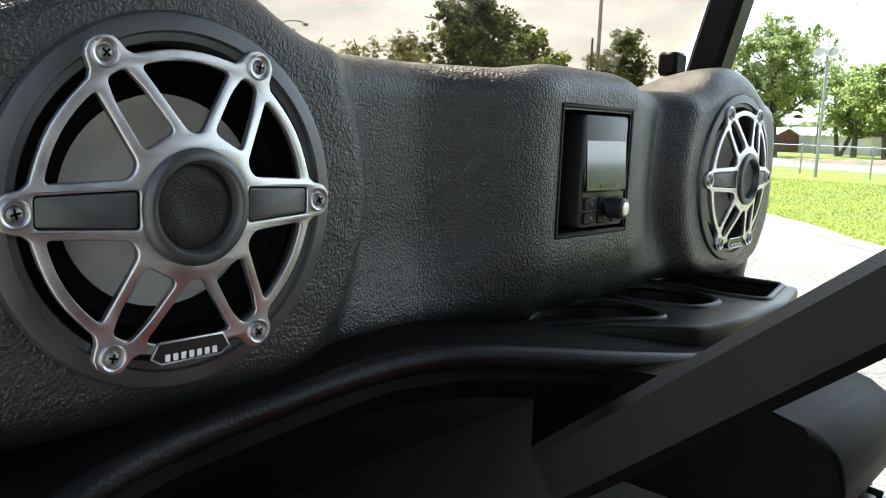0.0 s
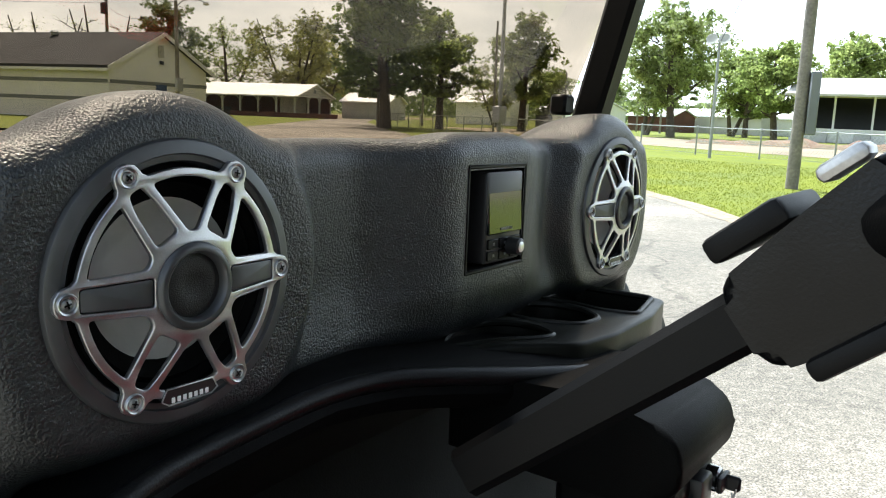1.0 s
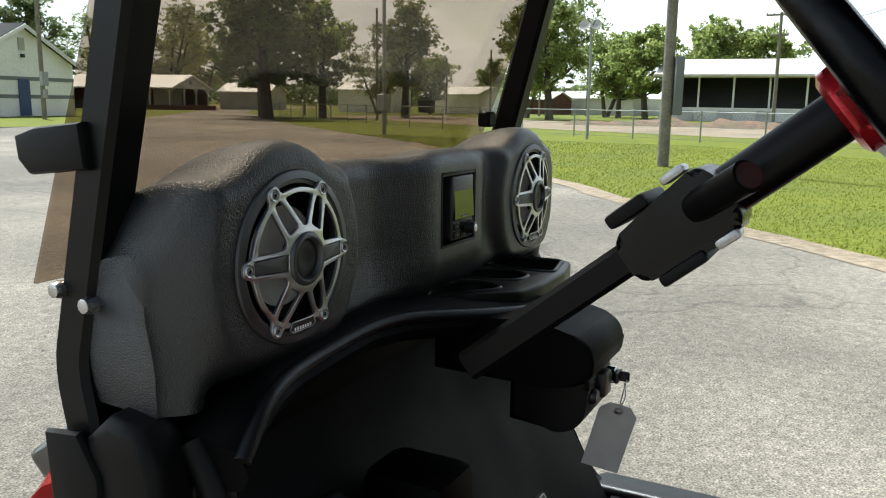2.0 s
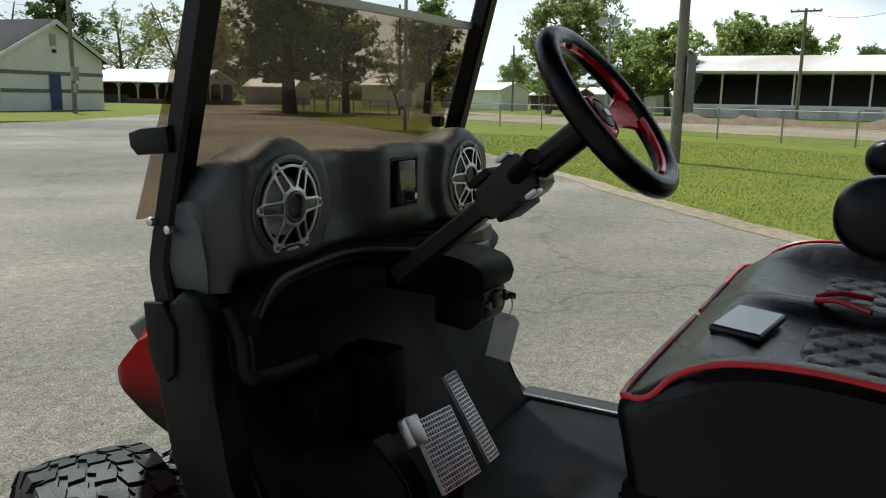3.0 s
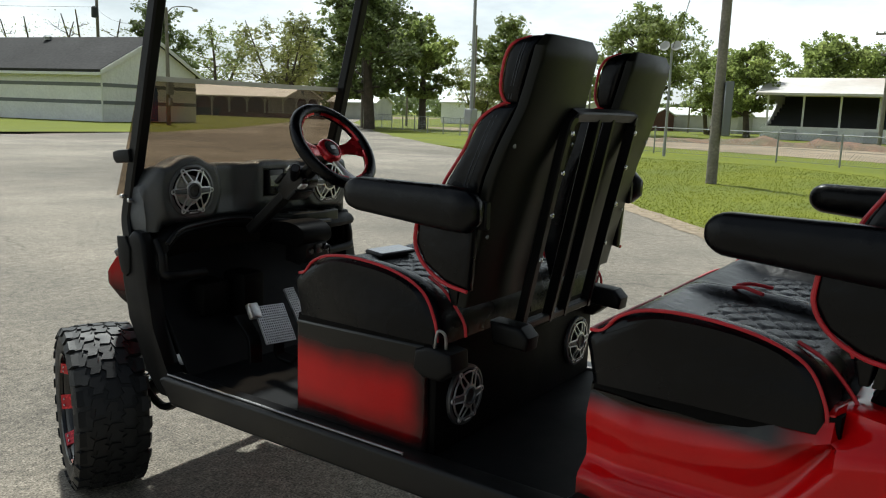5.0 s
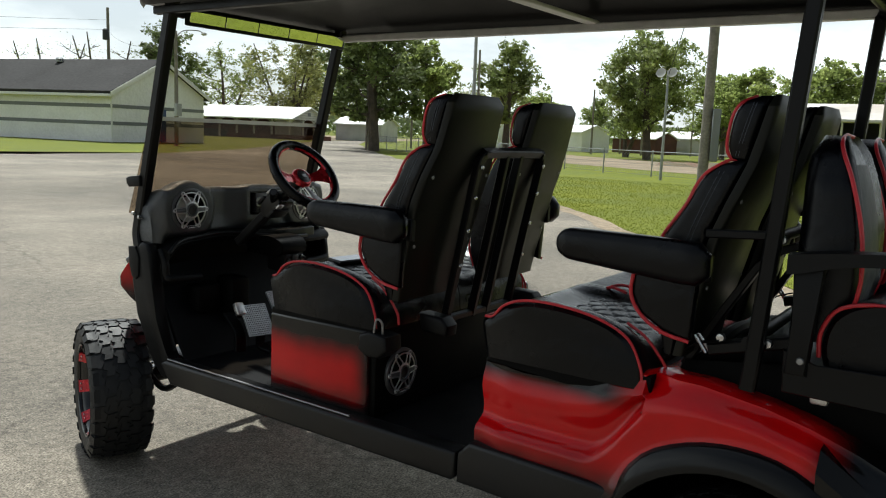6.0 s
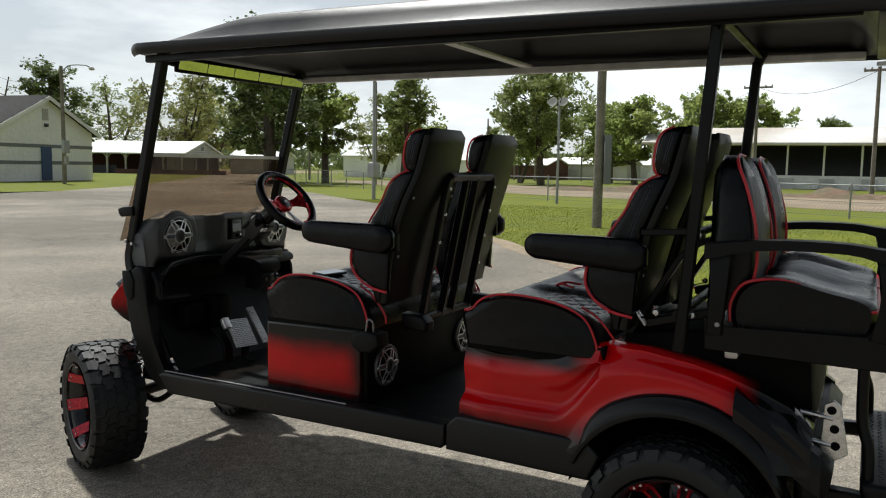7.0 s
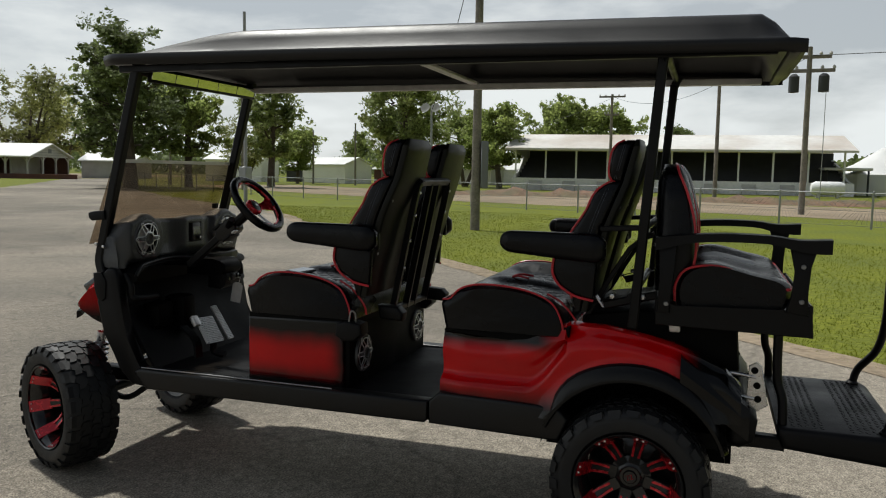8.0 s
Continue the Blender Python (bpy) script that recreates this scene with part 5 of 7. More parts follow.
for sx in (-1, 1):
    # cushion
    secs = []
    PR = [(-2.405, 0.948), (-2.395, 1.0), (-2.41, 1.06), (-2.46, 1.10), (-2.54, 1.112), (-2.66, 1.085), (-2.75, 1.065), (-2.785, 1.04), (-2.785, 0.985), (-2.76, 0.948)]
    prof = spline([(0, y, z) for y, z in PR], 4)
    for k in range(21):
        t = k / 20
        x = 0.475 - 0.47 * t
        bul = math.sqrt(max(0.0, 1 - (1 - min(1, t / 0.1)) ** 2))
        mid = smooth(0.12, 0.35, t) * (1 - 0.5 * smooth(0.85, 0.98, t))
        sec = []
        for p in prof:
            s_ = 0.9 + 0.1 * bul
            y, z = -2.59 + (p.y + 2.59) * s_, 1.02 + (p.z - 1.02) * s_
            z -= 0.03 * mid * smooth(1.04, 1.09, p.z)
            sec.append(Vector((sx * x, y, z)))
        secs.append(sec)
    b = NB()
    loft(b, secs, ring=True, caps=True)
    rc = part("rear_cushion", b, M_LEATHER, cart, "black vinyl rear seat cushion with red piping", sharp=50)
    b = NB()
    tube(b, [(sx * 0.468, -2.398, 0.97), (sx * 0.468, -2.398, 1.03), (sx * 0.468, -2.43, 1.085), (sx * 0.468, -2.50, 1.104), (sx * 0.468, -2.58, 1.095), (sx * 0.468, -2.68, 1.05), (sx * 0.468, -2.76, 1.035), (sx * 0.45, -2.785, 1.035), (sx * 0.25, -2.787, 1.04), (sx * 0.02, -2.787, 1.04)], 0.005, 8, sub=5)
    part("piping", b, M_PIPE, rc)
    b = NB()
    secs = []
    for k in range(13):
        t = k / 12
        y = -2.46 - 0.29 * t
        row = []
        for j in range(13):
            x = 0.10 + 0.25 * j / 12
            tt = (0.475 - x) / 0.47
            mid = smooth(0.12, 0.35, tt) * (1 - 0.5 * smooth(0.85, 0.98, tt))
            z = lerp_table([(-2.785, 1.04), (-2.75, 1.065), (-2.66, 1.085), (-2.54, 1.112), (-2.46, 1.10)], y) - 0.03 * mid + 0.005
            row.append(Vector((sx * x, y, z - (0.008 if k in (0, 12) or j in (0, 12) else 0))))
        secs.append(row)
    loft(b, secs)
    part("seat_insert", b, M_GREYVINYL, rc, "charcoal vinyl seat insert", sharp=80)
    # backrest facing the rear
    secs = []
    for k in range(21):
        t = k / 20
        z = 1.0 + 0.465 * t
        hw = lerp_table([(1.0, 0.195), (1.2, 0.20), (1.35, 0.185), (1.42, 0.155), (1.45, 0.12), (1.465, 0.07)], z)
        yf = lerp_table([(1.0, -2.425), (1.12, -2.455), (1.25, -2.45), (1.36, -2.425), (1.43, -2.40), (1.465, -2.375)], z)
        yb = -2.315 - 0.02 * smooth(1.40, 1.465, z)
        sec = []
        for j in range(24):
            a_ = 2 * math.pi * j / 24
            c, s_ = math.cos(a_), math.sin(a_)
            sc = (abs(c) ** 4 + abs(s_) ** 4) ** -0.25
            bol = 0.02 * smooth(0.55, 0.9, abs(c * sc)) if s_ < 0 else 0
            sec.append(Vector((sx * 0.262 + hw * c * sc, (yf + yb) / 2 - (yf - yb) / 2 * -s_ * sc * -1 - bol if s_ < 0 else (yf + yb) / 2 + (yb - yf) / 2 * s_ * sc, z)))
        secs.append(sec)
    b = NB()
    loft(b, secs, ring=True, caps=True)
    rb = part("rear_backrest", b, M_LEATHER, cart, "black and charcoal vinyl rear-facing backrest with red piping", sharp=55)
    for s2 in (-1, 1):
        b = NB()
        X = lambda w: sx * 0.262 + s2 * w
        tube(b, [(X(0.185), -2.43, 1.02), (X(0.193), -2.462, 1.13), (X(0.190), -2.455, 1.25), (X(0.176), -2.425, 1.36), (X(0.148), -2.395, 1.428), (X(0.11), -2.385, 1.456), (X(0.0), -2.375, 1.468)], 0.005, 8, sub=5)
        part("piping", b, M_PIPE, rb)
    b = NB()
    secs = []
    for k in range(11):
        z = 1.06 + 0.34 * k / 10
        yf = lerp_table([(1.0, -2.425), (1.12, -2.455), (1.25, -2.45), (1.36, -2.425), (1.43, -2.40)], z) - 0.008
        hw = 0.125 - 0.02 * k / 10
        secs.append([Vector((sx * 0.262 + hw * u, yf + 0.010 * abs(u) ** 3, z)) for u in (-1, -0.6, 0, 0.6, 1)])
    loft(b, secs)
    bmesh.ops.solidify(b, geom=b.faces[:], thickness=0.006)
    part("back_insert", b, M_GREYVINYL, rb, "charcoal vinyl back insert")

# brackets, belts and braces between the rear seats
b = NB()
for sx in (-1, 1):
    tube(b, [(sx * 0.33, -2.06, 0.86), (sx * 0.33, -2.22, 1.14), (sx * 0.33, -2.31, 1.20)], 0.014, sub=2, flat=(0.04, 0.02))
    tube(b, [(sx * 0.40, -2.14, 0.93), (sx * 0.40, -2.33, 0.98)], 0.02, sub=1, flat=(0.05, 0.03))
    tube(b, [(sx * 0.44, -2.28, 1.23), (sx * 0.44, -2.12, 1.22)], 0.014, sub=1, flat=(0.03, 0.02))
rod(b, (-0.45, -2.27, 1.22), (0.45, -2.27, 1.22), 0.014)
rod(b, (-0.45, -2.24, 0.97), (0.45, -2.24, 0.97), 0.016)
tube(b, [(-0.30, -2.08, 0.86), (-0.1, -2.12, 0.92), (0.30, -2.10, 0.86)], 0.018, 8)
part("seat_bracket", b, M_STEEL, cart, "black steel brackets between the rear seats")
for sx in (-1, 1):
    for y, z in ((-2.17, 0.967), (-2.28, 0.97), (-2.27, 1.10), (-2.29, 1.22)):
        b = NB()
        lathe(b, [(0, 0.012), (0.009, 0.010), (0.012, 0)], frame_of((sx * 0.425, y, z), (0, 1, 0), (0, 0, sx)), 12)
        part("bracket_bolt", b, M_CHROME, cart, "bright bracket bolt")
    b = NB()
    tube(b, [(sx * 0.40, -2.06, 0.90), (sx * 0.41, -2.11, 0.94), (sx * 0.43, -2.17, 0.96)], 0.01, sub=3, flat=(0.03, 0.004))
    belt = part("seat_belt", b, M_MATTE, cart)
    b = NB()
    fm = frame_of((sx * 0.425, -2.125, 0.945), (0, -0.6, -0.8), (1, 0, 0))
    tube(b, [fm @ Vector(p) for p in ((-0.024, -0.014, 0), (0.024, -0.014, 0), (0.024, 0.014, 0), (-0.024, 0.014, 0))], 0.004, 6, sub=1, closed=True)
    part("buckle", b, M_CHROME, belt, "bright belt buckle tongue")
b = NB()
box(b, (-0.42, -2.42, 0.845), (-0.36, -2.38, 0.905), 0.006, 2)
part("latch", b, M_ALU, cart, "bare metal seat latch")

# rear step with grab bars
b = NB()
prism(b, [(-2.77, 0.50), (-2.77, 0.53), (-3.16, 0.53), (-3.19, 0.515), (-3.19, 0.43), (-3.16, 0.42), (-2.79, 0.45)], -0.43, 0.43, 0.022, 3)
step = part("rear_step", b, M_PLASTIC, cart, "black diamond-plate rear foot step")
b = NB()
for i in range(36):
    for j in range(15):
        x, y = -0.385 + i * 0.022, -2.80 - j * 0.0245
        if abs(y + 2.97) < 0.03:
            continue
        rz = 0.785 if (i + j) % 2 else -0.785
        box(b, (-0.008, -0.0022, 0.528), (0.008, 0.0022, 0.5312), 0, 1, Matrix.Translation((x, y, 0)) @ Matrix.Rotation(rz, 4, "Z"))
tagged(part("tread_ribs", b, M_PLASTIC, step), kind="stuff")
for sx in (-1, 1):
    b = NB()
    tube(b, [(sx * 0.36, -2.76, 0.90), (sx * 0.36, -2.765, 0.70), (sx * 0.37, -2.785, 0.62), (sx * 0.38, -2.79, 0.50)], 0.017, 10)
    tube(b, [(sx * 0.36, -2.60, 0.45), (sx * 0.37, -2.70, 0.46), (sx * 0.38, -2.80, 0.46)], 0.022, sub=2, flat=(0.05, 0.05))
    part("step_strut", b, M_STEEL, step)
for sx in (-1, 1):
    b = NB()
    tube(b, [(sx * 0.37, -3.13, 0.53), (sx * 0.365, -3.15, 0.60), (sx * 0.32, -3.21, 0.70), (sx * 0.28, -3.23, 0.85), (sx * 0.25, -3.23, 1.10), (sx * 0.15, -3.23, 1.16), (0, -3.23, 1.17)], 0.0165, 12, sub=6)
    part("grab_bar", b, M_STEEL, step, "bent black grab bar")
    b = NB()
    lathe(b, [(0.026, 0.0), (0.026, 0.008), (0.018, 0.016)], Matrix.Translation((sx * 0.37, -3.13, 0.528)), 16)
    part("grab_socket", b, M_STEEL, step)
b = NB()
prism(b, [(-2.66, 0.60), (-2.665, 0.74), (-2.69, 0.755), (-2.71, 0.74), (-2.735, 0.60), (-2.70, 0.575)], -0.405, -0.395, 0.002, 1)
for z in (0.62, 0.70):
    rod(b, (-0.40, -2.69, z), (-0.40, -2.60, z + 0.01), 0.008)
hitch = part("step_bracket", b, M_CHROME, cart, "bright zinc step bracket")
for y, z in ((-2.685, 0.725), (-2.695, 0.67), (-2.70, 0.62)):
    b = NB()
    lathe(b, [(0, 0.004), (0.012, 0.003), (0.013, 0)], frame_of((-0.406, y, z), (0, 1, 0), (0, 0, -1)), 12)
    part("bracket_hole", b, M_MATTE, hitch)


# ---- wheels ----
def make_wheel(parent):
    """An off-road tyre on a black rim with red double spokes; its outer face looks along +z."""
    TR, TW = 0.284, 0.235
    b = NB()
    lathe(b, [(0.185, 0.085), (0.20, 0.108), (0.235, 0.117), (0.262, 0.108), (0.275, 0.09), (0.279, 0.05), (0.279, -0.05), (0.275, -0.09), (0.262, -0.108), (0.235, -0.117), (0.20, -0.108), (0.185, -0.085)], seg=64)
    tyre = part("tyre", b, M_RUBBER, parent, "chunky black off-road tyre")
    b = NB()

    def lug(a0, outline, h=0.0062):
        low, high = [], []
        ca, cz = sum(o[0] for o in outline) / len(outline), sum(o[1] for o in outline) / len(outline)
        for da, z in outline:
            r = TR - 0.005 - 0.012 * smooth(0.05, 0.115, abs(z))
            low.append(Vector(((r - 0.008) * math.cos(a0 + da / TR), (r - 0.008) * math.sin(a0 + da / TR), z)))
            r += h
            a2, z2 = a0 + (ca + (da - ca) * 0.965) / TR, cz + (z - cz) * 0.97
            high.append(Vector((r * math.cos(a2), r * math.sin(a2), z2)))
        loft(b, [low, high], ring=True)
        b.faces.new([b.verts.new(v) for v in high])

    # interlocking angular blocks in five bands, with narrow grooves
    NL = 26
    P = 2 * math.pi * TR / NL
    for i in range(NL):
        a0 = 2 * math.pi * i / NL
        j = 0.004 if i % 2 else -0.003
        lug(a0, [(-0.46 * P, -0.016), (-0.10 * P, -0.026), (0.02 * P, -0.010), (0.40 * P, -0.020 + j), (0.44 * P, 0.012), (0.10 * P, 0.024), (-0.04 * P, 0.010), (-0.42 * P, 0.018 - j)])
        for sz in (-1, 1):
            a1 = a0 + (0.30 if sz > 0 else 0.62) * P / TR
            lug(a1, [(-0.40 * P, 0.030 * sz), (0.05 * P, 0.020 * sz), (0.16 * P, 0.034 * sz), (0.46 * P, 0.026 * sz), (0.38 * P, 0.062 * sz), (0.02 * P, 0.068 * sz), (-0.10 * P, 0.054 * sz), (-0.44 * P, 0.060 * sz)])
            a2 = a0 + (0.80 if sz > 0 else 0.12) * P / TR
            lug(a2, [(-0.44 * P, 0.072 * sz), (-0.06 * P, 0.062 * sz), (0.10 * P, 0.076 * sz), (0.42 * P, 0.068 * sz), (0.38 * P, 0.106 * sz), (0.06 * P, (0.113 if i % 2 else 0.106) * sz), (-0.40 * P, 0.108 * sz)])
            # shoulder ribs down the side wall
            am, aw = a2, 0.34 * P / TR
            r0, r1 = (0.250 if i % 2 else 0.258), 0.279
            A = [Vector((r0 * math.cos(am + d), r0 * math.sin(am + d), sz * 0.1165)) for d in (-aw * 0.8, aw * 0.8)]
            B = [Vector((r1 * math.cos(am + d), r1 * math.sin(am + d), sz * 0.104)) for d in (aw, -aw)]
            C = [v + Vector((0, 0, -sz * 0.02)) for v in A + B]
            D = [Vector((v.x * 1.002, v.y * 1.002, v.z + sz * 0.004)) for v in A + B]
            loft(b, [C, D], ring=True)
            b.faces.new([b.verts.new(v) for v in D])
    part("tread", b, M_RUBBER, tyre, sharp=30)
    b = NB()
    lathe(b, [(0.186, 0.108), (0.192, 0.112), (0.190, 0.098), (0.180, 0.090), (0.168, 0.075), (0.163, -0.02), (0.165, -0.09), (0.188, -0.10)], seg=56)
    rim = part("rim", b, M_RIM, parent, "gloss black alloy rim with red spokes")
    b = NB()
    lathe(b, [(0, 0.004), (0.036, 0.004), (0.042, -0.002), (0.060, -0.006), (0.075, -0.010), (0.078, -0.03), (0.12, -0.055), (0.163, -0.06)], seg=40)
    part("rim_centre", b, M_RIM, rim)
    for k in range(8):
        rz = Matrix.Rotation(2 * math.pi * k / 8 + 0.2, 4, "Z")
        b = NB()
        prof = [(0.05, 0.000), (0.10, 0.006), (0.146, 0.028), (0.178, 0.092), (0.182, 0.086), (0.156, 0.020), (0.10, -0.012), (0.05, -0.018)]
        vs = [[rz @ Vector((r, w, z)) for r, z in prof] for w in (-0.020, 0.020)]
        loft(b, vs, ring=True, caps=True)
        part("spoke", b, M_RIM, rim)
        b = NB()
        for w in (-0.0155, 0.0155):
            arm = ((0.078, 0.003, 0.7), (0.110, 0.010, 0.85), (0.146, 0.030, 1.0), (0.166, 0.074, 1.1))
            loft(b, [[rz @ Vector((r, w * q + e, z + h2)) for e, h2 in ((-0.0042, 0.005), (0.0042, 0.005), (0.0042, -0.010), (-0.0042, -0.010))] for r, z, q in arm], ring=True, caps=True)
        blade = ((0.140, 0.020), (0.160, 0.062), (0.183, 0.102))
        loft(b, [[rz @ Vector((r + q, 0.026 * s2, z + h2)) for s2, q, h2 in ((-1, 0, 0.004), (1, 0, 0.004), (1, 0.004, -0.004), (-1, 0.004, -0.004))] for r, z in blade], ring=True, caps=True)
        part("spoke_inlay", b, M_REDMETAL, rim, "red spoke inlay")
        b = NB()
        for w in (-0.011, 0.011):
            lathe(b, [(0, 0.004), (0.004, 0.003), (0.005, 0)], rz @ Matrix.Translation((0.176, w, 0.097)), 8)
        part("spoke_rivet", b, M_CHROME, rim)
    b = NB()
    lathe(b, [(0, 0.010), (0.022, 0.010), (0.026, 0.006), (0.028, -0.004)], seg=24)
    part("centre_cap", b, M_RIM, rim)
    b = NB()
    for s_ in (-1, 1):
        tube(b, [(s_ * 0.007 - 0.006, 0.008, 0.011), (s_ * 0.007 + 0.004, 0.008, 0.011), (s_ * 0.007 - 0.004, -0.008, 0.011), (s_ * 0.007 + 0.006, -0.008, 0.011)], 0.0015, 5, sub=1)
    part("cap_mark", b, M_REDMETAL, rim)
    return [tyre, rim]


WX = 0.468
first = make_wheel(cart)
STEER = Matrix.Rotation(radians(-23), 4, "Z")
spots = [Matrix.Translation((-WX, 0.366, 0.293)) @ STEER @ frame_of((0, 0, 0), (0, -1, 0), (0, 0, 1)), frame_of((-WX, -2.265, 0.293), (0, -1, 0), (0, 0, 1)),
         Matrix.Translation((WX, 0.366, 0.293)) @ STEER @ frame_of((0, 0, 0), (0, 1, 0), (0, 0, 1)), frame_of((WX, -2.265, 0.293), (0, 1, 0), (0, 0, 1))]
for k, m in enumerate(spots):
    turn = m @ Matrix.Rotation(0.37 * k, 4, "Z") @ Matrix.Scale(1.025, 4)
    for ob in first:
        if k == 0:
            ob.matrix_basis = turn
        else:
            c = clone(ob, cart, turn)
            if "label" in ob:
                tagged(c, ob["label"])
            for ch in ob.children:
                d = clone(ch, c)
                if "label" in ch:
                    tagged(d, ch["label"])

# ---- loose things on the cart ----
phone = thing("phone", "black mobile phone lying on the vinyl driver's seat", "phone")
PH = Matrix.Translation((-0.177, -0.724, 0.9555)) @ Matrix.Rotation(radians(-6.5), 4, "Z") @ Matrix.Rotation(radians(4), 4, "X")
b = NB()
box(b, (-0.072, -0.037, -0.006), (0.072, 0.037, 0.006), 0.005, 3, PH)
part("case", b, M_PHONE, phone)
b = NB()
box(b, (-0.068, -0.033, 0.005), (0.068, 0.033, 0.0068), 0.0005, 1, PH)
part("screen", b, M_SCREEN, phone, "glossy dark phone screen")

tag = thing("key_tag", "blank white card tag hanging by a string from the key", "tag")
TG = frame_of((0.067, -0.221, 0.790), (0.25, -0.85, -0.2), (-0.15, -0.25, 0.95))
b = NB()
prism(b, [(-0.026, -0.055), (0.026, -0.055), (0.026, 0.042), (0.014, 0.055), (-0.014, 0.055), (-0.026, 0.042)], -0.0006, 0.0006, 0, 1, TG @ Matrix(((0, 1, 0, 0), (0, 0, 1, 0), (1, 0, 0, 0), (0, 0, 0, 1))))
part("card", b, M_CARD, tag)
b = NB()
lathe(b, [(0.0025, -0.001), (0.0025, 0.001), (0.006, 0.001), (0.006, -0.001)], TG @ Matrix.Translation((0, 0.045, 0)), 14)
part("eyelet", b, M_CHROME, tag, "dark eyelet")
b = NB()
tube(b, [TG @ Vector((0, 0.046, 0)), (0.070, -0.239, 0.852), (0.067, -0.237, 0.872)], 0.0009, 5, sub=4)
tube(b, [TG @ Vector((0, 0.046, 0)), (0.077, -0.234, 0.855), (0.073, -0.239, 0.874)], 0.0009, 5, sub=4)
part("string", b, M_CARD, tag)


# ---- ground ----
M_GRASS = mat("mown_grass", (0.158, 0.176, 0.017), 0.9, alt=(0.114, 0.137, 0.014), scale=0.5, fine=0.35, fine_scale=14, bump=0.6, bump_scale=40, spec=0.2)
M_ROAD = mat("weathered_asphalt", (0.262, 0.230, 0.186), 0.88, alt=(0.176, 0.155, 0.124), scale=0.7, fine=0.62, fine_scale=115, bump=1.0, bdist=0.55, bump_scale=130, bump2=0.25, bump2_scale=9, spec=0.3)
M_DIRT = mat("tan_dirt", (0.33, 0.26, 0.185), 0.95, alt=(0.22, 0.175, 0.12), scale=0.3, fine=0.25, fine_scale=9, bump=0.5, bump_scale=6, spec=0.2)
n, l, bs = nodes_of(M_ROAD)
src = bs.inputs["Base Color"].links[0].from_socket
tc = n.new("ShaderNodeTexCoord")
wv = n.new("ShaderNodeTexNoise")
wv.inputs["Scale"].default_value = 1.3
l.new(tc.outputs["Object"], wv.inputs["Vector"])
add = n.new("ShaderNodeVectorMath")
add.operation = "MULTIPLY_ADD"
add.inputs[1].default_value = (0.9, 0.9, 0.9)
l.new(wv.outputs["Color"], add.inputs[0])
l.new(tc.outputs["Object"], add.inputs[2])
vo = n.new("ShaderNodeTexVoronoi")
vo.feature = "DISTANCE_TO_EDGE"
vo.inputs["Scale"].default_value = 0.32
l.new(add.outputs[0], vo.inputs["Vector"])
cr = n.new("ShaderNodeMapRange")
cr.inputs[1].default_value, cr.inputs[2].default_value = 0.0015, 0.009
cr.inputs[3].default_value, cr.inputs[4].default_value = 0.74, 1.0
l.new(vo.outputs["Distance"], cr.inputs[0])
st = n.new("ShaderNodeTexNoise")
st.inputs["Scale"].default_value, st.inputs["Detail"].default_value = 0.13, 7
l.new(tc.outputs["Object"], st.inputs["Vector"])
sr = n.new("ShaderNodeMapRange")
sr.inputs[1].default_value, sr.inputs[2].default_value = 0.38, 0.62
sr.inputs[3].default_value, sr.inputs[4].default_value = 0.72, 1.20
l.new(st.outputs[0], sr.inputs[0])
gr = n.new("ShaderNodeTexNoise")
gr.inputs["Scale"].default_value, gr.inputs["Detail"].default_value, gr.inputs["Roughness"].default_value = 14, 9, 0.85
l.new(tc.outputs["Object"], gr.inputs["Vector"])
gm = n.new("ShaderNodeMapRange")
gm.inputs[1].default_value, gm.inputs[2].default_value = 0.36, 0.64
gm.inputs[3].default_value, gm.inputs[4].default_value = 0.64, 1.30
l.new(gr.outputs[0], gm.inputs[0])
g2 = n.new("ShaderNodeMath")
g2.operation = "MULTIPLY"
l.new(gm.outputs[0], g2.inputs[0])
l.new(sr.outputs[0], g2.inputs[1])
# pale and dark chips of the worn aggregate
ag = n.new("ShaderNodeTexVoronoi")
ag.inputs["Scale"].default_value = 62
l.new(tc.outputs["Object"], ag.inputs["Vector"])
asep = n.new("ShaderNodeSeparateColor")
l.new(ag.outputs["Color"], asep.inputs[0])
am = n.new("ShaderNodeMapRange")
am.inputs[3].default_value, am.inputs[4].default_value = 0.80, 1.20
l.new(asep.outputs[0], am.inputs[0])
g3 = n.new("ShaderNodeMath")
g3.operation = "MULTIPLY"
l.new(g2.outputs[0], g3.inputs[0])
l.new(am.outputs[0], g3.inputs[1])
g2 = g3
pr = n.new("ShaderNodeMath")
pr.operation = "MULTIPLY"
l.new(cr.outputs[0], pr.inputs[0])
l.new(g2.outputs[0], pr.inputs[1])
sc = n.new("ShaderNodeVectorMath")
sc.operation = "SCALE"
l.new(src, sc.inputs[0])
l.new(pr.outputs[0], sc.inputs["Scale"])
l.new(sc.outputs[0], bs.inputs["Base Color"])


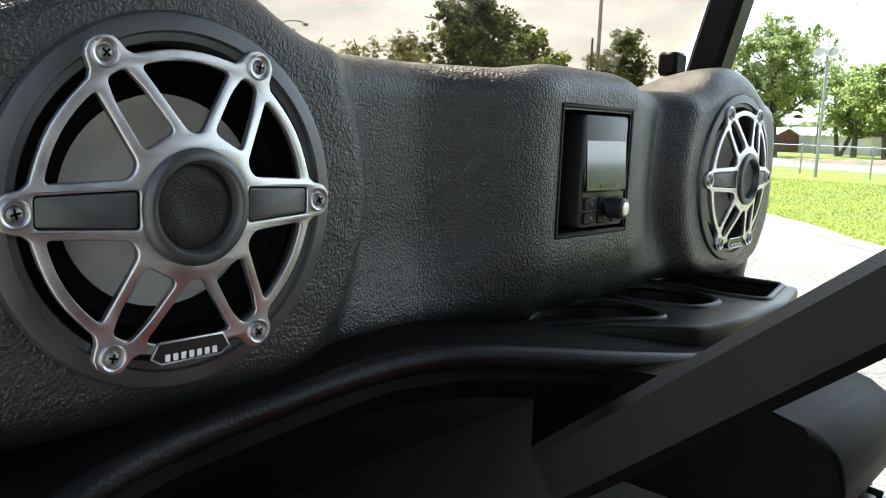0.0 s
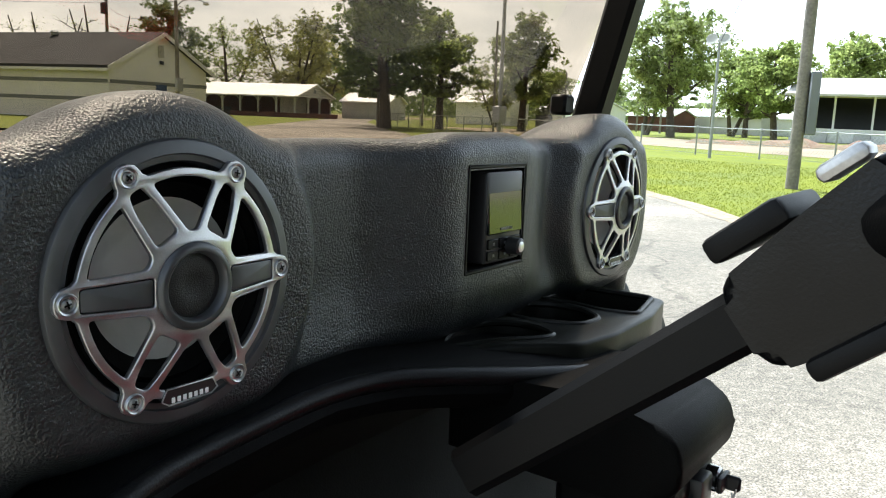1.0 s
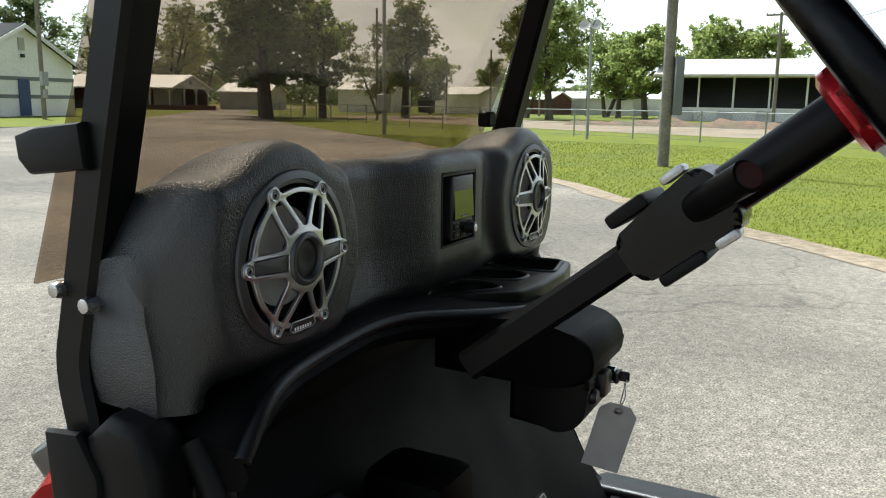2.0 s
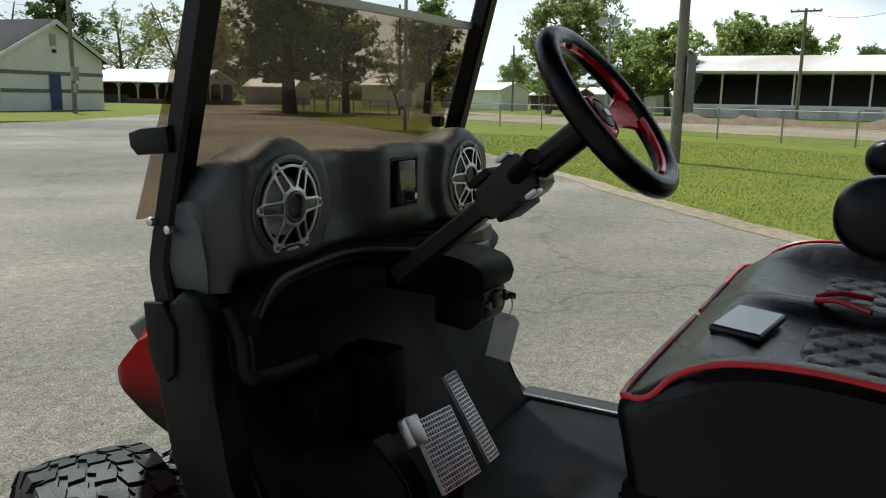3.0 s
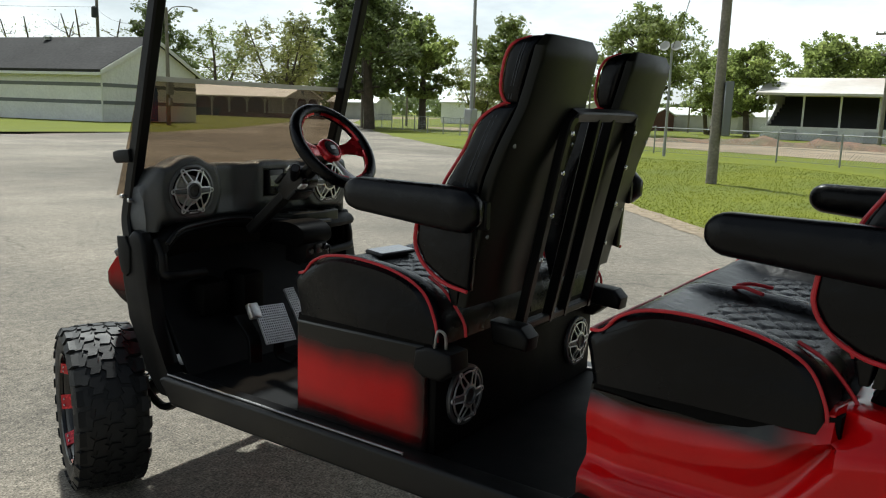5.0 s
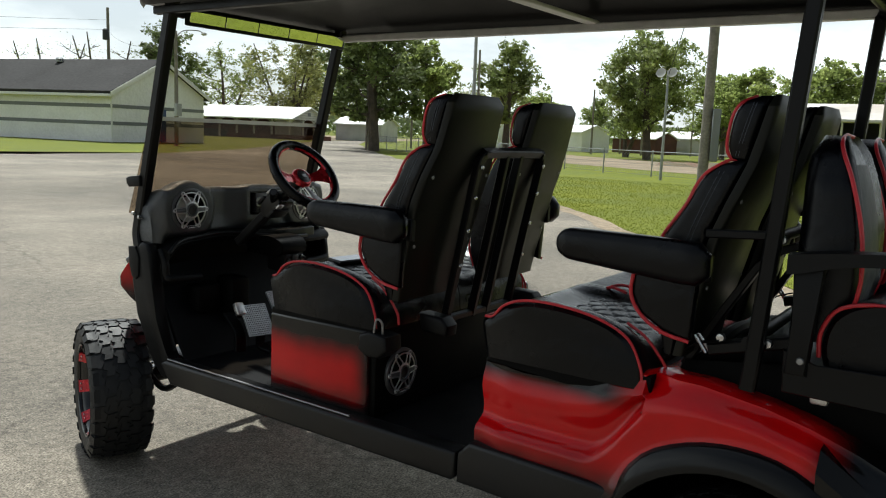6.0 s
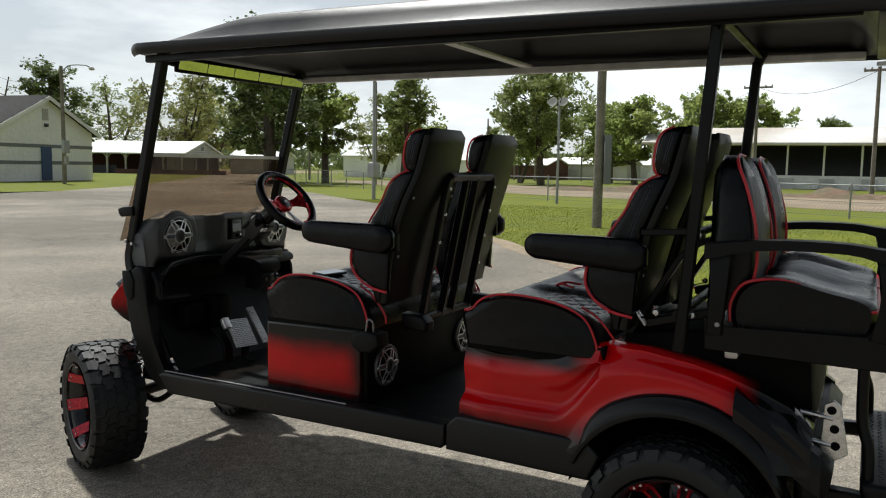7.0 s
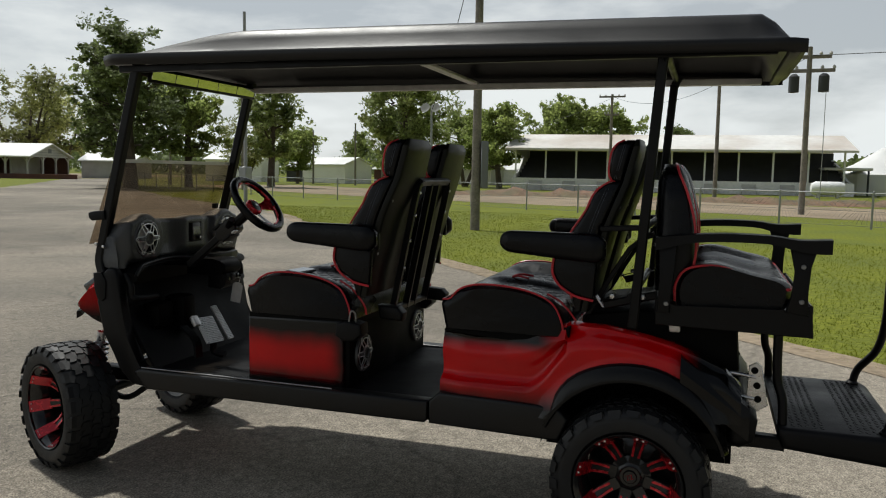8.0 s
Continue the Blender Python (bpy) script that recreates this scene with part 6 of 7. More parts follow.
def sheet(name, outline, z, material, label, wobble=0.0, step=0.5):
    """A flat sheet with an uneven edge."""
    b = NB()
    for field in (outline if isinstance(outline[0], list) else [outline]):
        pts = []
        for p, q in zip(field, field[1:] + field[:1]):
            d = math.dist(p, q)
            k = 1 if d > 90 else max(1, min(80, int(d / step)))
            for i in range(k):
                x, y = p[0] + (q[0] - p[0]) * i / k, p[1] + (q[1] - p[1]) * i / k
                v = noise.noise_vector((x * 0.6, y * 0.6, 3.0)) * wobble + noise.noise_vector((x * 2.7, y * 2.7, 1.0)) * wobble * 0.4
                pts.append((x + v.x, y + v.y, z))
        c = (sum(p[0] for p in field) / len(field), sum(p[1] for p in field) / len(field), z)
        vc, vs = b.verts.new(c), [b.verts.new(p) for p in pts]
        for i in range(len(vs)):
            b.faces.new((vc, vs[i], vs[(i + 1) % len(vs)]))
    bmesh.ops.remove_doubles(b, verts=b.verts[:], dist=0.001)
    return tagged(part(name, b, material, None, label), kind="structure", category=name)


b = NB()
bmesh.ops.create_grid(b, x_segments=8, y_segments=8, size=1800)
ground = tagged(part("ground", b, M_GRASS, None, "wide flat mown grass ground"), kind="structure", category="ground")
ground.location.z = -0.025
EDGE = [(-60, -52), (-14, -21), (-4, -11.0), (0.6, -6.2), (3.1, -3.9), (4.3, -2.8), (6.4, -0.75), (8.3, 1.1), (10.9, 3.3), (15.3, 7.2), (21.3, 12.1), (31.8, 24.5), (40, 33), (62, 54), (84, 72)]
# the asphalt is laid in convex fields that share their edges
FIELDS = [[(-160, p[1]), p, q, (-160, q[1])] for p, q in zip(EDGE[:11], EDGE[1:11])]
FIELDS += [[(-160, 12.1), (21.3, 12.1), (22, 31), (14.2, 29.2), (2, 36.5), (-40, 52), (-160, 70)], [(21.3, 12.1), (31.8, 24.5), (40, 33), (31, 36.5), (22, 31)],
           [(40, 33), (62, 54), (50, 51.5), (31, 36.5)], [(62, 54), (84, 72), (74, 71), (50, 51.5)]]
sheet("road", FIELDS, 0.0, M_ROAD, "weathered pale grey asphalt with cracks and loose grit", 0.22)
rims = EDGE[2:11]
sheet("verge", [[(p[0] - 0.17, p[1] + 0.17), (p[0] + 0.10, p[1] - 0.10), (q[0] + 0.10, q[1] - 0.10), (q[0] - 0.17, q[1] + 0.17)] for p, q in zip(rims, rims[1:])], 0.005, M_DIRT,
      "strip of loose tan soil along the asphalt edge", 0.16, 0.22)
FENCE = [(13, -26), (20.5, -12), (25.6, -2.2), (28.8, 4.6), (31.8, 12.6), (35.8, 20.5), (41.5, 29.5), (52, 44)]
off = lambda d: [(x + d * 0.92, y - d * 0.35) for x, y in FENCE]
TR_A, TR_B = off(5.5), off(19)
sheet("track", [[TR_A[i], TR_B[i], TR_B[i + 1], TR_A[i + 1]] for i in range(len(TR_A) - 1)], -0.012, M_DIRT, "bare tan dirt race track behind the fence", 0.5)
sheet("far_road", [(70, 70), (140, 95), (140, 140), (60, 100)], -0.010, M_DIRT, "pale gravel yard round the pavilion", 0.5)

# grass blades along the near verge
M_BLADE = mat("grass_blade", (0.172, 0.190, 0.018), 0.75, alt=(0.130, 0.152, 0.016), scale=0.7, island=0.14, spec=0.25)
rng = random.Random(5)
verts, faces = [], []


def edge_y(x):
    return lerp_table([(p[0], p[1]) for p in EDGE], x)


made = 0
while made < 90000:
    t = rng.random() ** 1.6
    x = 1.0 + 25 * t
    y0 = edge_y(x)
    d = rng.random() ** 1.4 * 14 - 0.10
    y = y0 - d
    if math.hypot(x - 16.35, y - 3.2) < 0.1:
        continue
    h = (0.016 + 0.020 * rng.random()) * (1.25 if d < 0.25 else 1.0)
    a_ = rng.random() * math.pi
    w = 0.004 + 0.006 * t
    lx, ly = rng.uniform(-0.03, 0.03), rng.uniform(-0.03, 0.03)
    i = len(verts)
    verts += [(x - w * math.cos(a_), y - w * math.sin(a_), -0.025), (x + w * math.cos(a_), y + w * math.sin(a_), -0.025), (x + lx, y + ly, h - 0.025)]
    faces.append((i, i + 1, i + 2))
    made += 1
me = bpy.data.meshes.new("grass")
me.from_pydata(verts, [], faces)
me.materials.append(M_BLADE)
tagged(new("grass", me), "short green grass blades along the asphalt edge", "grass", kind="stuff")

# loose grit on the asphalt
M_GRIT = mat("grit", (0.30, 0.28, 0.25), 0.9, var=0.5, island=0.5, scale=3)
verts, faces = [], []
for _ in range(9000):
    x, y = -3.2 + 9.5 * rng.random(), -3.5 + 11 * rng.random()
    if y < edge_y(max(x, 0.6)) - 0.1:
        continue
    s_ = 0.002 + 0.005 * rng.random() ** 3
    i = len(verts)
    a_ = rng.random() * 6.28
    verts += [(x + s_ * math.cos(a_ + k * 2.09), y + s_ * math.sin(a_ + k * 2.09) * 0.8, 0.0) for k in range(3)] + [(x, y, s_ * 0.9)]
    faces += [(i, i + 1, i + 3), (i + 1, i + 2, i + 3), (i + 2, i, i + 3)]
me = bpy.data.meshes.new("grit")
me.from_pydata(verts, [], faces)
me.materials.append(M_GRIT)
tagged(new("grit", me), "loose grey grit scattered over the asphalt", "grit", kind="stuff")

# ---- buildings ----
M_WALL = mat("white_painted_block", (0.88, 0.88, 0.88), 0.7, var=0.08, scale=0.6, fine=0.05, fine_scale=6, bump=0.3, bump_scale=3)
M_STRIPE = mat("grey_stripe_paint", (0.20, 0.21, 0.22), 0.7, var=0.15, scale=1)
M_SHINGLE = mat("dark_shingle", (0.050, 0.048, 0.047), 0.9, spec=0.2, var=0.3, scale=0.5, fine=0.25, fine_scale=5)
M_BLUE = mat("blue_door_paint", (0.035, 0.075, 0.19), 0.5, var=0.2, scale=1)
M_WHITEROOF = mat("white_sheet_roof", (0.82, 0.82, 0.80), 0.5, var=0.12, scale=0.3)
M_RUSTROOF = mat("rust_streaked_sheet_roof", (0.72, 0.71, 0.68), 0.55, alt=(0.50, 0.43, 0.36), scale=0.14, fine=0.06, fine_scale=2)
M_DARKWALL = mat("dark_boarding", (0.055, 0.058, 0.062), 0.8, var=0.35, scale=0.7)
M_REDWALL = mat("brown_red_boarding", (0.13, 0.055, 0.042), 0.8, var=0.4, scale=0.6)
M_CONC = mat("pale_concrete", (0.55, 0.54, 0.51), 0.85, var=0.2, scale=0.7)
M_WOODPOLE = mat("grey_weathered_wood", (0.26, 0.235, 0.20), 0.85, var=0.35, scale=3, fine=0.2, fine_scale=20, bump=0.4, bump_scale=30)
M_GALV = mat("galvanised_steel", (0.36, 0.37, 0.37), 0.5, metal=0.5, var=0.2, scale=3)

house = thing("white_building", "long white block building with grey stripes and blue door", "building", frame_of((29.1, 47.1, 0), (0.969, 0.233, 0), (-0.233, 0.969, 0)))
HW, HL, HH, HP = 9.5, 24.0, 3.45, 5.75
b = NB()
prism(b, [(0, 0), (HW, 0), (HW, HH), (HW / 2, HP), (0, HH)], 0, HL, 0, 1, Matrix(((0, 1, 0, 0), (1, 0, 0, 0), (0, 0, 1, 0), (0, 0, 0, 1))))
part("wall", b, M_WALL, house)
b = NB()
for z in (1.15, 2.30):
    box(b, (-0.03, -0.03, z), (HW + 0.03, -0.004, z + 0.24))
    box(b, (-0.03, -0.03, z), (-0.004, HL, z + 0.24))
part("stripe", b, M_STRIPE, house, "grey painted stripe")
for s_ in (0, 1):
    b = NB()
    sl = (HP - HH) / (HW / 2)
    x0 = -0.5 if s_ == 0 else HW + 0.5
    z0 = HH - 0.5 * sl
    A = [Vector((x0, y, z)) for y, z in ((-0.4, z0), (-0.4, z0 + 0.18), (HL + 0.4, z0 + 0.18), (HL + 0.4, z0))]
    B = [Vector((HW / 2, y, z)) for y, z in ((-0.4, HP), (-0.4, HP + 0.18), (HL + 0.4, HP + 0.18), (HL + 0.4, HP))]
    loft(b, [A, B], ring=True, caps=True)
    part("roof", b, M_SHINGLE, house, "dark shingle roof")
    b = NB()
    A = [Vector((x0, y, z)) for y, z in ((-0.46, z0 - 0.14), (-0.46, z0 + 0.14), (-0.402, z0 + 0.14), (-0.402, z0 - 0.14))]
    B = [Vector((HW / 2, y, z)) for y, z in ((-0.46, HP - 0.14), (-0.46, HP + 0.14), (-0.402, HP + 0.14), (-0.402, HP - 0.14))]
    loft(b, [A, B], ring=True, caps=True)
    part("bargeboard", b, M_WHITEROOF, house)
b = NB()
box(b, (-0.55, -0.4, HH - 0.45), (-0.42, HL, HH - 0.25), 0.02, 1)
rod(b, (-0.08, -0.06, 0.1), (-0.08, -0.06, HH - 0.3), 0.06, 8)
part("gutter", b, M_WHITEROOF, house)
b = NB()
box(b, (4.2, -0.08, 0.05), (5.2, -0.034, 2.38), 0.01, 1)
part("door", b, M_BLUE, house, "plain blue door")
b = NB()
box(b, (4.45, -0.06, 4.2), (5.0, -0.01, 5.0), 0.01, 1)
for k in range(6):
    box(b, (4.48, -0.09, 4.25 + k * 0.12), (4.97, -0.06, 4.33 + k * 0.12))
part("gable_vent", b, M_CONC, house)
b = NB()
box(b, (4.6, -0.2, 3.75), (4.85, -0.01, 3.98), 0.02, 1)
part("gable_lamp", b, M_DARKWALL, house)
b = NB()
lathe(b, [(0.25, 0), (0.25, 0.2), (0.32, 0.22), (0.2, 0.34), (0, 0.36)], Matrix.Translation((HW / 2 - 0.6, 9.0, HP - 0.1)), 14)
part("roof_vent", b, M_GALV, house)

pav = thing("pavilion", "long open pavilion with white roof and brown boarding", "pavilion", frame_of((60.5, 105.2, 0), (0.28, -0.96, 0), (0.96, 0.28, 0)))
PL, PW = 34.0, 9.0
b = NB()
for s_ in (-1, 1):
    A = [Vector((x, PW / 2 + s_ * (PW / 2 + 0.6), z)) for x, z in ((0, 2.45), (0, 2.6), (PL + 0.5, 2.6), (PL + 0.5, 2.45))]
    B = [Vector((x, PW / 2, z)) for x, z in ((0, 4.05), (0, 4.2), (PL + 0.5, 4.2), (PL + 0.5, 4.05))]
    loft(b, [A, B], ring=True, caps=True)
part("roof", b, M_WHITEROOF, pav, "white sheet-metal roof")
b = NB()
box(b, (0, PW - 0.2, 0), (PL, PW, 2.6))
part("boarding", b, M_REDWALL, pav, "brown-red boarding")
b = NB()
box(b, (0, 0.25, 0), (PL - 9.5, 0.35, 1.0), 0.02, 1)
part("low_wall", b, M_DARKWALL, pav, "dark low wall between the posts")
b = NB()
box(b, (PL - 3.6, 2.2, 0), (PL - 3.4, PW - 0.3, 2.5))
part("end_wall", b, M_CONC, pav, "pale inner end wall")
b = NB()
prism(b, [(-0.3, 2.5), (PW + 0.3, 2.5), (PW / 2, 4.08)], PL, PL + 0.1)
pg = part("gable", b, M_CONC, pav, "pale boarded gable")
for z, half_w in ((2.75, 3.9), (3.05, 3.0), (3.35, 2.1), (3.65, 1.2)):
    b = NB()
    box(b, (PL + 0.1, PW / 2 - half_w, z), (PL + 0.13, PW / 2 + half_w, z + 0.035))
    part("board_joint", b, M_STRIPE, pg)
b = NB()
box(b, (PL + 0.1, PW / 2 - 0.35, 3.0), (PL + 0.14, PW / 2 + 0.35, 3.5), 0.01, 1)
part("gable_vent", b, M_STRIPE, pg)
for px, py in [(k * 2.6, 0.0) for k in range(14)] + [(PL, 3.0), (PL, 6.0), (PL, PW)]:
    b = NB()
    box(b, (px - 0.10, py - 0.10, 0), (px + 0.10, py + 0.08, 2.5))
    post = part("post", b, M_CONC, pav)
    b = NB()
    for s_ in (-1, 1):
        if py == 0.0:
            tube(b, [(px, py, 1.75), (px + s_ * 0.35, py, 2.3), (px + s_ * 0.7, py, 2.48)], 0.06, sub=2, flat=(0.10, 0.10))
        else:
            tube(b, [(px, py, 1.75), (px, py + s_ * 0.35, 2.3), (px, py + s_ * 0.7, 2.48)], 0.06, sub=2, flat=(0.10, 0.10))
    part("brace", b, M_CONC, pav)
b = NB()
box(b, (PL - 9.0, -0.8, 0.0), (PL + 6.0, -0.6, 0.55), 0.03, 1)
part("bench_wall", b, M_REDWALL, pav, "low brown wall in front of the pavilion")
annex = thing("annex_shed", "low pale shed with white roof beside the pavilion", "shed", frame_of((82.6, 76.6, 0), (0.28, -0.96, 0), (0.96, 0.28, 0)))
b = NB()
prism(b, [(0, 0), (6, 0), (6, 2.3), (3, 3.4), (0, 2.3)], 0, 7)
part("wall", b, M_CONC, annex)
b = NB()
for s_ in (-1, 1):
    A = [Vector((x, 3 + s_ * 3.4, z)) for x, z in ((-0.3, 2.2), (-0.3, 2.35), (7.3, 2.35), (7.3, 2.2))]
    B = [Vector((x, 3, z)) for x, z in ((-0.3, 3.45), (-0.3, 3.6), (7.3, 3.6), (7.3, 3.45))]
    loft(b, [A, B], ring=True, caps=True)
part("roof", b, M_WHITEROOF, annex)
b = NB()
box(b, (3, 2.4, 3.4), (4.2, 3.6, 4.3), 0.05, 1)
part("roof_vent", b, M_CONC, annex)

stand = thing("grandstand", "covered grandstand with rust-streaked white roof and white walls", "grandstand", frame_of((72.4, 15.6, 0), (0.05, -1, 0), (1, 0.05, 0)))
GL, GD = 30.0, 10.0
b = NB()
A = [Vector((x, -1.2, z)) for x, z in ((-0.6, 3.75), (-0.6, 3.95), (GL, 3.95), (GL, 3.75))]
B = [Vector((x, GD * 0.55, z)) for x, z in ((-0.6, 5.35), (-0.6, 5.55), (GL, 5.55), (GL, 5.35))]
C = [Vector((x, GD + 0.6, z)) for x, z in ((-0.6, 3.9), (-0.6, 4.1), (GL, 4.1), (GL, 3.9))]
loft(b, [A, B, C], ring=True, caps=True)
part("roof", b, M_RUSTROOF, stand, "white sheet roof with rust streaks")
b = NB()
prism(b, [(0.0, 0), (0.0, 1.0), (2.5, 1.5), (6.0, 3.2), (-0.8, 3.8), (GD * 0.55, 5.3), (GD, 3.9), (GD, 0)], -0.2, 0.0)
part("side_wall", b, M_WALL, stand)
b = NB()
prism(b, [(0.0, 0), (0.0, 1.0), (2.5, 1.4), (6.0, 2.6), (GD, 3.4), (GD, 0)], GL - 0.2, GL)
part("side_wall", b, M_WALL, stand)
b = NB()
box(b, (0, GD - 0.3, 0), (GL, GD, 4.0))
part("back_wall", b, M_DARKWALL, stand)
for k in range(7):
    b = NB()
    box(b, (0, 1.2 + k * 1.2, 0), (GL, 2.4 + k * 1.2, 0.9 + k * 0.38))
    part("tier", b, M_DARKWALL, stand, "dark seating tier")
b = NB()
box(b, (0, -0.1, 0), (GL, 0.1, 1.15))
part("front_wall", b, M_WALL, stand, "low white front wall")
for k in range(11):
    b = NB()
    rod(b, (0.2 + k * 2.9, 0.25, 0), (0.2 + k * 2.9, 0.25, 3.9), 0.09, 8)
    part("post", b, M_WALL, stand)
for k in range(9):
    b = NB()
    x = 1.6 + k * 3.2
    prism(b, [(-0.15, 0), (-0.9, 0), (-0.15, 0.9)], x, x + 1.2)
    part("buttress", b, M_CONC, stand)

shelter = thing("picnic_shelter", "small open shelter with white flat roof", "shelter", pose(80, -14.3, 0))
b = NB()
box(b, (-3, -2, 2.3), (3, 2, 2.55), 0.03, 1)
part("roof", b, M_WHITEROOF, shelter)
for dx in (-2.7, 2.7):
    for dy in (-1.7, 1.7):
        b = NB()
        rod(b, (dx, dy, 0), (dx, dy, 2.3), 0.09, 8)
        part("post", b, M_DARKWALL, shelter)
tent = thing("marquee", "white peaked marquee tent", "tent", pose(86, -19.0, 0))
b = NB()
lathe(b, [(5.5, 0), (5.5, 2.0), (3.0, 3.0), (0.6, 4.6), (0, 4.8)], seg=10)
part("canvas", b, M_WHITEROOF, tent, sharp=20)
tank = thing("gas_tank", "white horizontal gas tank on a cradle", "tank", pose(66, -11.3, 0))
b = NB()
lathe(b, [(0, -1.3), (0.4, -1.2), (0.55, -0.9), (0.55, 0.9), (0.4, 1.2), (0, 1.3)], Matrix.Translation((0, 0, 0.75)) @ Matrix.Rotation(radians(90), 4, "X"), 18)
part("vessel", b, M_WALL, tank)
b = NB()
for dy in (-0.7, 0.7):
    box(b, (-0.4, dy - 0.1, 0), (0.4, dy + 0.1, 0.4))
part("cradle", b, M_CONC, tank)

# low far sheds and vans beyond the track
for k, (x, y, w, h, mt, lab) in enumerate(((88, 42, 9, 2.2, M_WALL, "low white shed far behind the track"), (96, 36, 7, 1.8, M_REDWALL, "low red shed far behind the track"),
                                           (100, 29, 10, 2.0, M_CONC, "low grey shed far behind the track"), (84, 53, 8, 2.6, M_WALL, "low white shed behind the trees"),
                                           (105, 22, 12, 2.0, M_WALL, "low white shed far behind the track"), (92, 48, 5, 1.6, M_DARKWALL, "low dark shed behind the trees"))):
    sh = thing("far_shed", lab, "shed", pose(x, y, 0, 0, 0, 62 + 9 * k))
    b = NB()
    prism(b, [(-2, 0), (2, 0), (2, h), (0, h + 0.8), (-2, h)], -w / 2, w / 2)
    part("wall", b, mt, sh)
    b = NB()
    for s_ in (-1, 1):
        A = [Vector((x_, s_ * 2.3, z)) for x_, z in ((-w / 2 - 0.2, h - 0.05), (-w / 2 - 0.2, h + 0.08), (w / 2 + 0.2, h + 0.08), (w / 2 + 0.2, h - 0.05))]
        B = [Vector((x_, 0, z)) for x_, z in ((-w / 2 - 0.2, h + 0.85), (-w / 2 - 0.2, h + 0.98), (w / 2 + 0.2, h + 0.98), (w / 2 + 0.2, h + 0.85))]
        loft(b, [A, B], ring=True, caps=True)
    part("roof", b, M_WHITEROOF, sh)

# earth bank behind the track
b = NB()
rows = []
for i in range(90):
    t = i / 89
    x, y = 47 + 2 * math.sin(t * 9), 16 - 46 * t
    row = []
    for j in range(7):
        u = j / 6
        h = math.sin(math.pi * u) * (0.30 + 0.35 * noise.noise((x * 0.2, y * 0.5, 0.0)) + 0.25 * noise.noise((y * 1.7, u * 3, 2.0)))
        row.append(Vector((x + 4.0 * u, y, max(-0.03, h) if 0 < j < 6 else -0.03)))
    rows.append(row)
loft(b, rows)
M_EARTH = mat("reddish_earth", (0.20, 0.115, 0.075), 0.95, alt=(0.115, 0.10, 0.05), scale=0.5, fine=0.35, fine_scale=3, bump=0.6, bump_scale=4)
tagged(part("earth_bank", b, M_EARTH, None, "low bank of bare reddish earth beyond the track"), kind="structure", category="earth bank")

# ---- fence ----
fence = thing("chain_link_fence", "galvanised chain-link fence along the dirt track", "fence")
acc = []
for p, q in zip(FENCE, FENCE[1:]):
    d = math.dist(p, q)
    k = int(round(d / 2.9))
    acc += [(p[0] + (q[0] - p[0]) * i / k, p[1] + (q[1] - p[1]) * i / k) for i in range(k)]
b = NB()
rod(b, (0, 0, -0.03), (0, 0, 1.08), 0.032, 8)
lathe(b, [(0.036, 1.07), (0.036, 1.09), (0, 1.11)], None, 8)
post0 = part("post", b, M_GALV, fence)
post0.location = (*acc[0], 0)
for p in acc[1:]:
    clone(post0, fence, Matrix.Translation((*p, 0)))
b = NB()
for p, q in zip(acc, acc[1:]):
    rod(b, (*p, 1.04), (*q, 1.04), 0.022, 6)
tagged(part("top_rail", b, M_GALV, fence), kind="stuff")
b = NB()
for p, q in zip(acc, acc[1:]):
    P_, Q_ = Vector((*p, 0)), Vector((*q, 0))
    for z in (0.05, 0.5):
        rod(b, P_ + Vector((0, 0, z)), Q_ + Vector((0, 0, z)), 0.006, 3)
    for i in range(18):
        a0, a1 = P_.lerp(Q_, i / 18), P_.lerp(Q_, min(1, (i + 6) / 18))
        a2 = P_.lerp(Q_, max(0, (i - 6) / 18))
        rod(b, a0 + Vector((0, 0, 0.03)), a1 + Vector((0, 0, 1.03)), 0.0028, 3)
        rod(b, a0 + Vector((0, 0, 0.03)), a2 + Vector((0, 0, 1.03)), 0.0028, 3)
tagged(part("wire_mesh", b, M_GALV, fence), kind="stuff")


# ---- poles ----
def pole(x, y, h, r, name="utility_pole", label="weathered grey wooden utility pole", mt=None, z0=0.0):
    p = thing(name, label, "pole", pose(x, y, z0))
    b = NB()
    tube(b, [(0, 0, -0.05), (0.02, 0, h * 0.5), (0, 0.01, h)], r, 12, sub=4, taper=0.72)
    part("mast", b, mt or M_WOODPOLE, p)
    return p


def crossarm(p, z, w, rz, boxes=0):
    m = Matrix.Translation((0, 0, z)) @ Matrix.Rotation(radians(rz), 4, "Z")
    b = NB()
    box(b, (-w / 2, -0.06, -0.07), (w / 2, 0.06, 0.07), 0.01, 1, m)
    part("crossarm", b, M_WOODPOLE, p)
    for k in (-0.95, -0.5, 0.5, 0.95):
        b = NB()
        lathe(b, [(0.05, 0), (0.07, 0.06), (0.04, 0.12), (0, 0.15)], m @ Matrix.Translation((k * w / 2, 0, 0.07)), 8)
        part("insulator", b, M_CONC, p)
    for k in range(boxes):
        b = NB()
        lathe(b, [(0, -0.45), (0.2, -0.42), (0.2, 0.2), (0.1, 0.3), (0, 0.32)], m @ Matrix.Translation(((-0.55, 0.55)[k % 2], 0.2, -0.45)), 12)
        part("transformer", b, M_DARKWALL, p, "dark transformer can")


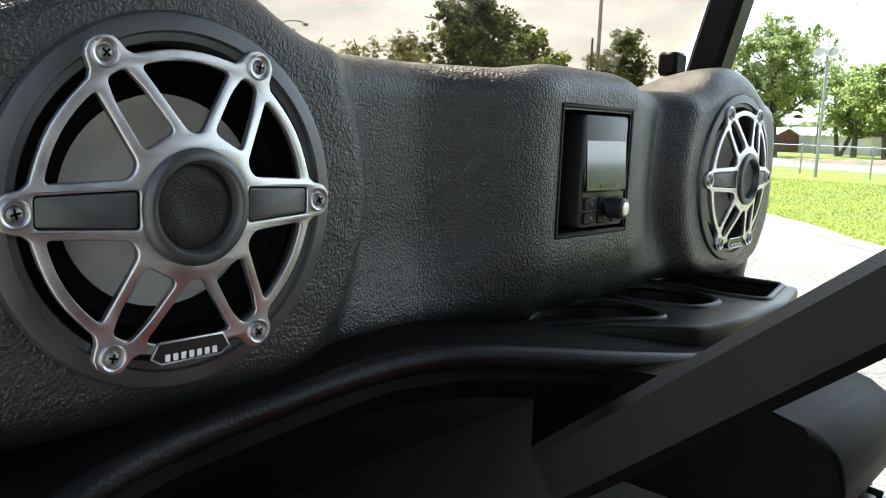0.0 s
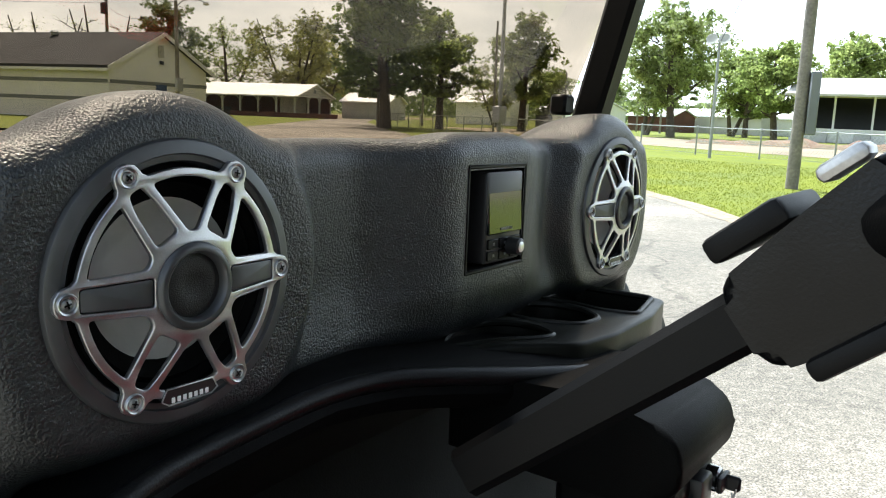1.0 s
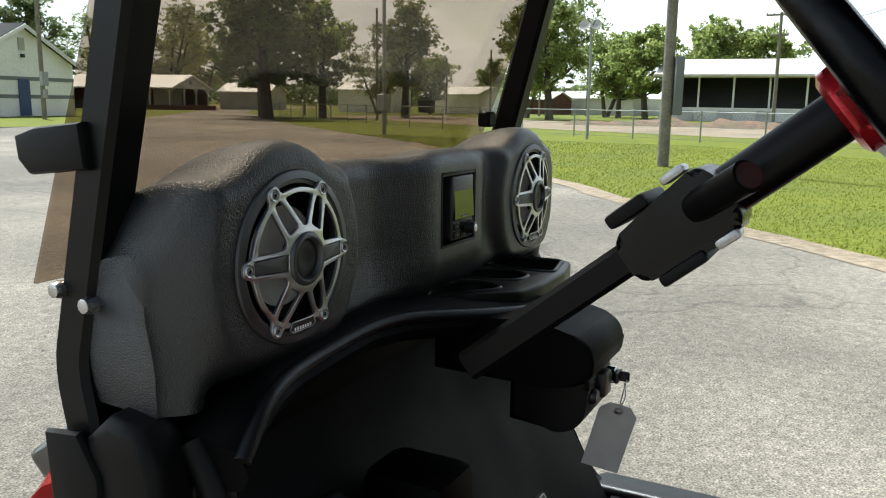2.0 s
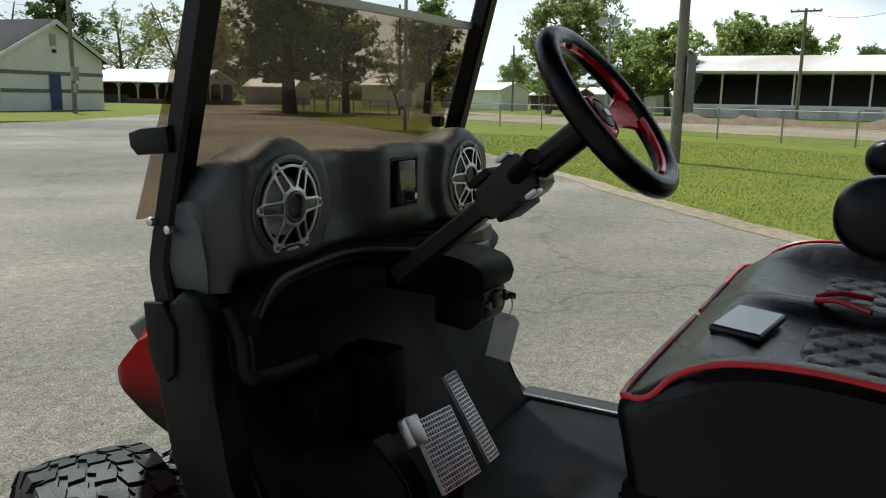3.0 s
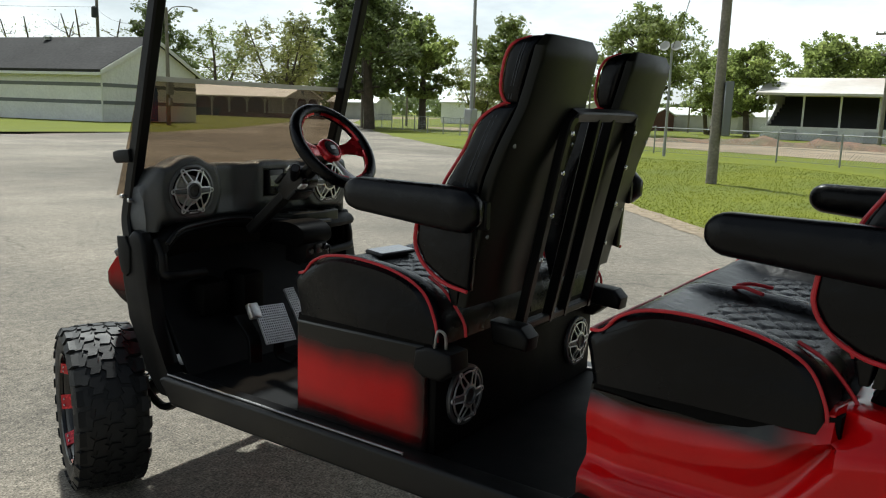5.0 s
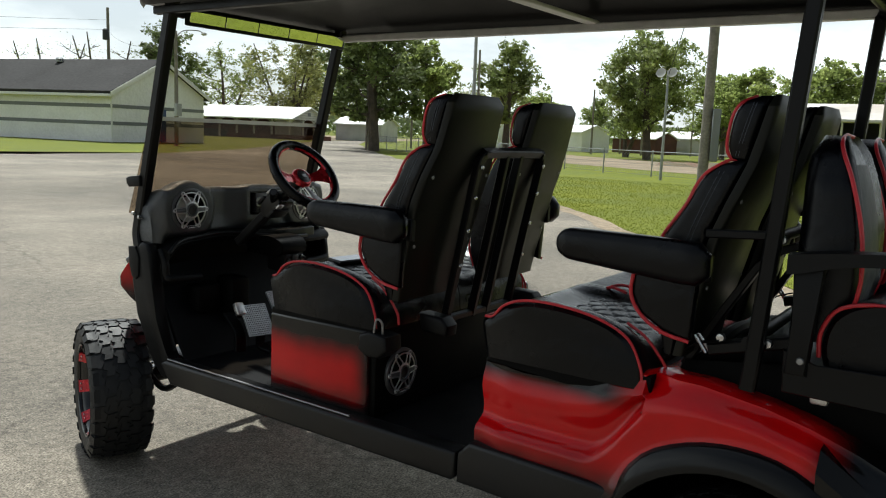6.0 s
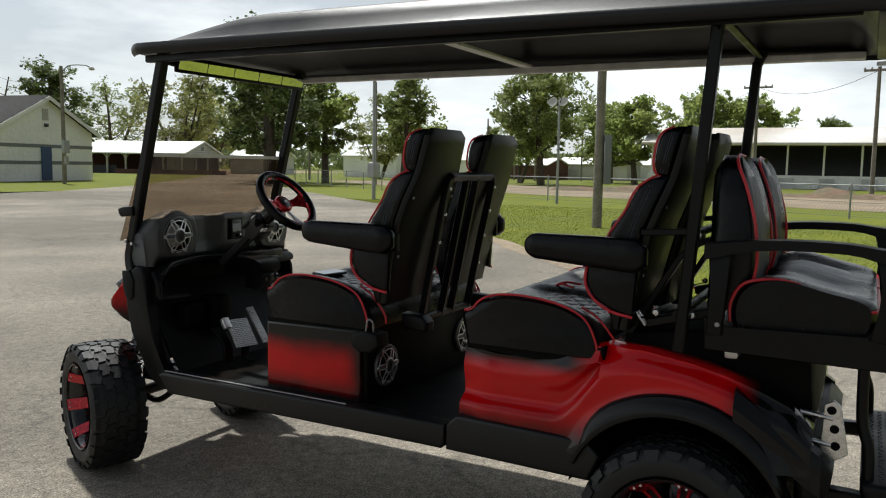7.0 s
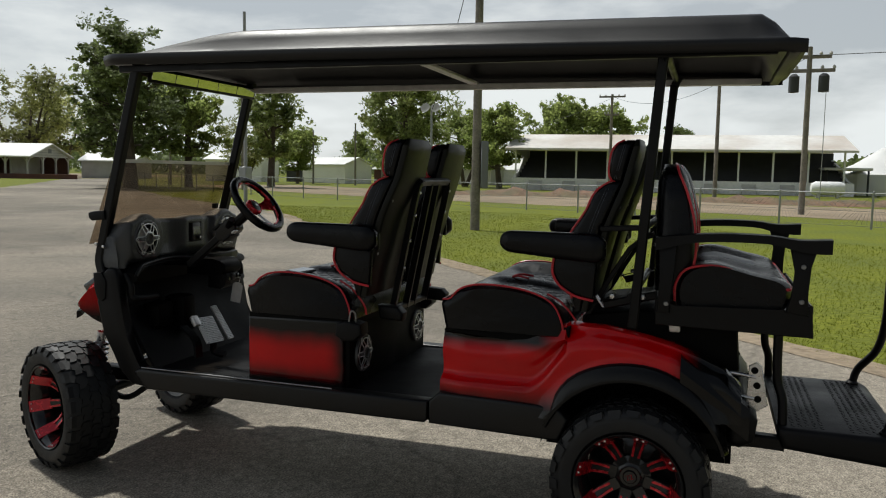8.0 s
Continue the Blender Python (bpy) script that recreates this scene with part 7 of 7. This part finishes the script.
near_pole = pole(16.35, 3.2, 9.0, 0.125)
b = NB()
box(b, (0.12, -0.2, 1.05), (0.30, 0.12, 2.25), 0.02, 1, Matrix.Rotation(radians(-72), 4, "Z"))
part("meter_box", b, M_STRIPE, near_pole, "grey electrical box")
p = pole(30.6, 42.2, 7.3, 0.14, "street_lamp", "wooden street lamp pole with curved arm and meter boxes")
b = NB()
tube(b, [(0, 0, 6.9), (0.4, -0.25, 7.35), (1.2, -0.6, 7.45), (1.5, -0.75, 7.35)], 0.035, 8, sub=5)
part("arm", b, M_GALV, p)
b = NB()
lathe(b, [(0, 0.1), (0.14, 0.05), (0.2, -0.05), (0.12, -0.12), (0, -0.14)], Matrix.Translation((1.6, -0.8, 7.3)), 12)
part("lamp_head", b, M_CONC, p)
b = NB()
box(b, (-0.25, -0.4, 1.9), (0.15, -0.12, 2.7), 0.02, 1)
box(b, (-0.1, -0.35, 1.2), (0.1, -0.12, 1.7), 0.02, 1)
part("meter_box", b, M_GALV, p)
p = pole(26.4, 16.3, 8.0, 0.085, "steel_pole", "slim grey steel pole with a cabinet", M_GALV)
b = NB()
box(b, (-0.25, -0.18, 0.9), (0.25, 0.18, 1.55), 0.03, 1)
part("cabinet", b, M_GALV, p)
p = pole(28.3, 8.6, 4.2, 0.06, "floodlight_pole", "slim pole with twin round floodlights", M_GALV)
for s_ in (-1, 1):
    b = NB()
    lathe(b, [(0, 0.0), (0.08, 0.02), (0.2, 0.16), (0.19, 0.17), (0, 0.12)], Matrix.Translation((-0.05, s_ * 0.22, 4.05)) @ Matrix.Rotation(radians(-70), 4, "Y"), 16)
    part("lamp_bowl", b, M_CONC, p)
p = pole(51.5, -2.8, 7.7, 0.14)
crossarm(p, 7.5, 1.7, 80)
b = NB()
box(b, (-0.2, -0.9, 7.75), (0.1, 0.2, 8.0), 0.03, 1)
part("lamp_head", b, M_GALV, p)
p = pole(32.4, -6.1, 6.75, 0.13)
crossarm(p, 6.35, 1.6, 85)
crossarm(p, 5.8, 1.9, 85, 2)
p = pole(66, 5.65, 8.3, 0.15)
crossarm(p, 8.1, 2.2, 85)
crossarm(p, 6.6, 1.2, 85)
pole(56.2, -9.6, 7.4, 0.03, "antenna_mast", "thin bare antenna mast", M_GALV)
pole(43.5, 37.0, 6.5, 0.10)
pole(47, 29.5, 7.5, 0.10)
pole(58, 44, 6.8, 0.11)
p = pole(49.0, 79.0, 13.5, 0.2)
b = NB()
lathe(b, [(0, -0.6), (0.35, -0.55), (0.35, 0.45), (0.2, 0.6), (0, 0.62)], Matrix.Translation((-0.5, -0.4, 10.6)), 12)
part("transformer", b, M_DARKWALL, p)
for x, y, h in ((74, 33, 6.5), (80, 30, 7), (86, 35, 6), (90, 28, 7.5), (78, 40, 6)):
    pole(x, y, h, 0.11)
# wires
wires = thing("overhead_wires", "thin black overhead wires between the poles", "wires")
for (p, q, sag) in (((32.4, -6.1, 6.4), (51.5, -2.8, 7.5), 0.5), ((51.5, -2.8, 7.5), (66, 5.65, 8.1), 0.9), ((66, 5.65, 8.0), (110, 30, 9), 1.5), ((32.4, -6.1, 6.4), (8, -42, 8), 1.2),
                    ((30.6, 42.2, 6.9), (49, 79, 11), 1.0), ((49, 79, 12.2), (-10, 95, 12), 1.5), ((49, 79, 11.2), (-10, 95, 11), 1.6), ((28.3, 8.6, 4.0), (16.35, 3.2, 7.5), 0.3)):
    b = NB()
    P_, Q_ = Vector(p), Vector(q)
    tube(b, [P_.lerp(Q_, t / 6) - Vector((0, 0, sag * 4 * (t / 6) * (1 - t / 6))) for t in range(7)], 0.014, 4, sub=3)
    part("wire", b, M_DARKWALL, wires)

# ---- trees ----
M_BARK = mat("grey_brown_bark", (0.115, 0.092, 0.070), 0.9, var=0.4, scale=2.5, bump=0.6, bump_scale=16, fine=0.25, fine_scale=12)
LEAVES = [mat("fresh_green_leaves", (0.34, 0.39, 0.13), 0.6, alt=(0.23, 0.29, 0.09), scale=0.45, island=0.45, spec=0.3),
          mat("dark_green_leaves", (0.22, 0.27, 0.09), 0.6, alt=(0.14, 0.185, 0.06), scale=0.45, island=0.45, spec=0.3),
          mat("yellow_green_leaves", (0.40, 0.41, 0.15), 0.6, alt=(0.29, 0.31, 0.11), scale=0.45, island=0.4, spec=0.3)]
for m_ in LEAVES + [M_BLADE]:
    n, l, bs = nodes_of(m_)
    out = n["Material Output"]
    tr = n.new("ShaderNodeBsdfTranslucent")
    l.new(bs.inputs["Base Color"].links[0].from_socket, tr.inputs[0])
    mx = n.new("ShaderNodeMixShader")
    mx.inputs[0].default_value = 0.58
    l.new(bs.outputs[0], mx.inputs[1])
    l.new(tr.outputs[0], mx.inputs[2])
    l.new(mx.outputs[0], out.inputs[0])


def make_tree(seed, h, spread, trunk_h, stems, leaf_mat, density, leaf=0.17, label="", m=None):
    rg = random.Random(seed)
    t = thing("tree", label, "tree", m, group="trees beyond the track")
    b = NB()
    tips = []
    for s_ in range(stems):
        az0 = rg.random() * 6.28 + s_ * 6.28 / stems
        lean = 0.05 if stems == 1 else 0.32
        base = Vector((0.25 * math.cos(az0) * (stems > 1), 0.25 * math.sin(az0) * (stems > 1), -0.1))
        top = base + Vector((math.cos(az0) * lean * h, math.sin(az0) * lean * h, h * 0.86))
        bend = Vector((rg.uniform(-.3, .3), rg.uniform(-.3, .3), 0))
        line = [base, base.lerp(top, 0.3) + bend * 0.5, base.lerp(top, 0.62) + bend, top]
        r0 = 0.034 * h / (stems ** 0.45)
        tube(b, line, r0, 9, sub=4, taper=0.22)
        pts = spline(line, 10)
        nl = max(7, int(15 / stems ** 0.5))
        for k in range(nl):
            f = trunk_h / h + (0.97 - trunk_h / h) * (k + rg.random() * 0.7) / nl
            p = pts[min(len(pts) - 1, int(f * (len(pts) - 1)))]
            az = k * 2.4 + rg.random()
            shape = math.sin(min(1.0, (f - trunk_h / h * 0.6) * 1.25) * math.pi) ** 0.6 if f < 0.99 else 0.3
            ln = spread * (0.45 + 0.55 * rg.random()) * max(0.3, shape)
            up = ln * rg.uniform(0.25, 0.75)
            q = p + Vector((math.cos(az) * ln, math.sin(az) * ln, up))
            midp = p.lerp(q, 0.5) + Vector((0, 0, -0.08 * ln))
            tube(b, [p, midp, q], r0 * 0.34 * (1.1 - f * 0.6), 6, sub=3, taper=0.3)
            tips += [(midp, 0.65), (q, 1.0), (p.lerp(q, 0.78), 0.85)]
            for j in range(3):
                q2 = p.lerp(q, rg.uniform(0.4, 0.95)) + Vector((rg.uniform(-1, 1), rg.uniform(-1, 1), rg.uniform(-0.25, 0.8))) * ln * 0.42
                tube(b, [p.lerp(q, 0.45), q2], r0 * 0.13, 4, sub=1, taper=0.4)
                tips.append((q2, 0.8))
    part("trunk", b, M_BARK, t)
    verts, faces = [], []
    per = int(density / max(1, len(tips)))
    for p, w in tips:
        rad = spread * 0.27 * w * rg.uniform(0.7, 1.25)
        for sub_ in range(5):
            cc = p + Vector((rg.gauss(0, 0.6), rg.gauss(0, 0.6), rg.gauss(0, 0.45))) * rad
            rr = rad * rg.uniform(0.28, 0.55)
            for _ in range(per // 5):
                c = cc + Vector((rg.gauss(0, 0.55), rg.gauss(0, 0.55), rg.gauss(0, 0.42))) * rr
                if c.z < trunk_h * 0.85:
                    continue
                s_ = leaf * rg.uniform(0.6, 1.35)
                u = Vector((rg.uniform(-1, 1), rg.uniform(-1, 1), rg.uniform(-1, 1))).normalized()
                v = u.orthogonal().normalized()
                i = len(verts)
                verts += [c + u * s_, c + v * s_ * 0.55, c - u * s_ * 0.7, c - v * s_ * 0.55]
                faces.append((i, i + 1, i + 2, i + 3))
    me = bpy.data.meshes.new("crown")
    me.from_pydata([tuple(v) for v in verts], [], faces)
    me.materials.append(leaf_mat)
    o = new("crown", me)
    o.parent = t
    return t


T_BIG = make_tree(11, 11.0, 4.7, 2.8, 1, LEAVES[0], 15000, 0.20, "tall leafy green tree with rounded crown", pose(62.5, 22.5, 0))
T_TALL = make_tree(23, 10.5, 3.3, 3.0, 1, LEAVES[0], 11000, 0.18, "tall narrow green tree", pose(57.2, 33.2, 0))
T_MULTI = make_tree(37, 16.0, 6.0, 4.0, 4, LEAVES[2], 10000, 0.27, "many-stemmed tree with thin yellow-green leaves", pose(84.0, 87.5, 0))
T_DARK = make_tree(41, 13.0, 4.0, 2.8, 1, LEAVES[1], 15000, 0.20, "dense dark green tree", pose(43.2, 36.0, 0))
T_THIN = make_tree(53, 15.0, 5.2, 3.4, 2, LEAVES[0], 4500, 0.25, "thinly leaved pale green tree", pose(81.8, 99.7, 0))
T_BARE = make_tree(67, 12.0, 3.6, 2.5, 3, LEAVES[2], 900, 0.10, "nearly bare grey tree", pose(48, 77, 0))


def again(src, x, y, rz, s_, label=""):
    o = copy_thing(src, pose(x, y, 0, 0, 0, rz) @ Matrix.Scale(s_, 4))
    if label:
        tagged(o, label)
    return o


again(T_DARK, 49.5, 41.5, 70, 0.95)
again(T_TALL, 50.2, 36.4, 200, 0.95)
again(T_TALL, 75.0, 17.6, 90, 0.92)
again(T_THIN, 68.0, 26.8, 40, 0.58)
again(T_BIG, 80.0, 21.5, 250, 0.80)
again(T_BIG, 105.0, 17.0, 60, 1.15, "broad green tree behind the grandstand")
again(T_BIG, 108.0, 11.0, 200, 1.08, "broad green tree behind the grandstand")
again(T_DARK, 52.5, 72.5, 20, 1.0, "dense dark green tree behind the white building")
again(T_BARE, 43.0, 80, 100, 0.9)
again(T_MULTI, 98.0, 95.0, 160, 0.9)
again(T_MULTI, 72.0, 45.0, 10, 0.47)
again(T_BIG, 78.0, 42.0, 110, 0.62)
again(T_TALL, 90.0, 40.0, 10, 0.7)
again(T_THIN, 84.0, 24.0, 310, 0.66)
again(T_DARK, 118, 2, 10, 0.75)
again(T_BIG, 150, 3.5, 10, 1.0)
again(T_BIG, 128, -34, 80, 0.9)
again(T_DARK, 120, -40, 10, 1.0)

# far wood along the horizon
rg = random.Random(9)
verts, faces = [], []
for k in range(42000):
    az = radians(rg.uniform(-18, 125))
    d = 230 + 60 * rg.random()
    hh = 6.5 + 3.5 * noise.noise((az * 14, 0.0, 0.0)) + 2.5 * noise.noise((az * 60, 4.0, 0.0))
    z = hh * rg.random() ** 0.7
    c = Vector((d * math.sin(az), d * math.cos(az), max(0.2, z)))
    s_ = rg.uniform(0.5, 1.1)
    u = Vector((rg.uniform(-1, 1), rg.uniform(-1, 1), rg.uniform(-1, 1))).normalized()
    v = u.orthogonal().normalized()
    i = len(verts)
    verts += [tuple(c + u * s_), tuple(c + v * s_ * 0.7), tuple(c - u * s_), tuple(c - v * s_ * 0.7)]
    faces.append((i, i + 1, i + 2, i + 3))
me = bpy.data.meshes.new("far_wood")
me.from_pydata(verts, [], faces)
me.materials.append(LEAVES[1])
tagged(new("far_wood", me), "distant belt of dark green woods", "woods", kind="stuff")
